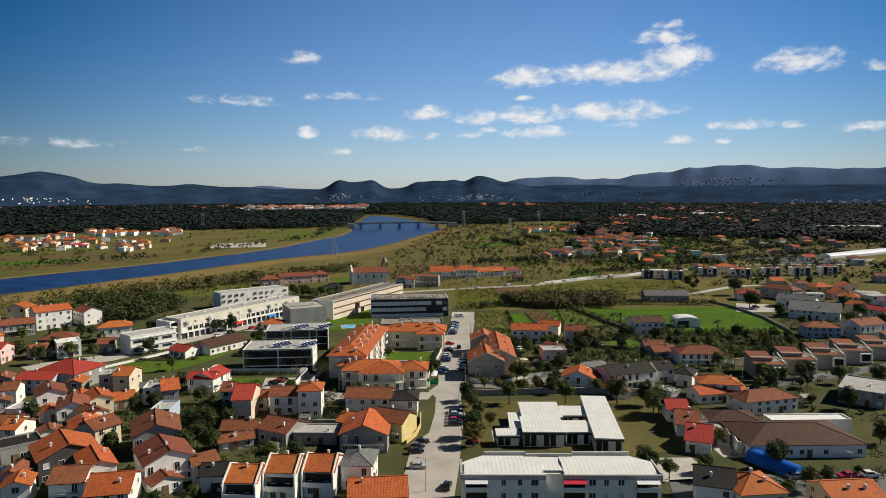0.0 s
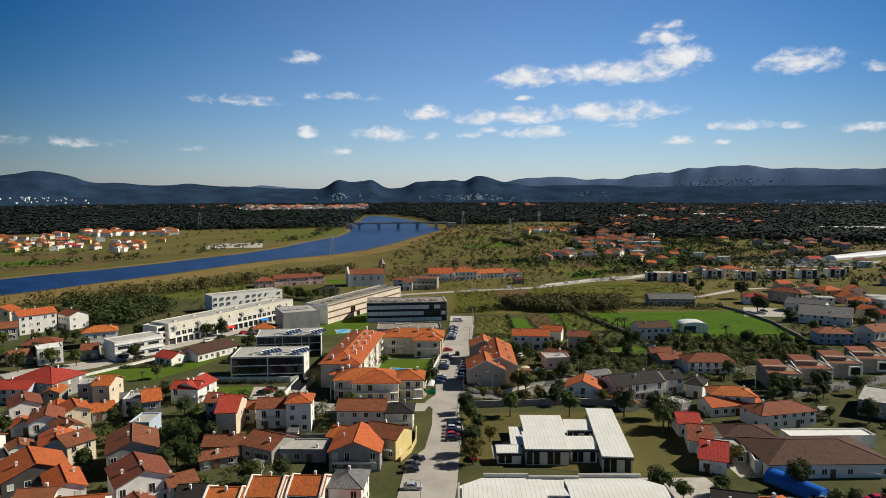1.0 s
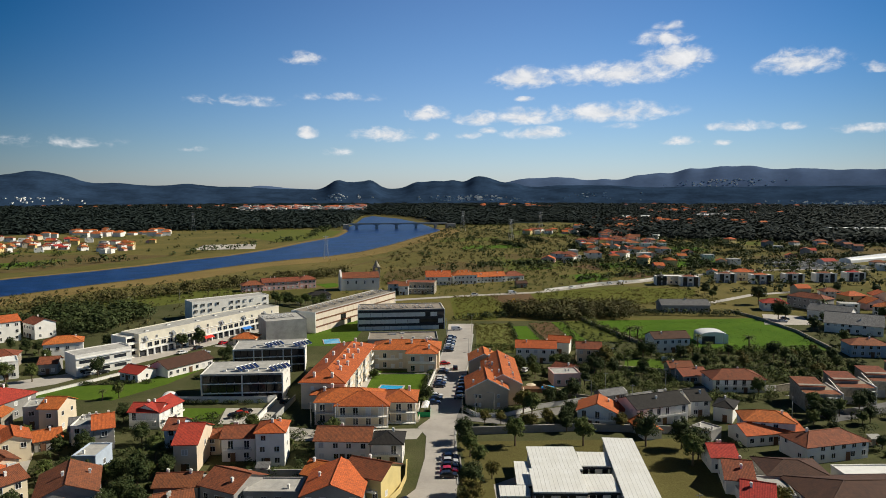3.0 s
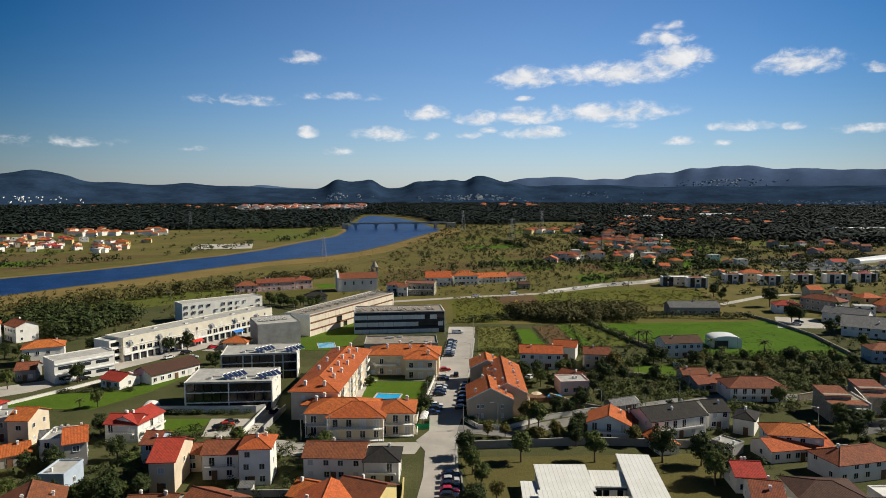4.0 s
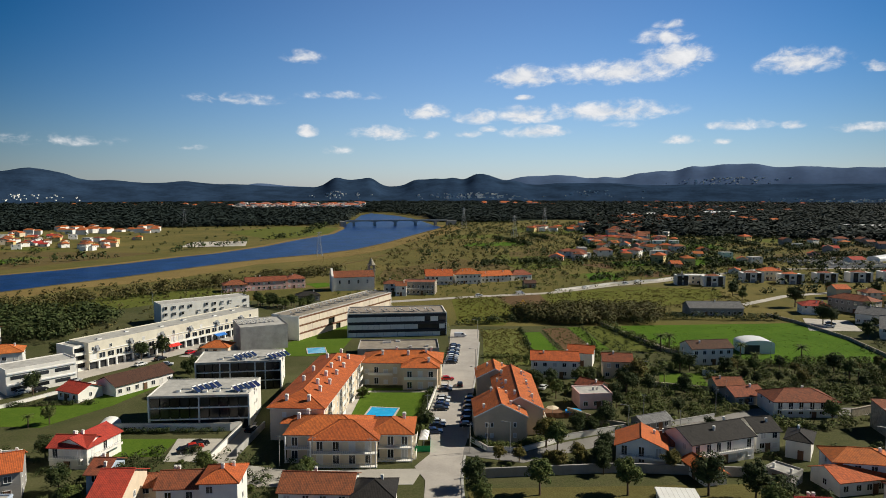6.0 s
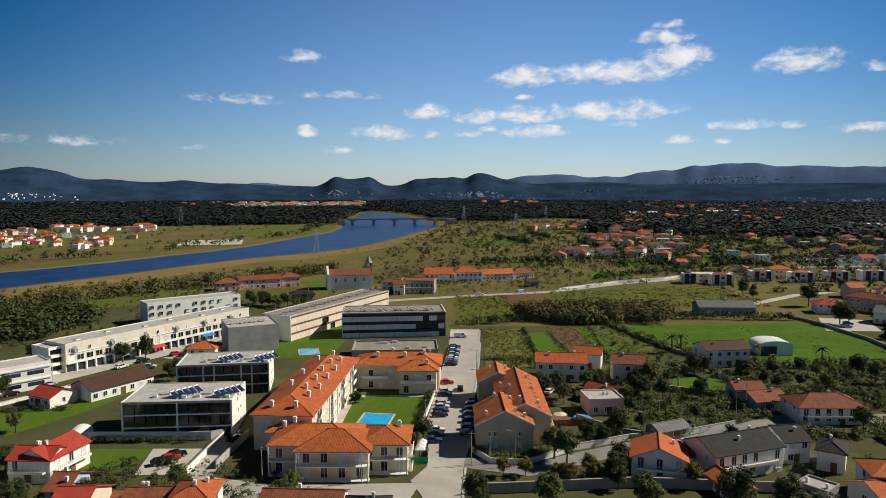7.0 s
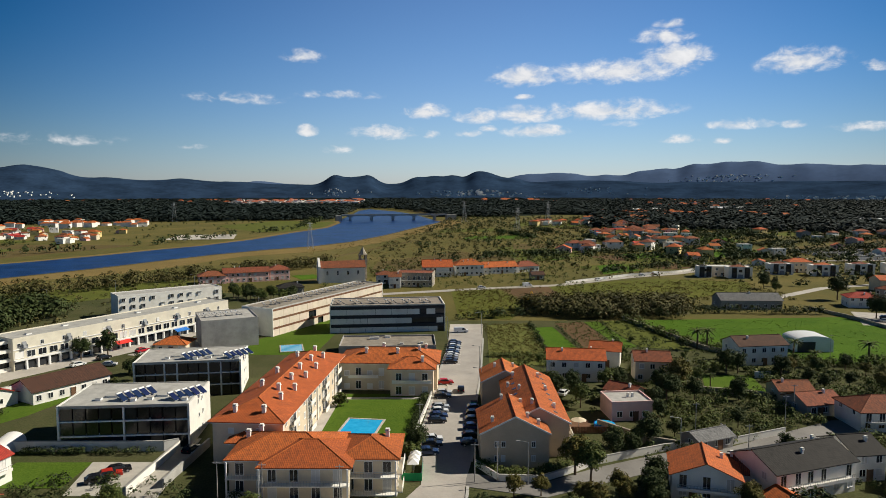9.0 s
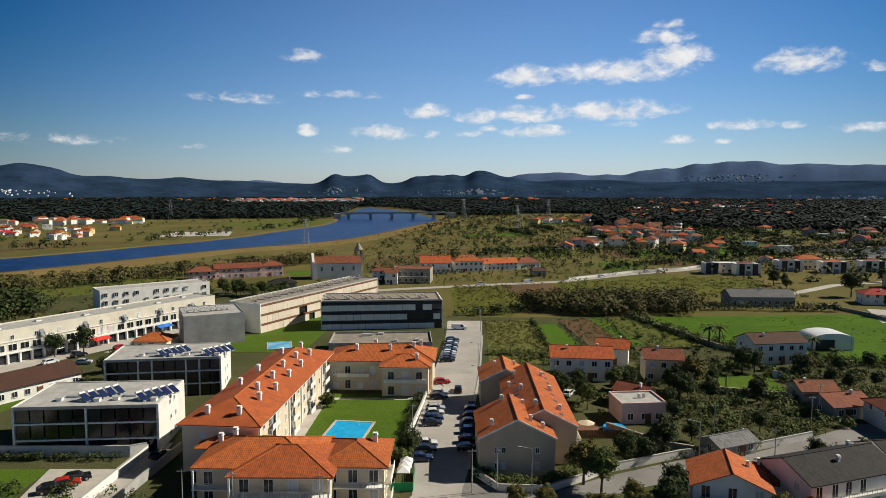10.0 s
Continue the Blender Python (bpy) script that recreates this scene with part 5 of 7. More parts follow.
bay = wing("projecting cream apartment bay with a hipped roof", -4.2, 258.8, -2, 10.5, 9.0, 7.2, "hip", [(2.5, -2)])
for k in range(2):
    for i in range(4):
        window(back_wing, -10.5 + i * 2.9, -6.25, 0.5 + k * 3.3, 0, 1.2, 1.9 if i % 2 else 1.2, rng, 0.5)
    for xx in (-3.2, 0, 3.2):
        window(bay, xx, -4.5, 0.5 + k * 3.3, 0, 1.3, 1.9, rng, 0.5)
    if k:
        part("balcony", Shape().box(-10, -2.5, -7.2, -6.2, 3.35, 3.5).box(-10, -2.5, -7.2, -7.1, 3.5, 4.2), WALLS["white"], back_wing)
        part("balcony", Shape().box(-4.8, 4.8, -5.4, -4.45, 3.35, 3.5).box(-4.8, 4.8, -5.4, -5.3, 3.5, 4.2), WALLS["white"], bay)
front_wing = wing("cream two-storey front apartments with orange hipped roofs and long balconies", -23.6, 206.5, -1.5, 17.7, 12.0, 6.4, "hip", [(-8, 2.5), (-6, 3.6)])
front_bay = wing("projecting cream centre bay with long balconies", -19.4, 203.8, -0.5, 14.2, 11.8, 6.2, "hip", [])
front_east = wing("cream east end of the front apartments with an orange roof", -9.4, 206.4, -1, 9.4, 10.4, 6.3, "hip", [(2.6, 2)])
for ob, w, d in ((front_wing, 17.7, 12.0), (front_bay, 14.2, 11.8), (front_east, 9.4, 10.4)):
    for k in range(2):
        z = k * 3.0
        n = int(w / 3)
        for i in range(n):
            window(ob, (i + 0.5) / n * w - w / 2, -d / 2, z + 0.35, 0, 1.3, 2.0, rng, 0.45)
        part("balcony", Shape().box(-w / 2 - 0.2, w / 2 + 0.2, -d / 2 - 1.5, -d / 2 + 0.02, z + 0.05, z + 0.22), WALLS["white"], ob)
        rail = Shape().box(-w / 2 - 0.2, w / 2 + 0.2, -d / 2 - 1.46, -d / 2 - 1.4, z + 1.08, z + 1.14)
        for i in range(int(w / 0.45)):
            rail.box(-w / 2 + i * 0.45, -w / 2 + i * 0.45 + 0.04, -d / 2 - 1.45, -d / 2 - 1.41, z + 0.2, z + 1.1)
        part("railing", rail, metal, ob)
    for sx in (-1, 1):
        part("post", Shape().box(sx * w / 2 - 0.12, sx * w / 2 + 0.12, -d / 2 - 1.5, -d / 2 - 1.26, 0, 6.0), white_trim, ob)
for k in range(2):
    for yy in (-3, 0.5, 3.5):
        window(front_east, 4.7, yy, k * 3 + 0.4, 90, 1.1, 1.9, rng, 0.3)
    part("balcony", Shape().box(4.65, 5.7, -5.2, 2.0, k * 3 + 0.05, k * 3 + 0.22).box(5.6, 5.7, -5.2, 2.0, k * 3 + 0.22, k * 3 + 0.95), WALLS["white"], front_east)
garage = wing("low cream link roof between the apartment wings", -30.5, 212.6, 0, 10, 4.5, 5.6, "hip", [])

# The brown-walled terrace with two orange gables.
terrace_wall = surface("sand_plaster", (0.49, 0.40, 0.30), var=0.15)


def gable_house(x, y, yaw, w, d, h, label, chim, pitch=0.5):
    ob = thing("terrace_house", x, y, 0, yaw, label, "terraced house", "orange-roofed terrace")
    s, top, height = roof_shape("gy", w, d, h, 0.35, pitch)
    side = [(-w / 2, 0), (w / 2, 0), (w / 2, h - 0.18), (0, top - 0.18), (-w / 2, h - 0.18)]
    b = Shape().poly(*[(p, -d / 2, q) for p, q in side]).poly(*[(p, d / 2, q) for p, q in reversed(side)])
    b.poly((-w / 2, d / 2, 0), (-w / 2, -d / 2, 0), (-w / 2, -d / 2, h - 0.18), (-w / 2, d / 2, h - 0.18))
    b.poly((w / 2, -d / 2, 0), (w / 2, d / 2, 0), (w / 2, d / 2, h - 0.18), (w / 2, -d / 2, h - 0.18))
    part("wall", b, terrace_wall, ob)
    part("roof", s, clay, ob)
    part("ridge", s.ridge, clay, ob)
    rim = Shape()
    for sx in (-1, 1):
        rim.slab([(0, -d / 2 - 0.42, top + 0.05), (sx * (w / 2 + 0.35), -d / 2 - 0.42, h - 0.35 * pitch + 0.05), (sx * (w / 2 + 0.35), -d / 2 - 0.3, h - 0.35 * pitch + 0.05), (0, -d / 2 - 0.3, top + 0.05)][:: sx], 0.3)
    part("verge", rim, white_trim, ob)
    rng = random.Random(int(d))
    for cx, cy in chim:
        chimney(ob, cx, cy, height(cx, cy) - 0.1, rng, 0.9)
    keep_off(x, y, d * 0.5)
    return ob


t1 = gable_house(16.2, 218.0, 0, 12.4, 13.5, 6.6, "sand-coloured gabled terrace house with an orange tile roof", [(-4, -4), (2.5, -4), (4.4, -5.0), (-1.5, 5.5)])
t2 = gable_house(21.7, 231.8, -1.8, 11.4, 31, 6.9, "long sand-coloured terrace with an orange tile roof", [(-3, -9), (-4.5, -4), (-2.5, 0), (-4.5, 5), (-3, 11), (3.4, -11), (3, 0), (2.4, 9), (-1, -12)])
t3 = gable_house(17.6, 250.0, -1, 10.5, 11, 6.6, "sand-coloured end house with an orange gabled roof", [(-2, 1), (2.4, 2)])
for z in (1.3, 3.9):
    for xx in (-3.4, -2.2, 3.3):
        window(t1, xx, -6.75, z, 0, 0.6, 1.0, rng, 0.1)
for k in range(2):
    for i in range(6):
        window(t2, -5.7, -13 + i * 5, 0.9 + k * 2.9, -90, 1.2, 1.3, rng, 0.2)
        window(t2, 5.7, -13 + i * 5, 0.9 + k * 2.9, 90, 1.2, 1.3, rng, 0.2)
for i in range(8):
    for sx in (-2.6, 2.6):
        sk = part("skylight", Shape().slab([(-0.35, -0.4, 0.06 + 0.175), (0.35, -0.4, 0.06 - 0.175), (0.35, 0.4, 0.06 - 0.175), (-0.35, 0.4, 0.06 + 0.175)] if sx > 0 else [(-0.35, -0.4, 0.06 - 0.175), (0.35, -0.4, 0.06 + 0.175), (0.35, 0.4, 0.06 + 0.175), (-0.35, 0.4, 0.06 - 0.175)], 0.12), glass, t2, "", pose(sx * 1.3, -13.5 + i * 3.8, 6.9 + 2.85 - abs(sx * 1.3) * 0.5))
for yy in (-12, 12):
    part("balcony", Shape().box(5.6, 6.8, yy - 2, yy + 2, 3.0, 3.15).box(6.7, 6.8, yy - 2, yy + 2, 3.15, 4.0), WALLS["white"], t2)

# ---- the school and the white flats ----
sheet_roof = Nodes("white_standing_seam", 0.45, 0.0, 0.4)
sp = sheet_roof.tree.nodes.new("ShaderNodeSeparateXYZ")
sheet_roof.link(sheet_roof.coord.outputs["UV"], sp.inputs[0])
seam = sheet_roof.math("LESS_THAN", sheet_roof.math("FRACT", sheet_roof.math("MULTIPLY", sp.outputs[0], 1.1), 0), 0.1)
sheet_roof.colour(sheet_roof.mix(seam, sheet_roof.ramp(sheet_roof.noise(0.3), (0.3, (0.70, 0.69, 0.63)), (0.7, (0.80, 0.80, 0.76))), (0.55, 0.54, 0.50)))
sheet_roof.bump(seam, 0.6, 0.05)
sheet_roof = sheet_roof.mat


def pavilion(x, y, yaw, w, d, h, label, fall=0.5):
    """A school pavilion: white walls, a big white sheet roof that falls to the front, dark window strip."""
    ob = thing("school_pavilion", x, y, 0, yaw, label, "school building", "school pavilions")
    part("wall", Shape().box(-w / 2 + 0.3, w / 2 - 0.3, -d / 2 + 0.3, d / 2 - 0.3, 0, h - 0.4), WALLS["white"], ob)
    part("roof", Shape().slab([(-w / 2, -d / 2, h), (w / 2, -d / 2, h), (w / 2, d / 2, h + fall), (-w / 2, d / 2, h + fall)], 0.3), sheet_roof, ob)
    part("fascia", Shape().box(-w / 2 + 0.05, w / 2 - 0.05, -d / 2 + 0.05, -d / 2 + 0.25, h - 0.8, h - 0.3), dark_panel, ob)
    part("fascia", Shape().box(-w / 2 + 0.28, w / 2 - 0.28, d / 2 - 0.4, d / 2 - 0.31, h - 0.45, h + fall - 0.32), dark_panel, ob)
    n = max(1, int(w / 1.6))
    for i in range(n):
        if i % 3 != 2:
            part("pane", Shape().box(-w / 2 + 0.5 + i * (w - 1) / n, -w / 2 + 0.5 + (i + 0.85) * (w - 1) / n, -d / 2 + 0.24, -d / 2 + 0.31, 0.3, h - 0.9), dark_glass, ob)
    keep_off(x, y, max(w, d) * 0.6)
    return ob


pavilion(28.0, 164.6, -1, 11.2, 12.0, 4.2, "white school pavilion with a wide white sheet roof")
pavilion(26.8, 152.4, -2, 11.0, 10.6, 4.2, "white school pavilion with a dark glazed front")
pavilion(37.3, 165.2, -3, 6.8, 7.0, 3.6, "low white school link with a sheet roof")
pavilion(35.8, 152.4, 0, 6.8, 7.6, 3.6, "low white school link with dark doors")
pavilion(43.9, 159.2, -5.5, 7.4, 34.0, 4.2, "long white school hall with a sheet roof")
pavilion(17.5, 150.0, 0, 6.2, 4.0, 3.0, "small white school porch")
pavilion(20.2, 158.5, -3, 3.2, 12.0, 3.4, "narrow white school corridor with a flat roof", 0.2)

flats = thing("apartment_block", 24.3, 115.0, 0, -1, "white three-storey flats with a pale sheet roof and glazed balconies", "apartment block")
keep_off(14, 115, 10), keep_off(24, 115, 10), keep_off(35, 115, 10)
part("wall", Shape().prism([(-20, -5.5), (-3.0, -5.5), (-3.0, -3.5), (0.5, -3.5), (0.5, -5.5), (20.3, -5.5), (20.3, 2), (16.5, 5.6), (-15, 5.6), (-20, 2)], 0, 8.4), WALLS["white"], flats)
part("roof", Shape().slab([(-19.4, -5.0, 8.7), (-3.4, -5.0, 8.7), (-3.4, 0.6, 9.3), (-19.4, 0.6, 9.3)], 0.2).slab([(-19.4, 0.6, 9.3), (-3.4, 0.6, 9.3), (-3.4, 5.0, 8.8), (-15.4, 5.0, 8.8)], 0.2)
     .slab([(-3.4, -3.0, 8.9), (0.9, -3.0, 8.9), (0.9, 4.0, 8.9), (-3.4, 4.0, 8.9)], 0.2)
     .slab([(0.9, -5.0, 8.7), (19.8, -5.0, 8.7), (19.8, 0.6, 9.3), (0.9, 0.6, 9.3)], 0.2).slab([(0.9, 0.6, 9.3), (19.8, 0.6, 9.3), (16.2, 5.0, 8.8), (0.9, 5.0, 8.8)], 0.2), sheet_roof, flats)
part("parapet", Shape().box(-20.2, -3.0, -5.7, -5.2, 8.0, 9.0).box(0.5, 20.5, -5.7, -5.2, 8.0, 9.0).box(-15, -6, 5.2, 5.8, 8.4, 9.5).box(4, 16.5, 5.2, 5.8, 8.4, 9.5).box(-6, 4, 4.4, 5.0, 8.4, 9.4).box(-20.2, -19.8, -5.2, 2, 8.4, 9.2).box(20.1, 20.5, -5.2, 2, 8.4, 9.2), kerb_stone, flats)
for k in range(3):
    z = k * 2.8
    for xx, ww in ((-11.5, 0.8), (-8.2, 0.8), (-5.2, 1.4), (6.4, 1.3), (9.2, 0.9), (12.2, 1.2)):
        window(flats, xx, -5.5, z + 1.2, 0, ww, 1.2, rng, 0.2)
    for xx in (-17, 2.8, 17.4):
        part("balcony", Shape().box(xx - 2.2, xx + 2.2, -6.4, -5.45, z + 0.1, z + 0.25).box(xx - 2.2, xx + 2.2, -6.4, -6.3, z + 0.25, z + 1.1), WALLS["white"], flats)
        part("balcony_glazing", Shape().box(xx - 2.1, xx + 2.1, -5.6, -5.45, z + 0.3, z + 2.5), dark_glass, flats)
for xx, m, lab in ((-17, white_trim, "white"), (2.8, red_cloth, "red"), (17.4, white_trim, "white")):
    part("awning", Shape().slab([(xx - 2.3, -7.0, 7.7), (xx + 2.3, -7.0, 7.7), (xx + 2.3, -5.5, 8.2), (xx - 2.3, -5.5, 8.2)], 0.06), m, flats, f"{lab} cloth awning")

# ---- boxy terraced houses with brown roofs ----
brown_roof = TILES["old"]
for bx, by, byaw in tuple((116.0 + i * 14.1, 215.5 + i * 6.5, -7) for i in range(6)):
    ob = thing("terraced_box_house", bx, by, 0, byaw, "boxy brown-grey house with a sunken red-brown roof terrace", "terraced house", "row of boxy terraced houses")
    keep_off(bx, by, 9)
    # Dark stone puts the front's shade into its colour; the sunlit side is white.
    part("wall", Shape().box(-5.2, 5.2, -6, 6, 0, 5.2), WALLS["stone"], ob)
    part("upper_storey", Shape().prism([(-5.2, -1.5), (2.0, -1.5), (2.0, 6), (-5.2, 6)], 5.2, 6.6), WALLS["stone"], ob)
    part("roof", Shape().slab([(-5.4, -2.0, 6.4), (2.2, -2.0, 6.4), (2.2, 6.2, 7.2), (-5.4, 6.2, 7.2)], 0.2), brown_roof, ob)
    part("side_wall", Shape().poly((5.2, -6, 5.2), (5.45, -6, 5.2), (5.45, 4, 7.4), (5.2, 4, 7.4)).prism([(5.2, -6), (5.45, -6), (5.45, 6), (5.2, 6)], 0, 5.6), WALLS["white"], ob)
    part("terrace", Shape().box(-5.0, 5.0, -5.8, -1.6, 5.2, 5.28), brown_roof, ob)
    part("bay_window", Shape().box(0.8, 4.6, -7.0, -5.98, 1.0, 4.4), WALLS["white"], ob)
    part("pane", Shape().box(1.2, 4.2, -7.06, -6.98, 1.6, 4.0), dark_glass, ob)
    part("garage_door", Shape().box(-4.4, -1.4, -6.06, -5.97, 0.1, 2.4), grey_paint, ob)
patch("terrace_drive", dark_asphalt, 0.10, "grey terrace drive in front of the box houses", "yard", (111, 207), (193, 239), (195, 233), (113, 200))
garden_wall("long brown boundary wall behind the box houses", W["stone"], 2.2, 0.4, (111, 229), (143, 243), (189, 259))

# ---- barn, sheds, greenhouses ----


def arched(name, x, y, yaw, w, d, side, rise, mat, label, category, front=None, n=12):
    ob = thing(name, x, y, 0, yaw, label, category)
    arc = [(-w / 2 * math.cos(math.pi * i / n), side + rise * math.sin(math.pi * i / n)) for i in range(n + 1)]
    s = Shape()
    m = n + 1
    s.solid([(a, -d / 2, z) for a, z in arc] + [(a, d / 2, z) for a, z in arc], [(i, i + 1, m + i + 1, m + i) for i in range(n)], 0.08)
    part("roof", s, mat, ob)
    wl = Shape()
    for sx in (-1, 1):
        wl.box(min(sx * w / 2, sx * (w / 2 - 0.1)), max(sx * w / 2, sx * (w / 2 - 0.1)), -d / 2, d / 2, 0, side)
    wl.poly(*[(w / 2, d / 2, 0), (-w / 2, d / 2, 0)], *[(a, d / 2, z) for a, z in arc])
    part("wall", wl, mat, ob)
    f = Shape().poly(*[(-w / 2, -d / 2 + 0.05, 0), (w / 2, -d / 2 + 0.05, 0)], *[(a, -d / 2 + 0.05, z) for a, z in reversed(arc)])
    part("front", f, front or mat, ob)
    keep_off(x, y, max(w, d) * 0.6)
    return ob


barn = arched("barn", 119.0, 303.0, -2, 11.6, 9, 3.6, 1.5, tin, "white corrugated steel barn with a curved roof", "barn")
# Dark panel on the closed front, in place of the shade inside the door.
part("door_opening", Shape().box(-5.2, 0.2, -4.62, -4.48, 0, 3.3), dark_panel, barn)
arched("greenhouse", -82.0, 220.0, 10, 4.6, 8, 0.7, 1.7, shutter, "pale plastic tunnel greenhouse", "greenhouse")
for i in range(5):
    arched("greenhouse", 400 + i * 13, 640 + i * 9, -62, 11, 75, 2.0, 2.2, tin, "long pale plastic greenhouse tunnel", "greenhouse")
cover = arched("tunnel_cover", 79.5, 133.5, 28, 4.6, 13, 0.6, 2.2, blue_tarp, "bright blue plastic tunnel cover", "tunnel cover")
house(-80.6, 302.2, 0, 9.5, 8, 3, "hip", "cream", "orange", 0, True, "small square kiosk with an orange hipped roof")
# The dark brown tiles hold this roof's shade in their colour.
house(-91.7, 258.1, 57, 19.0, 10, 3.4, "gx", "white", "brown", 0, True, "long low white school house with a dark brown tile roof")
house(-103.0, 247.5, -25, 8.5, 8, 3.0, "gx", "white", "red", 0, True, "low white outbuilding with a dark red tile roof")

# ---- church, estate and ruin by the meadow ----
church = thing("church", -51, 463, 0, 14, "white church with a brown tiled nave and a stone bell tower", "church")
church.matrix_basis = church.matrix_basis @ Matrix.Scale(1.2, 4)
s, top, hh = roof_shape("gx", 20, 10, 7.0, 0.4, 0.5)
part("nave", Shape().box(-10, 10, -5, 5, 0, 6.9), WALLS["white"], church)
part("roof", s, TILES["old"], church)
part("facade", Shape().prism([(-11.0, -5.6), (-10.0, -5.6), (-10.0, 5.6), (-11.0, 5.6)], 0, 7.5).poly((-11, -5.6, 7.5), (-11, 5.6, 7.5), (-11, 0, 11)).poly((-10, 5.6, 7.5), (-10, -5.6, 7.5), (-10, 0, 11)).poly((-11, -5.6, 7.5), (-11, 0, 11), (-10, 0, 11), (-10, -5.6, 7.5)).poly((-11, 0, 11), (-11, 5.6, 7.5), (-10, 5.6, 7.5), (-10, 0, 11)), WALLS["white"], church)
tower = part("tower", Shape().box(8.4, 11.8, 2.2, 5.6, 0, 9.0).box(8.1, 12.1, 1.9, 5.9, 9.0, 9.4).box(8.4, 9.2, 2.2, 5.6, 9.4, 11.4).box(11.0, 11.8, 2.2, 5.6, 9.4, 11.4).box(8.1, 12.1, 1.9, 5.9, 11.4, 11.8), WALLS["stone"], church)
part("spire", Shape().tube((10.1, 3.9, 11.8), (10.1, 3.9, 15.4), 1.9, 0.08, 8), WALLS["stone"], church)
for i in range(4):
    window(church, -7 + i * 4.6, -5, 3.5, 0, 0.8, 1.8, rng, 0)
keep_off(-51, 463, 14)
house(-120, 456, 22, 14, 10, 4.5, "hip", "pink", "old", 1, True, "pink manor lodge with a red hipped roof")
house(-104, 464, 22, 24, 10, 5.5, "gx", "pink", "old", 2, True, "long pink-walled manor wing with a red tile roof")
house(-88, 472, 22, 11, 11, 6.0, "hip", "pink", "old", 1, True, "pink manor pavilion with a red hipped roof")
house(-10, 447, -6, 19, 13, 7, "flat", "stone", "old", 0, True, "roofless rough stone ruin")
house(-27, 456, 8, 9, 8, 5, "hip", "white", "old", 1)
patch("lawn", bright_grass, 0.09, "small bright lawn beside the church", "lawn", (-84, 486), (-72, 492), (-64, 478), (-74, 468))
house(-20.3, 440.2, 0, 6, 9, 6, "gx", "white", "old", 1)
house(-70, 420, 20, 12, 8, 3.5, "hip", "stone", "dark", 1)

# ---- pools ----


def pool(x, y, yaw, w, d, label, lip=0.5):
    ob = thing("swimming_pool", x, y, 0, yaw, label, "swimming pool")
    c = Shape()
    for q in ((-w / 2 - lip, w / 2 + lip, -d / 2 - lip, -d / 2), (-w / 2 - lip, w / 2 + lip, d / 2, d / 2 + lip), (-w / 2 - lip, -w / 2, -d / 2, d / 2), (w / 2, w / 2 + lip, -d / 2, d / 2)):
        c.box(*q, 0.0, 0.22)
    part("coping", c, paving, ob)
    part("water", Shape().box(-w / 2, w / 2, -d / 2, d / 2, 0.0, 0.15), pool_water, ob)
    keep_off(x, y, max(w, d) * 0.8)


pool(-14.3, 232.4, -8, 7.4, 9.6, "blue swimming pool with a pale stone coping")
pool(-44.6, 304.6, 14, 6.6, 9.0, "turquoise swimming pool on a lawn", 0.4)
pool(-85.0, 208.0, 10, 3.4, 5.5, "small turquoise garden pool")
tub = thing("paddling_pool", 37.6, 232.2, 0, 0, "round blue paddling pool above ground", "paddling pool")
part("wall", Shape().tube((0, 0, 0), (0, 0, 0.9), 2.2, 2.25, 20), blue_tarp, tub)
part("water", Shape().tube((0, 0, 0.9), (0, 0, 0.93), 2.1, 2.1, 20), pool_water, tub)
deck = thing("parasol", 31.8, 231.0, 0, 0, "pale garden parasol beside the terrace", "parasol")
part("pole", Shape().tube((0, 0, 0), (0, 0, 2.3), 0.04, 0.04, 6), metal, deck)
part("canopy", Shape().tube((0, 0, 2.1), (0, 0, 2.7), 1.7, 0.05, 8), WALLS["cream"], deck)
patch("deck", brown_band, 0.14, "brown timber garden deck", "deck", (29, 229.5), (35, 229.5), (35, 236.5), (29, 236.5))
fence = thing("wooden_fence", 33.5, 228.6, 0, 0, "brown wooden garden fence", "fence")
for i in range(26):
    part("board", shared(("board",), lambda: Shape().box(0, 0.28, -0.02, 0.02, 0, 1.5), brown_band), None, fence, "", pose(-4 + i * 0.32, 0, 0))
for i in range(3):
    tent = thing("parasol", -2.3 + 0.15 * i, 208.5 + i * 1.9, 0, 0, "white square parasol by the street corner", "parasol", "white parasols")
    part("pole", Shape().tube((0, 0, 0), (0, 0, 2.4), 0.05, 0.05, 6), metal, tent)
    part("canopy", Shape().tube((0, 0, 2.2), (0, 0, 3.0), 1.5, 0.05, 4), white_trim, tent)
net = thing("green_fence", -1.2, 209.5, 0, 0, "bright green mesh fence round the cafe corner", "fence")
part("mesh", Shape().box(0.5, 0.55, -4, 3, 0.1, 1.5).box(-3, 0.5, -4, -3.95, 0.1, 1.5), green_net, net)
part("rail", Shape().box(0.48, 0.57, -4, 3, 1.5, 1.56), metal, net)

for x, y, r in ((76, 268, 5), (82, 267, 5), (74, 261, 4), (80, 260, 4.5), (84, 263, 3), (43, 229, 3)):
    keep_off(x, y, r)
for (xa, ya), (xb, yb) in (((31, 208), (60, 218)), ((60, 218), (90, 232)), ((90, 232), (130, 234))):
    for i in range(10):
        keep_off(xa + (xb - xa) * i / 10, ya + (yb - ya) * i / 10, 3.2)

for x, y, r in ((95, 332, 15), (115, 326, 22), (140, 325, 22), (158, 325, 16), (100, 345, 8), (134, 302, 14), (118, 345, 9), (110, 312, 12), (148, 300, 10), (27, 315, 9), (27, 332, 9), (27, 298, 8), (41, 325, 5), (41, 305, 5), (53, 330, 7), (53, 312, 6), (62, 330, 5)):
    keep_off(x, y, r)

# ---- trees, hedges and scrub ----
PROTO = {}


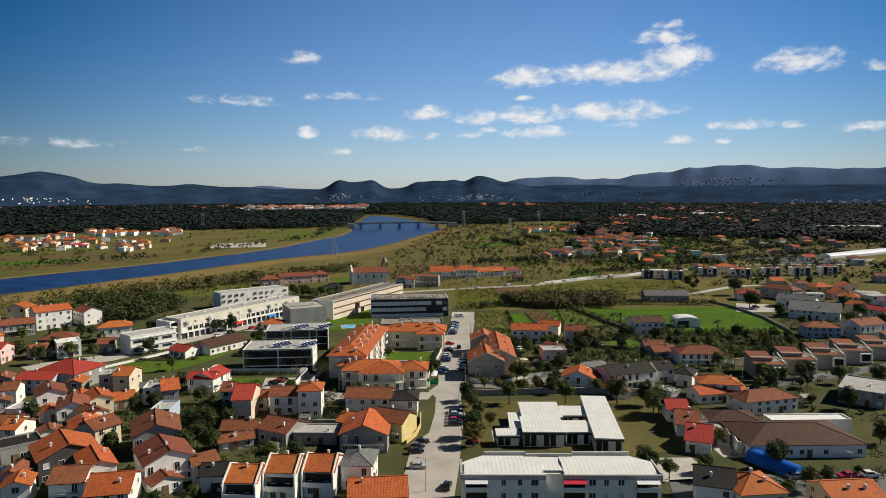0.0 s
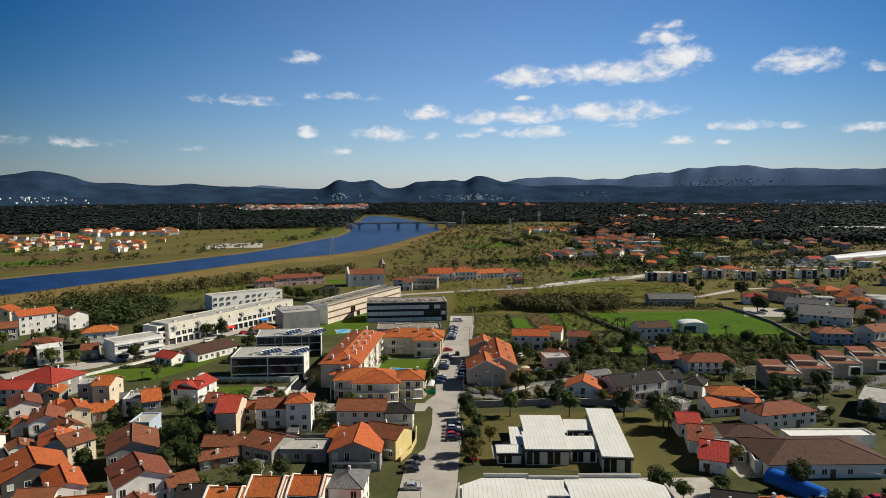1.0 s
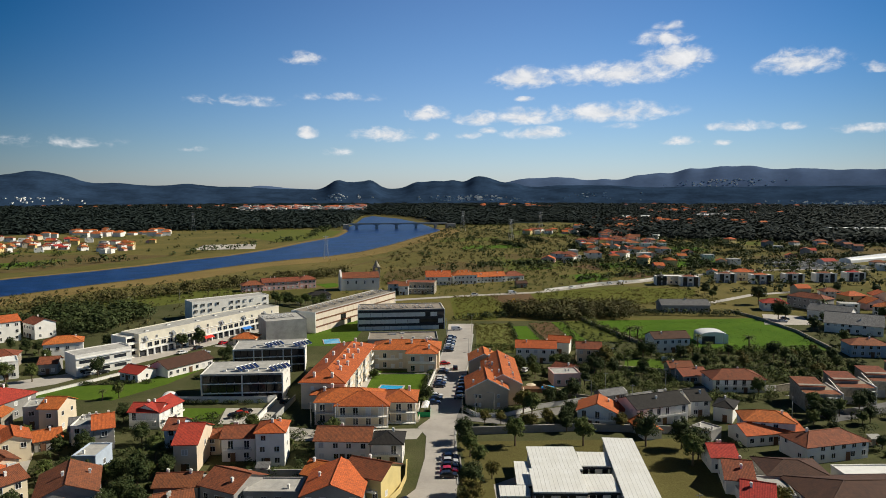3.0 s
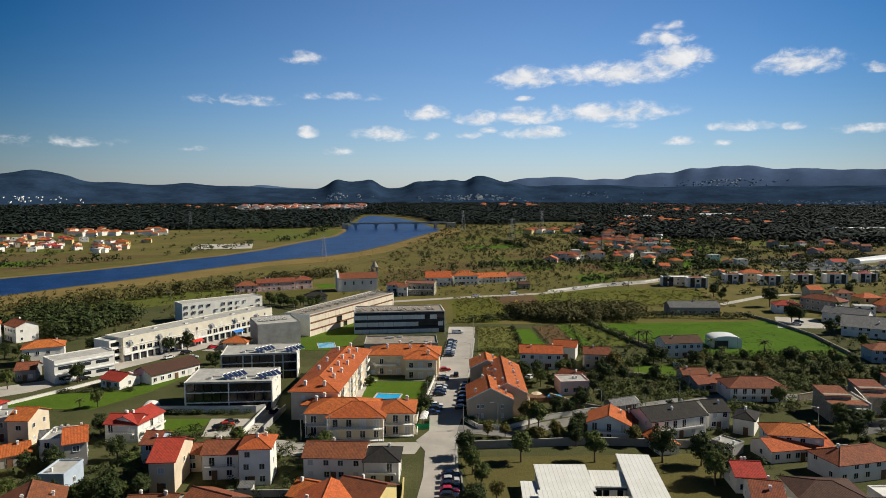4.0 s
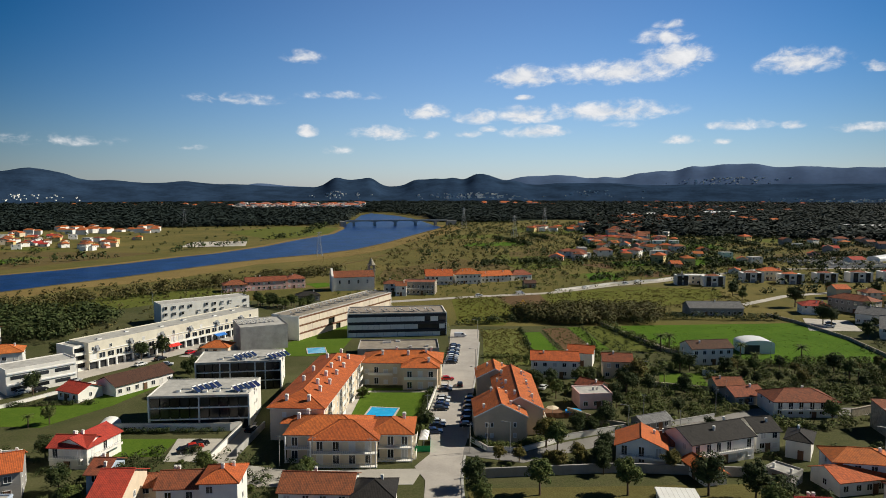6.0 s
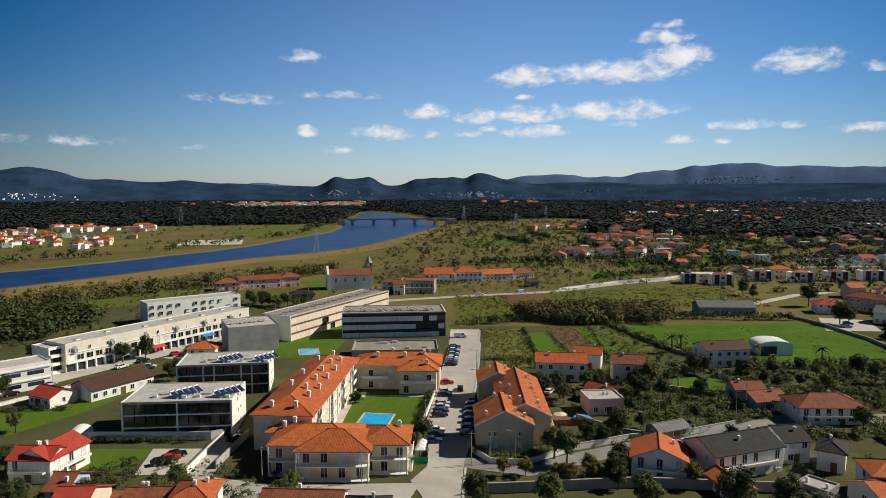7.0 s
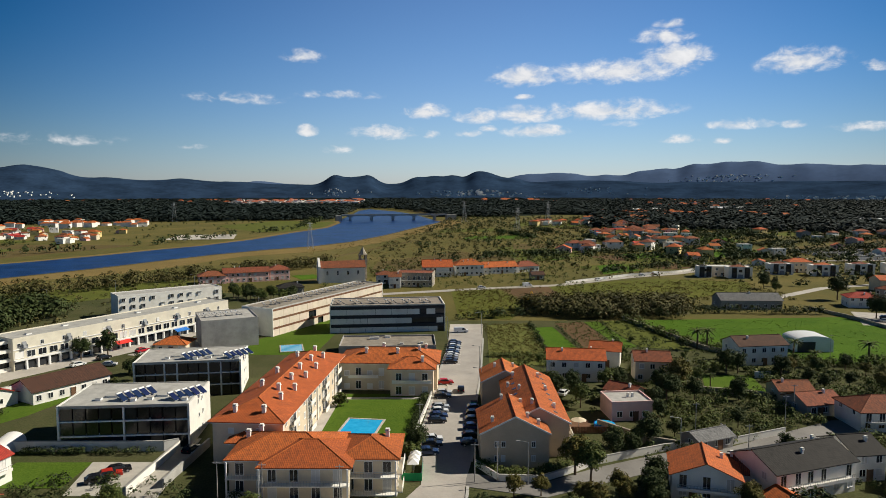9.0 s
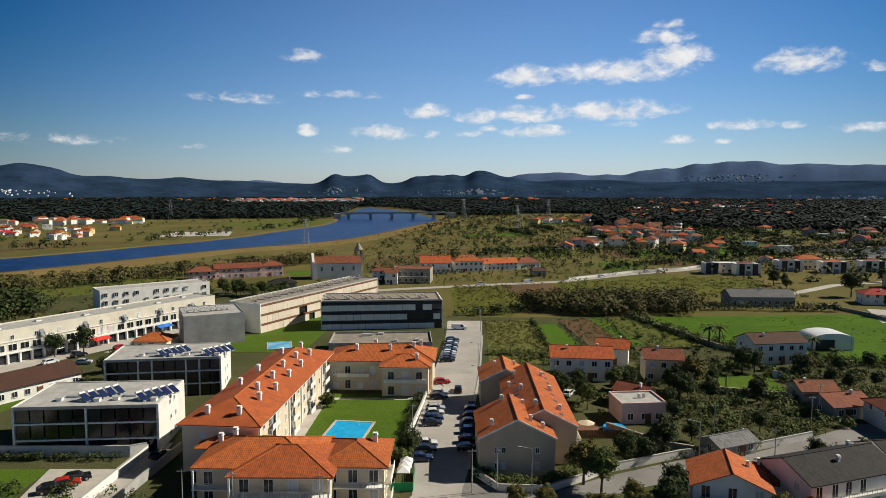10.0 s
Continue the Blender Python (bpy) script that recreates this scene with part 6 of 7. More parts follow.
def make_tree(kind, x, y, size, seed):
    rng = np.random.default_rng(seed)
    word = {"round": "round-crowned green street tree", "dark": "dark dense evergreen tree", "autumn": "yellowing autumn tree", "palm": "green palm with drooping fronds", "bush": "low rounded garden shrub", "tall": "tall slender dark tree"}[kind]
    ob = thing({"palm": "palm_tree", "bush": "shrub"}.get(kind, "tree"), x, y, 0, 0, word + (" on a bare trunk" if kind in ("round", "palm") else " among the gardens"), "shrub" if kind == "bush" else "tree")
    if kind == "palm":
        t = Shape().tube((0, 0, 0), (0.1, 0, 2.2), 0.28, 0.22).tube((0.1, 0, 2.1), (0.1, 0.1, 4.6), 0.22, 0.18)
        part("trunk", t, trunk_bark, ob)
        s = Shape()
        for i in range(22):
            a, up = i * 2.4, 0.9 - (i % 3) * 0.5
            p = Vector((0.1, 0.1, 4.6))
            d = Vector((math.cos(a), math.sin(a), up)).normalized()
            side = Vector((-math.sin(a), math.cos(a), 0))
            for j in range(5):
                q = p + d * 0.55
                w0, w1 = 0.34 * (1 - j / 6), 0.34 * (1 - (j + 1) / 6)
                s.poly(p - side * w0, q - side * w1, q + Vector((0, 0, 0.1)), p + Vector((0, 0, 0.1)))
                s.poly(p + Vector((0, 0, 0.1)), q + Vector((0, 0, 0.1)), q + side * w1, p + side * w0)
                p, d = q, (d + Vector((0, 0, -0.28))).normalized()
        part("crown", s, leaf_green, ob)
        return ob
    rad, base, flat = {"round": (2.3, 3.6, 0.95), "dark": (2.6, 3.2, 1.1), "autumn": (2.4, 3.3, 0.9), "bush": (1.2, 0.75, 0.75), "tall": (1.5, 4.4, 2.4)}[kind]
    t = Shape().tube((0, 0, 0), (0.06, 0.03, base * 0.75), 0.2 if kind != "bush" else 0.1, 0.13 if kind != "bush" else 0.06)
    for i in range(6):
        a = i * 1.05 + 0.3
        t.tube((0.06, 0.03, base * (0.55 + 0.06 * (i % 3))), (math.cos(a) * rad * 0.55, math.sin(a) * rad * 0.55, base + rad * 0.2 * (i % 3)), 0.09, 0.03, 5)
    part("trunk", t, trunk_bark, ob)
    n = {"bush": 20, "tall": 50}.get(kind, 64)
    c = rng.normal(size=(n, 3))
    c /= np.linalg.norm(c, axis=1)[:, None]
    c *= (rng.random((n, 1)) ** 0.4) * rad * 0.78
    c[:, 2] *= flat
    c *= 1 + 0.16 * rng.normal(size=(n, 1))
    c[:, 2] += base + rad * flat * 0.25
    r = rad * (0.28 + 0.18 * rng.random((n, 1))) * np.array([[1, 1, 0.8]])
    me = foliage("crown", c, r, 64, 0.16 * (0.75 if kind == "bush" else 1), {"round": leaf_green, "dark": leaf_dark, "autumn": leaf_yellow, "bush": leaf_green, "tall": leaf_dark}[kind], seed)
    part("crown", me, None, ob)
    return ob


planted = 0


def tree(kind, x, y, size=1.0):
    global planted
    planted += 1
    key = (kind, planted % 2)
    m = pose(x, y, 0, 0, 0, planted * 67) @ Matrix.Scale(size * (0.92 + 0.05 * (planted % 4)), 4)
    if key not in PROTO:
        PROTO[key] = make_tree(kind, x, y, size, 10 + planted)
        PROTO[key].matrix_basis = m
        return PROTO[key]
    ob = copy_thing(PROTO[key], m)
    ob.matrix_basis = m
    return ob


for x, y, k, z in ((21.3, 183, "round", 1.25), (38.7, 182.8, "round", 1.2), (54.6, 182.5, "dark", 1.25), (63, 180.5, "dark", 1.3), (61.9, 170, "round", 1.3), (64.6, 173.4, "dark", 1.2),
                   (8.7, 154.4, "dark", 1.1), (13.9, 163, "autumn", 0.8), (11.1, 168.7, "round", 0.95), (8.6, 148, "autumn", 1.1), (9.5, 176, "round", 0.9), (9, 181, "dark", 0.95),
                   (8.4, 186, "dark", 1.05), (26.5, 208.0, "autumn", 1.2), (28.5, 204.5, "round", 1.1)):
    tree(k, x, y, z)
for x, y, k, z in ((35.4, 216.2, "dark", 0.95), (-104, 290.5, "dark", 1.1), (-99, 296.5, "dark", 1.15), (-118.3, 250, "dark", 1.0), (-99, 224.5, "round", 0.9), (47.5, 128.5, "dark", 1.2), (44, 222, "dark", 1.0),
                   (62.5, 258, "autumn", 1.3), (72, 148, "autumn", 0.9), (80, 133.5, "dark", 1.1), (30, 133, "bush", 1.8), (22, 134, "bush", 1.6), (34, 135.5, "bush", 1.9), (-20.8, 246.5, "bush", 1.9), (-3.2, 216.5, "bush", 1.8), (-1.6, 219, "dark", 0.75),
                   (173, 353, "dark", 1.6), (184, 398, "dark", 1.8)):
    tree(k, x, y, z)
for x, y, k, z in ((127.8, 285.7, "palm", 1.15), (131, 258.6, "palm", 0.9), (140.5, 258.4, "palm", 1.0), (109.4, 281.6, "palm", 0.9), (84, 303, "palm", 1.2), (88, 305, "palm", 1.1), (72, 262, "palm", 0.7), (110, 294, "palm", 1.0),
                   (206, 372, "palm", 1.3), (-103, 222, "palm", 0.6), (-35, 277, "palm", 0.8)):
    tree(k, x, y, z)
rng = random.Random(77)
keep_off(37.5, 231.5, 6), keep_off(32, 233, 6), keep_off(31, 224, 3)


def grove(n, x0, x1, y0, y1, kinds, low=0.7, high=1.2, gap=0.8):
    """Trees set at random over a stretch, clear of houses, walls and roads."""
    made = 0
    for _ in range(n * 6):
        if made == n:
            return
        x, y = rng.uniform(x0, x1), rng.uniform(y0, y1)
        if is_free(x, y, gap):
            tree(rng.choice(kinds), x, y, rng.uniform(low, high))
            keep_off(x, y, 1.6)
            made += 1


fill, kinds = random.Random(8), ("gy", "gx", "gy")
for i in range(110):
    x, y = fill.uniform(-150, -84), fill.uniform(104, 205)
    if is_free(x, y, 2.6) and y > 100 + (x + 128) * 0.1 and fill.random() < 0.8:
        args = (fill.choice((28, 34, 8, 20)), fill.uniform(4.5, 6.5), fill.uniform(5, 7), fill.choice((3.0, 4.8, 5.4)), kinds[i % 3], fill.choice(("white", "grey", "cement", "stone")), fill.choice(("orange", "old", "old", "old")), 1)
        if x < -75 or y < 194:
            house(x, y, *args)
grove(60, 58, 150, 222, 282, ("dark", "round", "bush", "bush", "dark", "autumn"), 0.6, 1.1)
grove(26, 24, 60, 216, 262, ("dark", "bush", "bush", "round"), 0.6, 1.0)
grove(26, -84, -58, 140, 186, ("dark", "dark", "bush", "round"), 0.7, 1.1, 0.2)
grove(46, -125, -22, 104, 205, ("dark", "bush", "bush", "round", "bush"), 0.6, 0.95)
grove(34, 45, 130, 104, 205, ("dark", "bush", "bush", "round"), 0.6, 1.0)
grove(30, 160, 300, 270, 450, ("dark", "round", "dark", "bush"), 0.8, 1.3)
grove(26, -185, -128, 232, 300, ("dark", "round", "bush"), 0.8, 1.3)
grove(16, -98, -64, 388, 408, ("dark", "dark", "round"), 0.8, 1.1)
grove(12, 20, 60, 286, 300, ("bush",), 0.8, 1.3)
grove(8, 62, 84, 290, 345, ("bush",), 0.6, 1.0)
grove(16, -85, -66, 246, 290, ("bush", "dark"), 0.6, 0.9)
grove(16, 12, 33, 194, 200, ("bush", "bush", "autumn"), 0.6, 0.9)
grove(34, 98, 160, 140, 226, ("dark", "round", "bush", "dark"), 0.8, 1.2)
grove(12, 36, 70, 190, 215, ("bush", "dark", "autumn"), 0.6, 1.0)


def thicket(name, label, n, place, low, high, mat, quads=26, leaf=0.3, seed=5, category="scrub", wide=(0.5, 0.9), lift=0.3):
    """Scrub or wood that nobody could count: loose leaf clumps in one object."""
    r = np.random.default_rng(seed)
    c, e = [], []
    while len(c) < n:
        x, y = place(r)
        if x is None:
            continue
        h = r.uniform(low, high)
        w = h * r.uniform(*wide)
        c.append((x, y, h * 0.45))
        e.append((w, w, h * 0.58))
    e = np.array(e)
    size = leaf * e[:, 2]
    return tagged(part(name, foliage(name, c, e, quads, size, mat, seed, 0.55, lift), None), label, category, kind="stuff")


def over(x0, x1, y0, y1, free=True, keep=None):
    def place(r):
        x, y = r.uniform(x0, x1), r.uniform(y0, y1)
        if (free and not is_free(x, y, 0.6)) or (keep and not keep(x, y)):
            return None, None
        return x, y
    return place


def along(width, *line):
    seg = list(zip(line, line[1:]))
    lens = np.array([math.dist(a, b) for a, b in seg])

    def place(r):
        i = r.choice(len(seg), p=lens / lens.sum())
        t, (a, b) = r.random(), seg[i]
        return a[0] + (b[0] - a[0]) * t + r.uniform(-width, width), a[1] + (b[1] - a[1]) * t + r.uniform(-width, width)
    return place


thicket("thicket", "dark brown-green thicket between the vineyards", 420, over(34, 112, 350, 392, False, lambda x, y: ((x - 72) / 37) ** 2 + ((y - 370) / 19) ** 2 + 0.6 * noise.noise(Vector((x / 9, y / 9, 0))) < 0.9), 2.0, 7.5, leaf_scrub, 90, 0.13, 11, "thicket")
thicket("thicket", "dense dark trees below the river meadow", 240, over(-205, -148, 316, 372), 4, 9, leaf_dark, 90, 0.13, 12, "thicket")
thicket("shrubs", "overgrown garden shrubs among the houses", 900, over(56, 152, 218, 284), 0.8, 2.6, leaf_green, 60, 0.18, 13, "shrubs")
thicket("shrubs", "dark garden shrubs between the tiled houses", 640, over(-130, -20, 100, 206), 0.6, 2.2, leaf_dark, 60, 0.18, 14, "shrubs")
thicket("shrubs", "garden shrubs of the eastern houses", 1100, over(66, 240, 100, 330), 0.7, 2.4, leaf_dark, 56, 0.18, 15, "shrubs")
thicket("shrubs", "low shrubs in the yards behind the terrace", 260, over(24, 62, 214, 300), 0.6, 2.0, leaf_green, 40, 0.25, 16, "shrubs")
thicket("hedge", "clipped green hedge on the villa corner", 60, along(0.7, (10, 211.5), (13.2, 207.5), (19, 207), (26, 210.5)), 1.6, 2.1, leaf_green, 46, 0.16, 17, "hedge")
thicket("hedge", "dark hedge along the pool lawn", 46, along(0.35, (-3.4, 226), (-2.0, 244), (-1.0, 253)), 1.5, 2.0, leaf_dark, 46, 0.16, 18, "hedge")
thicket("hedge", "dark clipped hedge of the school lawn", 60, along(0.3, (-119, 238.5), (-100, 241), (-95, 241)), 1.2, 1.6, leaf_dark, 40, 0.18, 19, "hedge")
thicket("hedge", "row of dark planting below the white wall", 60, along(0.4, (-78, 218), (-52, 218)), 1.0, 1.7, leaf_dark, 40, 0.18, 20, "hedge")
thicket("shrubs", "tangled shrubs along the pasture wall", 150, along(2.2, (74, 350), (80, 325), (88, 300), (110, 284), (150, 284)), 1.0, 3.2, leaf_green, 50, 0.18, 47, "shrubs")
thicket("hedge", "low hedges between the vegetable plots", 90, along(0.5, (45, 340), (48, 294), (60, 300), (64, 348)), 0.6, 1.6, leaf_dark, 30, 0.2, 48, "hedge")
thicket("hedge", "shrubby hedge beside the building plot", 60, along(0.7, (36, 345), (35.5, 288)), 0.8, 2.2, leaf_dark, 36, 0.2, 50, "hedge")
thicket("grass_tufts", "rough grass tufts on the building plot", 700, over(18.5, 35, 287, 343, False), 0.3, 0.8, leaf_yellow, 16, 0.4, 51, "grass", (0.8, 1.4))
thicket("crop_rows", "leafy vegetables in the garden plots", 420, over(45, 72, 296, 346, False), 0.3, 0.8, leaf_green, 16, 0.4, 52, "vegetables", (0.7, 1.2))
thicket("grass_tufts", "tall grass clumps in the bright pasture", 700, over(84, 168, 296, 350, False), 0.15, 0.4, leaves("pasture_grass", (0.07, 0.14, 0.014), (0.12, 0.19, 0.02), 0.3), 14, 0.5, 53, "grass", (1.5, 3.0))
thicket("vines", "leafy vine rows below the far road", 900, over(62, 168, 396, 466, False, lambda x, y: y < 440 + (x - 60) * 0.3 and y > 392), 0.4, 1.1, leaf_yellow, 12, 0.5, 54, "vines", (0.8, 1.6))
thicket("vines", "leafy vine rows beside the striped block", 420, over(10, 38, 356, 432, False), 0.4, 1.1, leaf_yellow, 12, 0.5, 55, "vines", (0.8, 1.6))
thicket("hedge", "garden hedge across the building plot", 60, along(1.4, (18, 293), (34, 293)), 1.0, 1.8, leaf_green, 36, 0.2, 21, "hedge")
thicket("hedge", "dark hedgerow below the vineyard", 130, along(2.0, (10, 352), (40, 362), (70, 362), (110, 366), (160, 362)), 1.5, 4.0, leaf_dark, 36, 0.22, 22, "hedge")
thicket("hedge", "hedges between the far meadows", 260, along(2.2, (100, 500), (200, 565), (270, 615), (340, 630), (470, 690)), 1.5, 4.5, leaf_dark, 24, 0.3, 23, "hedge")
thicket("hedge", "hedges round the green meadows", 220, along(2.2, (136, 575), (205, 640), (262, 680), (300, 700), (540, 815)), 2, 5, leaf_dark, 24, 0.3, 24, "hedge")
thicket("river_trees", "trees along the near river bank", 200, along(8, (-235, 375), (-185, 420), (-130, 480), (-95, 520), (-70, 540)), 2.5, 8, leaf_scrub, 70, 0.15, 25, "riverside trees")
thicket("river_trees", "dark trees on the far river bank", 120, along(10, (-420, 480), (-340, 585), (-285, 660), (-245, 720), (-205, 850), (-180, 930), (-190, 1190)), 3, 8, leaf_dark, 26, 0.28, 26, "riverside trees")
not_river = lambda x, y: x > -52 + max(0, y - 740) * 0.155
thicket("scrub", "ochre and green scrub of the river meadow", 2600, over(-60, 330, 470, 1250, True, not_river), 0.8, 3.4, leaf_scrub, 22, 0.34, 27)
thicket("scrub", "dark bushes across the river meadow", 750, over(-20, 330, 560, 1300, True, not_river), 1.5, 5.5, leaf_dark, 26, 0.32, 28)
thicket("shrubs", "green garden shrubs round the estate and the church", 330, over(-60, 78, 432, 545, True), 0.8, 2.8, leaf_green, 36, 0.22, 70, "shrubs")
thicket("shrubs", "green shrubs between the allotments of the valley", 700, over(60, 230, 500, 760, True), 0.8, 2.8, leaf_green, 26, 0.28, 71, "shrubs")
thicket("grass_tufts", "dry ochre tussocks of the river meadow", 1500, over(-110, 70, 520, 1050, True, lambda x, y: x > -118 + max(0, y - 700) * 0.28 + max(0, 690 - y) * -0.5 + 30), 0.4, 1.1, leaves("dry_tussocks", (0.16, 0.12, 0.045), (0.25, 0.19, 0.075), 0.3), 12, 0.5, 72, "grass", (1.2, 2.4))
thicket("scrub", "low marsh scrub beside the near shore", 900, over(-300, -100, 330, 560, True, lambda x, y: y < 400 + (x + 300) * 0.95), 0.5, 2.2, leaf_scrub, 18, 0.4, 29)
thicket("scrub", "bushes between the fields of the far bank", 240, over(-760, -250, 560, 1150, True, lambda x, y: x < -300 - (700 - y) * 0.4), 1.0, 4, leaf_dark, 16, 0.42, 30)
thicket("scrub", "bushes and trees between the eastern fields", 2000, over(160, 720, 440, 900, True), 1.2, 5.5, leaf_dark, 18, 0.38, 31)


# ---- small fields of the valley ----
plots = random.Random(31)
for i in range(64):
    x, y = plots.uniform(70, 620), plots.uniform(520, 1120)
    w, d, turn = plots.uniform(18, 60), plots.uniform(16, 40), radians(plots.choice((18, 24, 30, -12)))
    if i >= 50:
        x, y = plots.uniform(-620, -330), plots.uniform(600, 760)
    if not is_free(x, y, 6):
        continue
    u, v = Vector((math.cos(turn), math.sin(turn))) * w / 2, Vector((-math.sin(turn), math.cos(turn))) * d / 2
    corners = [tuple(Vector((x, y)) + a * u + b * v) for a, b in ((-1, -1), (1, -1), (1, 1), (-1, 1))]
    look_of, word = plots.choice(((bright_grass, "bright green"), (dull_grass, "dull green"), (stubble, "pale stubble"), (brown_grass, "dry olive"), (vines, "striped vineyard"), (red_soil, "turned brown"), (dull_grass, "dull green")))
    patch("field", look_of, 0.03 + 0.0012 * i, f"small {word} field of the river valley", "field", *corners)
    thicket("hedge", "dark hedge along a valley field", 26, along(0.8, corners[0], corners[1], corners[2]), 1.0, 3.2, leaf_dark, 22, 0.3, 200 + i, "hedge")

# ---- far houses ----
FAR = []


def far_house(x, y, yaw, size, seed):
    r = random.Random(seed)
    if len(FAR) < 9:
        w, d, h = r.uniform(8, 13), r.uniform(7, 9), (3.2, 5.8, 6.0)[len(FAR) % 3]
        wall, tile = ("white", "white", "cream", "white", "white", "grey", "pink", "white", "yellow")[len(FAR)], ("orange", "old", "orange", "red", "old", "old", "orange", "cement", "orange")[len(FAR)]
        kind = ("gx", "hip", "gy", "gx", "hip", "gx", "gy", "flat", "hip")[len(FAR)]
        ob = house(x, y, yaw, w, d, h, kind, wall, tile, 1, True, f"distant {WALLWORDS[wall]} village house with a {WORDS[tile]} roof")
        ob.name, ob["group"] = "village_house", "village houses"
        for c in list(ob.children):
            if c.name.split(".")[0] not in ("wall", "roof"):
                for k in (*c.children_recursive, c):
                    bpy.data.objects.remove(k)
        for i in (0, 2):
            part("window", shared(("far_window",), lambda: Shape().box(-0.6, 0.6, -0.06, 0.02, 0, 1.4), glass), None, ob, "", pose((i - 1) * w * 0.3, -d / 2, 1.0 if h < 4 or i == 1 else 3.9))
        FAR.append(ob)
        return ob
    ob = copy_thing(r.choice(FAR), pose(x, y, 0, 0, 0, yaw) @ Matrix.Scale(size, 4))
    ob.matrix_basis = pose(x, y, 0, 0, 0, yaw) @ Matrix.Scale(size, 4)
    return ob


def village(n, x0, x1, y0, y1, size=1.0, keep=None, seed=0, gap=5):
    r, made = random.Random(seed), 0
    for i in range(n * 12):
        if made == n:
            return
        x, y = r.uniform(x0, x1), r.uniform(y0, y1)
        if is_free(x, y, gap) and (keep is None or keep(x, y)):
            far_house(x, y, r.choice((0, 10, -15, 25, 90, 60)), size * r.uniform(0.85, 1.2), i + seed)
            keep_off(x, y, 6)
            made += 1


village(110, -620, -335, 690, 960, 0.78, lambda x, y: x < -300 - (y - 690) * 0.12 and y > 705 + (-300 - x) * 0.12 and y < 860 + (-335 - x) * 0.4, 1, -1)
village(16, 132, 220, 1015, 1070, 1.0, None, 13, 1)
village(46, 100, 300, 620, 1030, 1.0, lambda x, y: abs(x - (120 + (y - 640) * 0.40)) < 26, 2, 0)
village(24, 160, 300, 640, 1000, 1.0, lambda x, y: abs(x - (185 + (y - 640) * 0.36)) < 26, 14, 1)
village(34, 180, 480, 520, 830, 1.0, lambda x, y: abs(x - 300) > 40, 4, 14)
village(18, 205, 300, 300, 440, 1.0, None, 10, 3)
village(10, -230, -190, 235, 330, 1.0, None, 11, 4)


def hamlet(label, n, x0, x1, y0, y1, size, seed, gap=4):
    """Houses of a far settlement, too small to tell apart: walls in one mesh, tiled roofs in another."""
    r, walls, roofs, made = random.Random(seed), Shape(), Shape(), 0
    for _ in range(n * 12):
        if made == n:
            break
        x, y = r.uniform(x0, x1), r.uniform(y0, y1)
        if not is_free(x, y, gap):
            continue
        keep_off(x, y, 6)
        made += 1
        w, d, h = r.uniform(4, 7) * size, r.uniform(3.5, 5) * size, r.choice((3.5, 5.5, 6)) * size
        c, q = math.cos(r.uniform(-0.5, 0.5)), r.uniform(-0.45, 0.45)
        spin = lambda u, v, z: (x + u * math.cos(q) - v * math.sin(q), y + u * math.sin(q) + v * math.cos(q), z)
        walls.prism([spin(u, v, 0)[:2] for u, v in ((-w, -d), (w, -d), (w, d), (-w, d))], 0, h)
        e = [spin(u, v, h) for u, v in ((-w - 0.4, -d - 0.4), (w + 0.4, -d - 0.4), (w + 0.4, d + 0.4), (-w - 0.4, d + 0.4))]
        m, k = spin(-w * 0.55 * c, 0, h + d * 0.42), spin(w * 0.55 * c, 0, h + d * 0.42)
        for f in ((e[0], e[1], k, m), (e[1], e[2], k), (e[2], e[3], m, k), (e[3], e[0], m)):
            roofs.poly(*f)
    tagged(part("hamlet", walls, WALLS["white"]), f"white house walls of {label}", "village", kind="stuff")
    tagged(part("hamlet_roofs", roofs, TILES["orange"]), f"orange tiled roofs of {label}", "roofs", kind="stuff")


hamlet("the wood's edge settlement", 34, -560, -390, 960, 1090, 1.0, 12, 1)
hamlet("the valley village", 34, 230, 345, 1085, 1230, 1.05, 15, 0)
hamlet("the upper valley village", 44, 330, 500, 1270, 1480, 1.1, 16, 0)
hamlet("the eastern valley village", 30, 400, 600, 1180, 1480, 1.2, 3, 3)
hamlet("the far northern town", 30, -900, -300, 2250, 2650, 1.6, 5, 6)
hamlet("a village among the woods", 30, 560, 900, 1650, 2400, 1.4, 6, 6)
hamlet("a far hamlet below the hill", 20, 150, 420, 2500, 2900, 1.8, 7, 6)
hamlet("a far western hamlet", 12, -1600, -900, 2300, 2800, 1.5, 8, 6)
hamlet("a far eastern hamlet", 14, 700, 1700, 2300, 2900, 1.6, 9, 8)
for x, y, w, d, yaw in ((620, 1010, 90, 30, -10), (430, 1500, 60, 30, 5), (640, 1600, 80, 40, -5)):
    ob = thing("warehouse", x, y, 0, yaw, "long pale flat-roofed warehouse among the woods", "warehouse", "warehouses")
    part("wall", Shape().box(-w / 2, w / 2, -d / 2, d / 2, 0, 8), WALLS["white"], ob)
    part("roof", Shape().solid([(-w / 2 - 0.5, -d / 2 - 0.5, 8), (w / 2 + 0.5, -d / 2 - 0.5, 8), (w / 2 + 0.5, d / 2 + 0.5, 8), (-w / 2 - 0.5, d / 2 + 0.5, 8), (-w / 2 - 0.5, 0, 10.5), (w / 2 + 0.5, 0, 10.5)], [(0, 1, 5, 4), (2, 3, 4, 5)], 0.3), tin, ob)
    for i in range(6):
        part("door", Shape().box(-w / 2 + (i + 0.2) * w / 6, -w / 2 + (i + 0.8) * w / 6, -d / 2 - 0.1, -d / 2 + 0.1, 0, 4.5), grey_paint, ob)

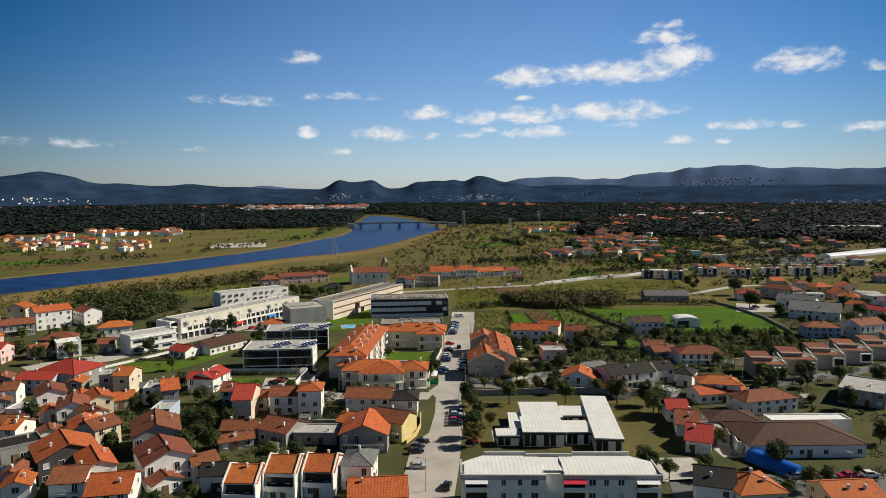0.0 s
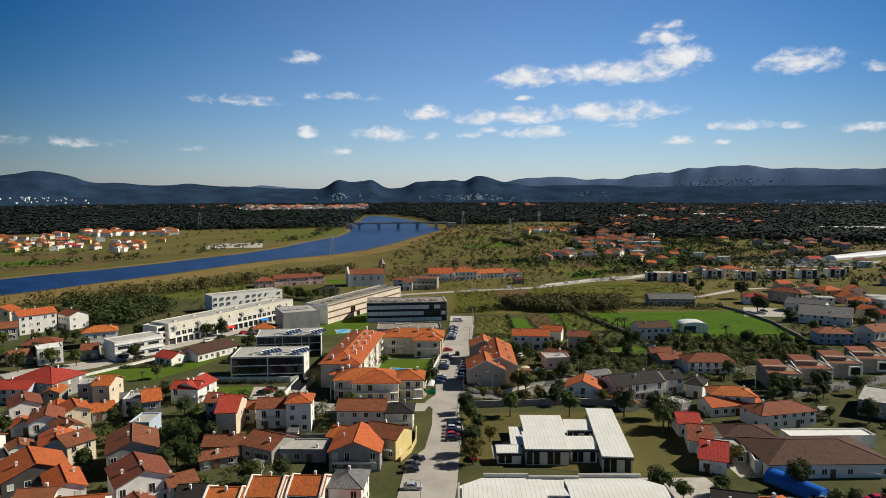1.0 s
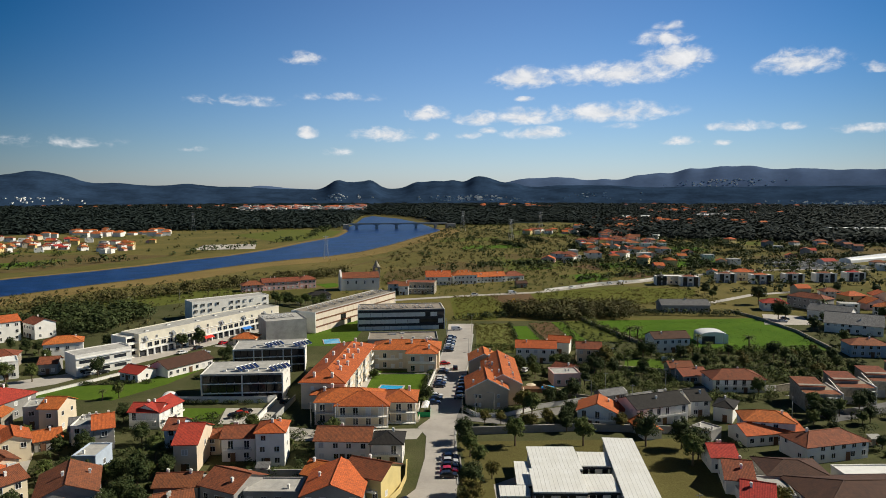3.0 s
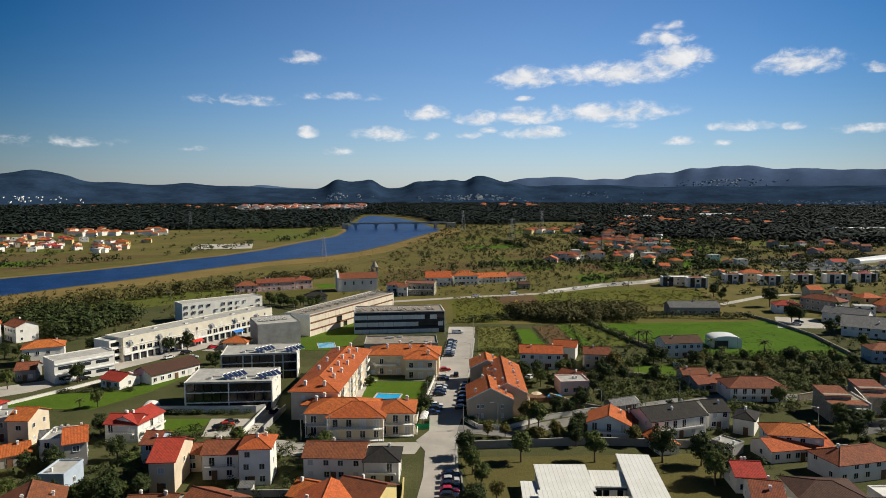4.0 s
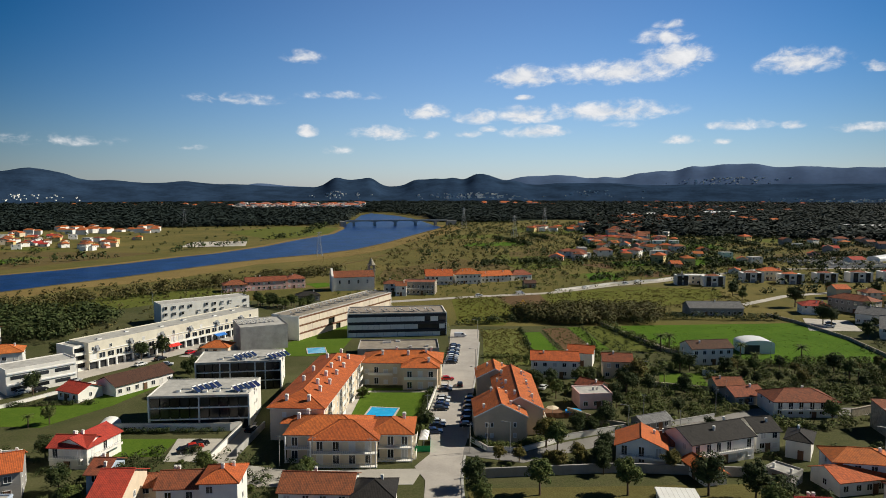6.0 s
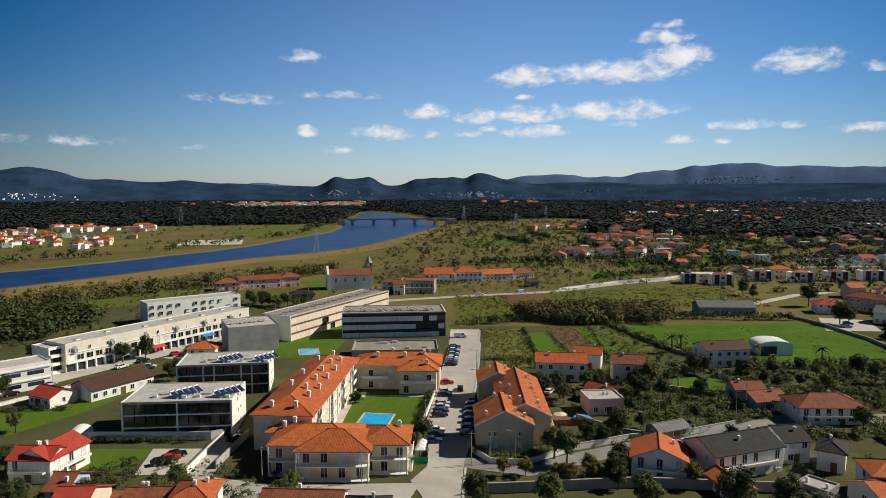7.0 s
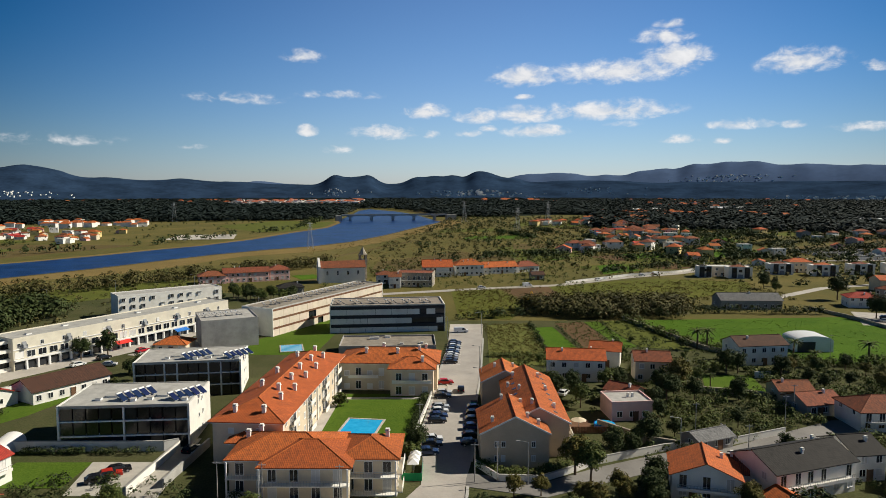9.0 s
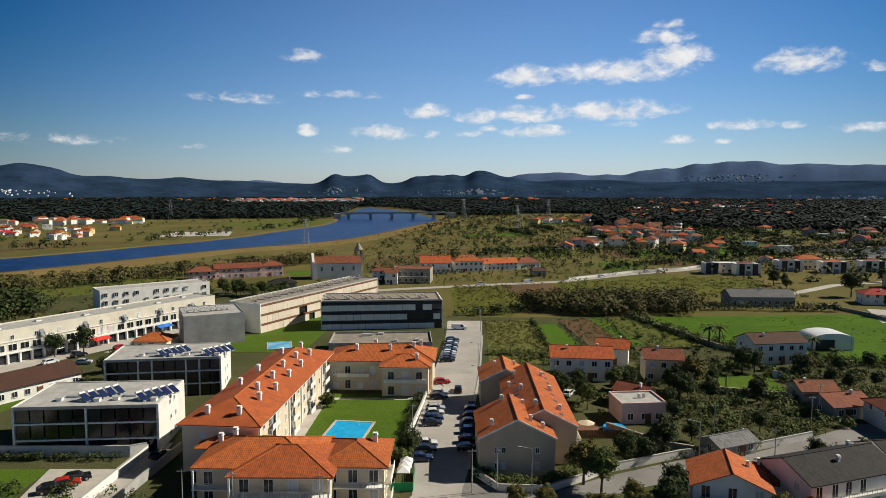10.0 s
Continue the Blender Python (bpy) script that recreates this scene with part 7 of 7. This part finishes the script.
hedge_rng = random.Random(52)
for i in range(16):
    x, y = hedge_rng.uniform(30, 520), hedge_rng.uniform(560, 980)
    a, long = radians(hedge_rng.choice((12, 18, 24, 100, 110))), hedge_rng.uniform(40, 110)
    thicket("hedge", "dark hedgerow with small trees between valley fields", int(long * 0.9), along(1.6, (x, y), (x + long * math.cos(a), y + long * math.sin(a))), 2, 6, leaf_dark, 26, 0.28, 60 + i, "hedge")

# ---- far town beyond the woods ----
town, walls_far, roofs_far = random.Random(31), Shape(), Shape()
for i in range(280):
    a, far = radians(town.uniform(-16, -6.2)), town.uniform(2120, 2720)
    x, y = far * math.sin(a), far * math.cos(a)
    w, d, h = town.uniform(6, 13), town.uniform(5, 8), town.choice((5, 6, 7, 9, 11))
    walls_far.box(x - w, x + w, y - d, y + d, 0, h)
    if town.random() < 0.3:
        e = [(x - w - 0.6, y - d - 0.6, h), (x + w + 0.6, y - d - 0.6, h), (x + w + 0.6, y + d + 0.6, h), (x - w - 0.6, y + d + 0.6, h)]
        m, n = (x - w * 0.5, y, h + d * 0.42), (x + w * 0.5, y, h + d * 0.42)
        for f in ((e[0], e[1], n, m), (e[1], e[2], n), (e[2], e[3], m, n), (e[3], e[0], m)):
            roofs_far.poly(*f)
tagged(part("town", walls_far, WALLS["white"]), "white houses of a far town beyond the woods", "town", kind="stuff")
tagged(part("town_roofs", roofs_far, WALLS["terracotta"]), "terracotta roofs of the far town", "roofs", kind="stuff")

# ---- far woods ----


def in_river(x, y):
    """Whether a place lies in the river or on its banks."""
    if y > 1765:
        return False
    ys, xs = [p[1] for p in NEAR_SHORE], [p[0] for p in NEAR_SHORE]
    left, right = np.interp(y, [p[1] for p in FAR_SHORE], [p[0] for p in FAR_SHORE]), np.interp(y, ys, xs)
    return left - 14 < x < right + (40 if y > 1350 else 22)


def wood_edge(r):
    a = r.uniform(-39, 39)
    near = 1230 if a < -7 else 1320 if a < 6 else 1480 if a < 12 else 1000
    far = near + (3150 - near) * r.random() ** 1.5
    x, y = far * math.sin(radians(a)), far * math.cos(radians(a))
    if in_river(x, y):
        return None, None
    if not is_free(x, y, 7) or (-16.4 < a < -5.8 and 2060 < far < 2780 and r.random() < 0.8):
        return None, None
    if noise.noise(Vector((x / 210, y / 330, 3.1))) > 0.48 and far > near + 80:
        return None, None
    return x, y


# Added flat leaf-coloured sheets that fill the black shaded gaps between crowns.
leaf_floor = field("wood_gap_leaves", (0.012, 0.020, 0.017), (0.020, 0.030, 0.025), None, 0.02)
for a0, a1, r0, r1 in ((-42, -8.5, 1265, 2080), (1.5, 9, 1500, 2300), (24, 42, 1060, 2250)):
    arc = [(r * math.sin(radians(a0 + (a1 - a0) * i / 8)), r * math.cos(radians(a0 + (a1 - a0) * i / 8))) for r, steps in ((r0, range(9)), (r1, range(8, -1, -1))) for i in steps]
    patch("understorey", leaf_floor, 5.2, "dark leaf-toned sheet filling the shaded gaps of the far woods", "woodland", *arc)
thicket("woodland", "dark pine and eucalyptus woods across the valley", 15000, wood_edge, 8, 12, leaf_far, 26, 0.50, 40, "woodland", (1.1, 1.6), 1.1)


def wood_front(r):
    a = r.uniform(-39, 39)
    near = 1190 if a < -8 else 1290 if a < 6 else 1420 if a < 12 else 960
    return (near + r.uniform(0, 90)) * math.sin(radians(a)), (near + r.uniform(0, 90)) * math.cos(radians(a))


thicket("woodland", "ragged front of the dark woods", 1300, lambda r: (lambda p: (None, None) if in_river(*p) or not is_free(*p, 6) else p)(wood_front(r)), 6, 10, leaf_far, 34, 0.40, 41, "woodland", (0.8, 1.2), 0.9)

# Tombs of the cemetery.
r = random.Random(9)
s = Shape()
for i in range(320):
    x, y, z = r.uniform(285, 362), r.uniform(578, 640), r.uniform(0.8, 2.2)
    s.box(x, x + r.uniform(0.8, 1.8), y, y + r.uniform(0.8, 2.2), 0, z)
tagged(part("tombs", s, surface("tomb_stone", (0.5, 0.49, 0.47), var=0.4)), "crowded pale stone tombs of the cemetery", "tombs", kind="stuff")

# ---- bridge and pylons ----
bridge = thing("bridge", -78, 1178, 0, 13, "low concrete road bridge over the river", "bridge")
part("deck", Shape().box(-74, 94, -5, 5, 7.6, 9.0), kerb_stone, bridge)
for sy in (-5, 4.7):
    part("parapet", Shape().box(-74, 94, sy, sy + 0.3, 9.0, 10.0), kerb_stone, bridge)
for i in range(5):
    part("pier", Shape().box(-63 + i * 34, -59.5 + i * 34, -4, 4, 0, 7.6).box(-66 + i * 34, -56.5 + i * 34, -4.4, 4.4, 6.4, 7.6), kerb_stone, bridge)
for x0, x1 in ((-84, -74), (94, 110)):
    part("abutment", Shape().prism([(x0, -5.5), (x1, -5.5), (x1, 5.5), (x0, 5.5)], 0, 8.2), WALLS["cement"], bridge)


def pylon(x, y, h, yaw=20):
    ob = thing("pylon", x, y, 0, yaw, "grey steel lattice power pylon in the meadow", "pylon", "power pylons")
    wide = h * 0.11
    for sx in (-1, 1):
        for sy in (-1, 1):
            part("leg", Shape().tube((sx * wide, sy * wide, 0), (sx * 0.35, sy * 0.35, h), 0.16, 0.1, 5), metal, ob)
    br = Shape()
    n = 9
    for i in range(n):
        a, b = i / n, (i + 1) / n
        wa, wb = wide + (0.35 - wide) * a, wide + (0.35 - wide) * b
        for sx, sy, tx, ty in ((-1, -1, 1, -1), (1, -1, 1, 1), (1, 1, -1, 1), (-1, 1, -1, -1)):
            br.tube((sx * wa, sy * wa, a * h), (tx * wb, ty * wb, b * h), 0.07, 0.07, 4)
    part("bracing", br, metal, ob)
    for k in range(3):
        z = h * (0.78 + 0.09 * k)
        part("arm", Shape().tube((-h * 0.12, 0, z), (h * 0.12, 0, z), 0.12, 0.12, 5).tube((-h * 0.12, 0, z), (0, 0, z + h * 0.04), 0.07, 0.07, 4).tube((h * 0.12, 0, z), (0, 0, z + h * 0.04), 0.07, 0.07, 4), metal, ob)


pylon(-107, 668, 22)
pylon(40, 1120, 32)
pylon(160, 1080, 32)
pylon(-400, 1130, 30)
pylon(95, 900, 28)


def mast(x, y, h, label, arm=1.5, lamp=True):
    ob = thing("street_lamp" if lamp else "utility_pole", x, y, 0.1, 0, label, "street lamp" if lamp else "utility pole", "street lamps" if lamp else "utility poles")
    part("pole", Shape().tube((0, 0, 0), (0, 0, h), 0.10, 0.06, 8), metal if lamp else WALLS["cement"], ob)
    if lamp:
        part("arm", Shape().tube((0, 0, h - 0.05), (-arm, 0, h + 0.25), 0.05, 0.04, 6), metal, ob)
        part("lamp_head", Shape().box(-arm - 0.6, -arm, -0.12, 0.12, h + 0.18, h + 0.3), grey_paint, ob)
    else:
        part("crossarm", Shape().box(-0.7, 0.7, -0.05, 0.05, h - 0.4, h - 0.3), grey_paint, ob)
    return ob


for x, y in ((17.6, 203.9), (12.6, 251.9), (-3.3, 121.7), (13.4, 275), (17.0, 325), (5.2, 318), (-113.5, 266), (-98, 306), (-79, 331.6), (-70, 362), (-150, 410), (-120, 430), (-165, 380), (92, 124), (48, 216), (101, 200)):
    mast(x, y, 7.5, "slim grey street lamp beside the road")
for x, y in ((-26.0, 196.6), (-33.5, 197.5), (-13.5, 195.8), (-1.6, 227), (12.4, 205.2), (31, 262), (66, 262), (60, 214), (76, 232), (52, 140), (82, 240), (55, 227), (120, 292), (8.5, 205)):
    mast(x, y, 7.0, "grey concrete utility pole beside the gardens", lamp=False)

# ---- cars ----
PAINT = {"black": (0.012, 0.012, 0.014), "silver": (0.45, 0.46, 0.47), "white": (0.72, 0.72, 0.70), "red": (0.42, 0.015, 0.02), "blue": (0.02, 0.035, 0.10), "grey": (0.10, 0.10, 0.11)}
PAINT = {k: surface(f"{k}_car_paint", v, rough=0.25, var=0.08, bump=0.0, spec=0.6) for k, v in PAINT.items()}
CARS = {}


def make_car(colour, van=False):
    ob = thing("van" if van else "car", 0, 0, 0.12, 0, f"{colour} parked {'delivery van' if van else 'hatchback car'} on the asphalt", "van" if van else "car", "parked cars")
    lo, hi = (0.95, 1.95) if van else (0.82, 1.45)
    n = 12
    if van:
        side = [(-2.5, 0.35), (2.5, 0.35), (2.5, 0.95), (1.7, 1.15), (1.1, 1.9), (0.8, 1.95), (-2.45, 1.95), (-2.5, 1.6)]
        cab = [(0.95, 1.1), (1.62, 1.18), (1.08, 1.8), (0.4, 1.8), (0.4, 1.1)]
    else:
        side = [(-2.05, 0.32), (2.05, 0.32), (2.08, 0.62), (1.95, 0.82), (0.95, 0.92), (0.35, 1.40), (-0.2, 1.47), (-1.3, 1.42), (-1.85, 0.98), (-2.08, 0.9)]
        cab = [(0.86, 0.94), (0.34, 1.34), (-0.2, 1.4), (-1.25, 1.36), (-1.7, 0.98)]
    half = 0.95 if van else 0.86

    def across(z):
        return half * (1 - 0.24 * max(0, (z - lo) / (hi - lo + 0.3)))
    b = Shape()
    k = len(side)
    b.poly(*[(x, -across(z), z) for x, z in side]).poly(*[(x, across(z), z) for x, z in reversed(side)])
    for (x0, z0), (x1, z1) in zip(side, side[1:] + side[:1]):
        b.poly((x0, across(z0), z0), (x1, across(z1), z1), (x1, -across(z1), z1), (x0, -across(z0), z0))
    part("body", b, PAINT[colour], ob)
    for sy in (-1, 1):
        pts = [(x, sy * (across(z) + 0.012), z) for x, z in cab]
        part("side_window", Shape().poly(*(pts if sy > 0 else pts[::-1])), glass, ob)
    fr = (1.68, 1.17, 1.12, 1.82) if van else (0.93, 0.95, 0.40, 1.36)
    part("windscreen", Shape().poly((fr[0] + 0.03, -across(fr[1]) + 0.08, fr[1]), (fr[0] + 0.03, across(fr[1]) - 0.08, fr[1]), (fr[2] + 0.03, across(fr[3]) - 0.06, fr[3]), (fr[2] + 0.03, -across(fr[3]) + 0.06, fr[3])), glass, ob)
    if not van:
        part("rear_window", Shape().poly((-1.86, across(1) - 0.1, 1.02), (-1.86, -across(1) + 0.1, 1.02), (-1.38, -across(1.38) + 0.08, 1.38), (-1.38, across(1.38) - 0.08, 1.38)), glass, ob)
    for x in (-1.3, 1.3):
        for sy in (-1, 1):
            wh = part("wheel", Shape().tube((x, sy * (half - 0.2), 0.32), (x, sy * (half + 0.02), 0.32), 0.32, 0.32, 14), rubber, ob)
            part("rim", Shape().tube((x, sy * (half + 0.02), 0.32), (x, sy * (half + 0.035), 0.32), 0.2, 0.2, 10), metal, wh)
    for sy in (-0.62, 0.62):
        part("headlight", Shape().box(1.98, 2.09, sy - 0.16, sy + 0.16, 0.62, 0.76) if not van else Shape().box(2.42, 2.52, sy - 0.15, sy + 0.15, 0.75, 0.95), white_trim, ob)
        part("tail_light", Shape().box(-2.1, -2.02, sy - 0.14, sy + 0.14, 0.72, 0.9) if not van else Shape().box(-2.53, -2.46, sy - 0.1, sy + 0.1, 0.9, 1.2), red_cloth, ob)
    return ob


def car(colour, x, y, yaw, van=False):
    key = (colour, van)
    m = pose(x, y, 0.12, 0, 0, yaw)
    if key not in CARS:
        CARS[key] = make_car(colour, van)
        CARS[key].matrix_basis = m
    else:
        copy_thing(CARS[key], m)


for i, c in enumerate(("black", "grey", "silver", "white", "blue", "silver", "black", "white", "grey", "black")):
    car(c, 5.6 + i * 0.21, 285.5 + i * 2.75, 8)
for x, y, c in ((0.9, 221.5, "black"), (1.0, 224.2, "white"), (0.2, 217.5, "blue"), (1.9, 235.3, "black"), (2.2, 238.2, "blue"), (2.4, 241.4, "white"), (2.6, 244.3, "silver"), (3.2, 252.5, "black"), (3.4, 255.2, "silver")):
    car(c, x, y, 6)
for x, y, c in ((9.2, 222, "black"), (9.6, 226, "black"), (10.0, 231, "blue"), (10.4, 235.5, "grey"), (10.8, 239.5, "black"), (11.2, 243.5, "blue")):
    car(c, x - 0.6, y, 4)
for x, y, c in ((4.6, 174.5, "blue"), (4.4, 171.8, "silver"), (4.3, 169.2, "black"), (4.2, 166.6, "red"), (4.1, 164.0, "black")):
    car(c, x, y, 2)
for x, y, c, a in ((-5.0, 150.5, "black", 10), (-6.1, 147.4, "grey", 8), (-6.3, 143.9, "black", 12), (-5.4, 134.5, "silver", 0), (1.4, 123.5, "black", 80), (81.6, 127.7, "silver", 3), (93.1, 127.6, "red", 183), (98.9, 128.2, "white", 4),
                   (-55.0, 209.5, "black", 30), (-55.6, 207.4, "red", 28), (-56.8, 205.4, "black", 28), (-122, 251, "silver", 55), (-118.2, 253.5, "black", 55), (-113, 263, "silver", 55), (-101, 283, "white", 58), (-97.5, 291, "black", 58),
                   (-90, 300, "red", 60), (-88, 309, "black", 60), (-80, 330, "silver", 62), (-74, 352, "white", 62), (-92, 283, "silver", 10), (33, 255, "white", 60), (24, 434.5, "white", 15), (90, 463.5, "white", 30), (120, 483, "silver", 25),
                   (172, 346, "silver", -20), (176, 352, "black", -20), (152, 400, "white", 0), (146, 397, "white", 5), (9.0, 151.5, "red", 90), (-45.5, 219, "black", 75), (7.8, 258, "black", 88)):
    car(c, x, y, a)
car("white", 10.0, 328.0, 4, True)
car("white", 48, 441.5, 14, True)
car("red", 4.0, 264.5, 8)
car("white", 130, 489, 27, True)
bin_ob = thing("wheelie_bin", 10.4, 246, 0.1, 0, "dark green waste container at the kerb", "waste container")
part("body", Shape().box(-0.7, 0.7, -0.5, 0.5, 0.1, 1.2), green_net, bin_ob)
part("lid", Shape().box(-0.75, 0.75, -0.55, 0.55, 1.2, 1.35), dark_panel, bin_ob)
digger = thing("excavator", 41, 392, 0.05, 30, "yellow excavator on the turned soil", "excavator")
yellow_paint = surface("yellow_paint", (0.7, 0.38, 0.02), rough=0.4, var=0.15)
part("track", Shape().box(-1.8, 1.8, -1.4, -0.8, 0, 0.8), rubber, digger)
part("track", Shape().box(-1.8, 1.8, 0.8, 1.4, 0, 0.8), rubber, digger)
part("cab", Shape().box(-1.6, 1.4, -1.2, 1.2, 0.9, 1.8).box(0.2, 1.4, -1.2, 0.1, 1.8, 3.0), yellow_paint, digger)
part("boom", Shape().tube((1.2, 0.4, 1.6), (3.4, 0.4, 4.6), 0.25, 0.2, 6).tube((3.4, 0.4, 4.6), (5.2, 0.4, 2.2), 0.2, 0.15, 6), yellow_paint, digger)

# ---- garden walls, sheds and small clutter between the houses ----
r = random.Random(44)
for i in range(46):
    x, y = (r.uniform(-125, -22), r.uniform(108, 204)) if i % 2 else (r.uniform(40, 130), r.uniform(108, 280))
    if not is_free(x, y, 1.2):
        continue
    keep_off(x, y, 2.5)
    turn = r.choice((0, 12, 28, -14, 90))
    if i % 3 == 0:
        ob = thing("garden_shed", x, y, 0, turn, "small garden shed with a grey sheet roof", "shed", "garden sheds")
        part("wall", Shape().box(-1.4, 1.4, -1.1, 1.1, 0, 2.0), WALLS[r.choice(("cement", "white", "stone"))], ob)
        part("roof", Shape().slab([(-1.6, -1.3, 2.05), (1.6, -1.3, 2.05), (1.6, 1.3, 2.5), (-1.6, 1.3, 2.5)], 0.1), TILES[r.choice(("grey", "old", "cement"))], ob)
        part("door", Shape().box(-0.4, 0.4, -1.16, -1.08, 0, 1.8), wood, ob)
    else:
        t = radians(turn)
        n = r.uniform(3, 7)
        garden_wall("low plastered wall between two back yards", WALLS[r.choice(("white", "cement", "white"))], r.uniform(1.0, 1.7), 0.2, (x - math.cos(t) * n / 2, y - math.sin(t) * n / 2), (x + math.cos(t) * n / 2, y + math.sin(t) * n / 2))
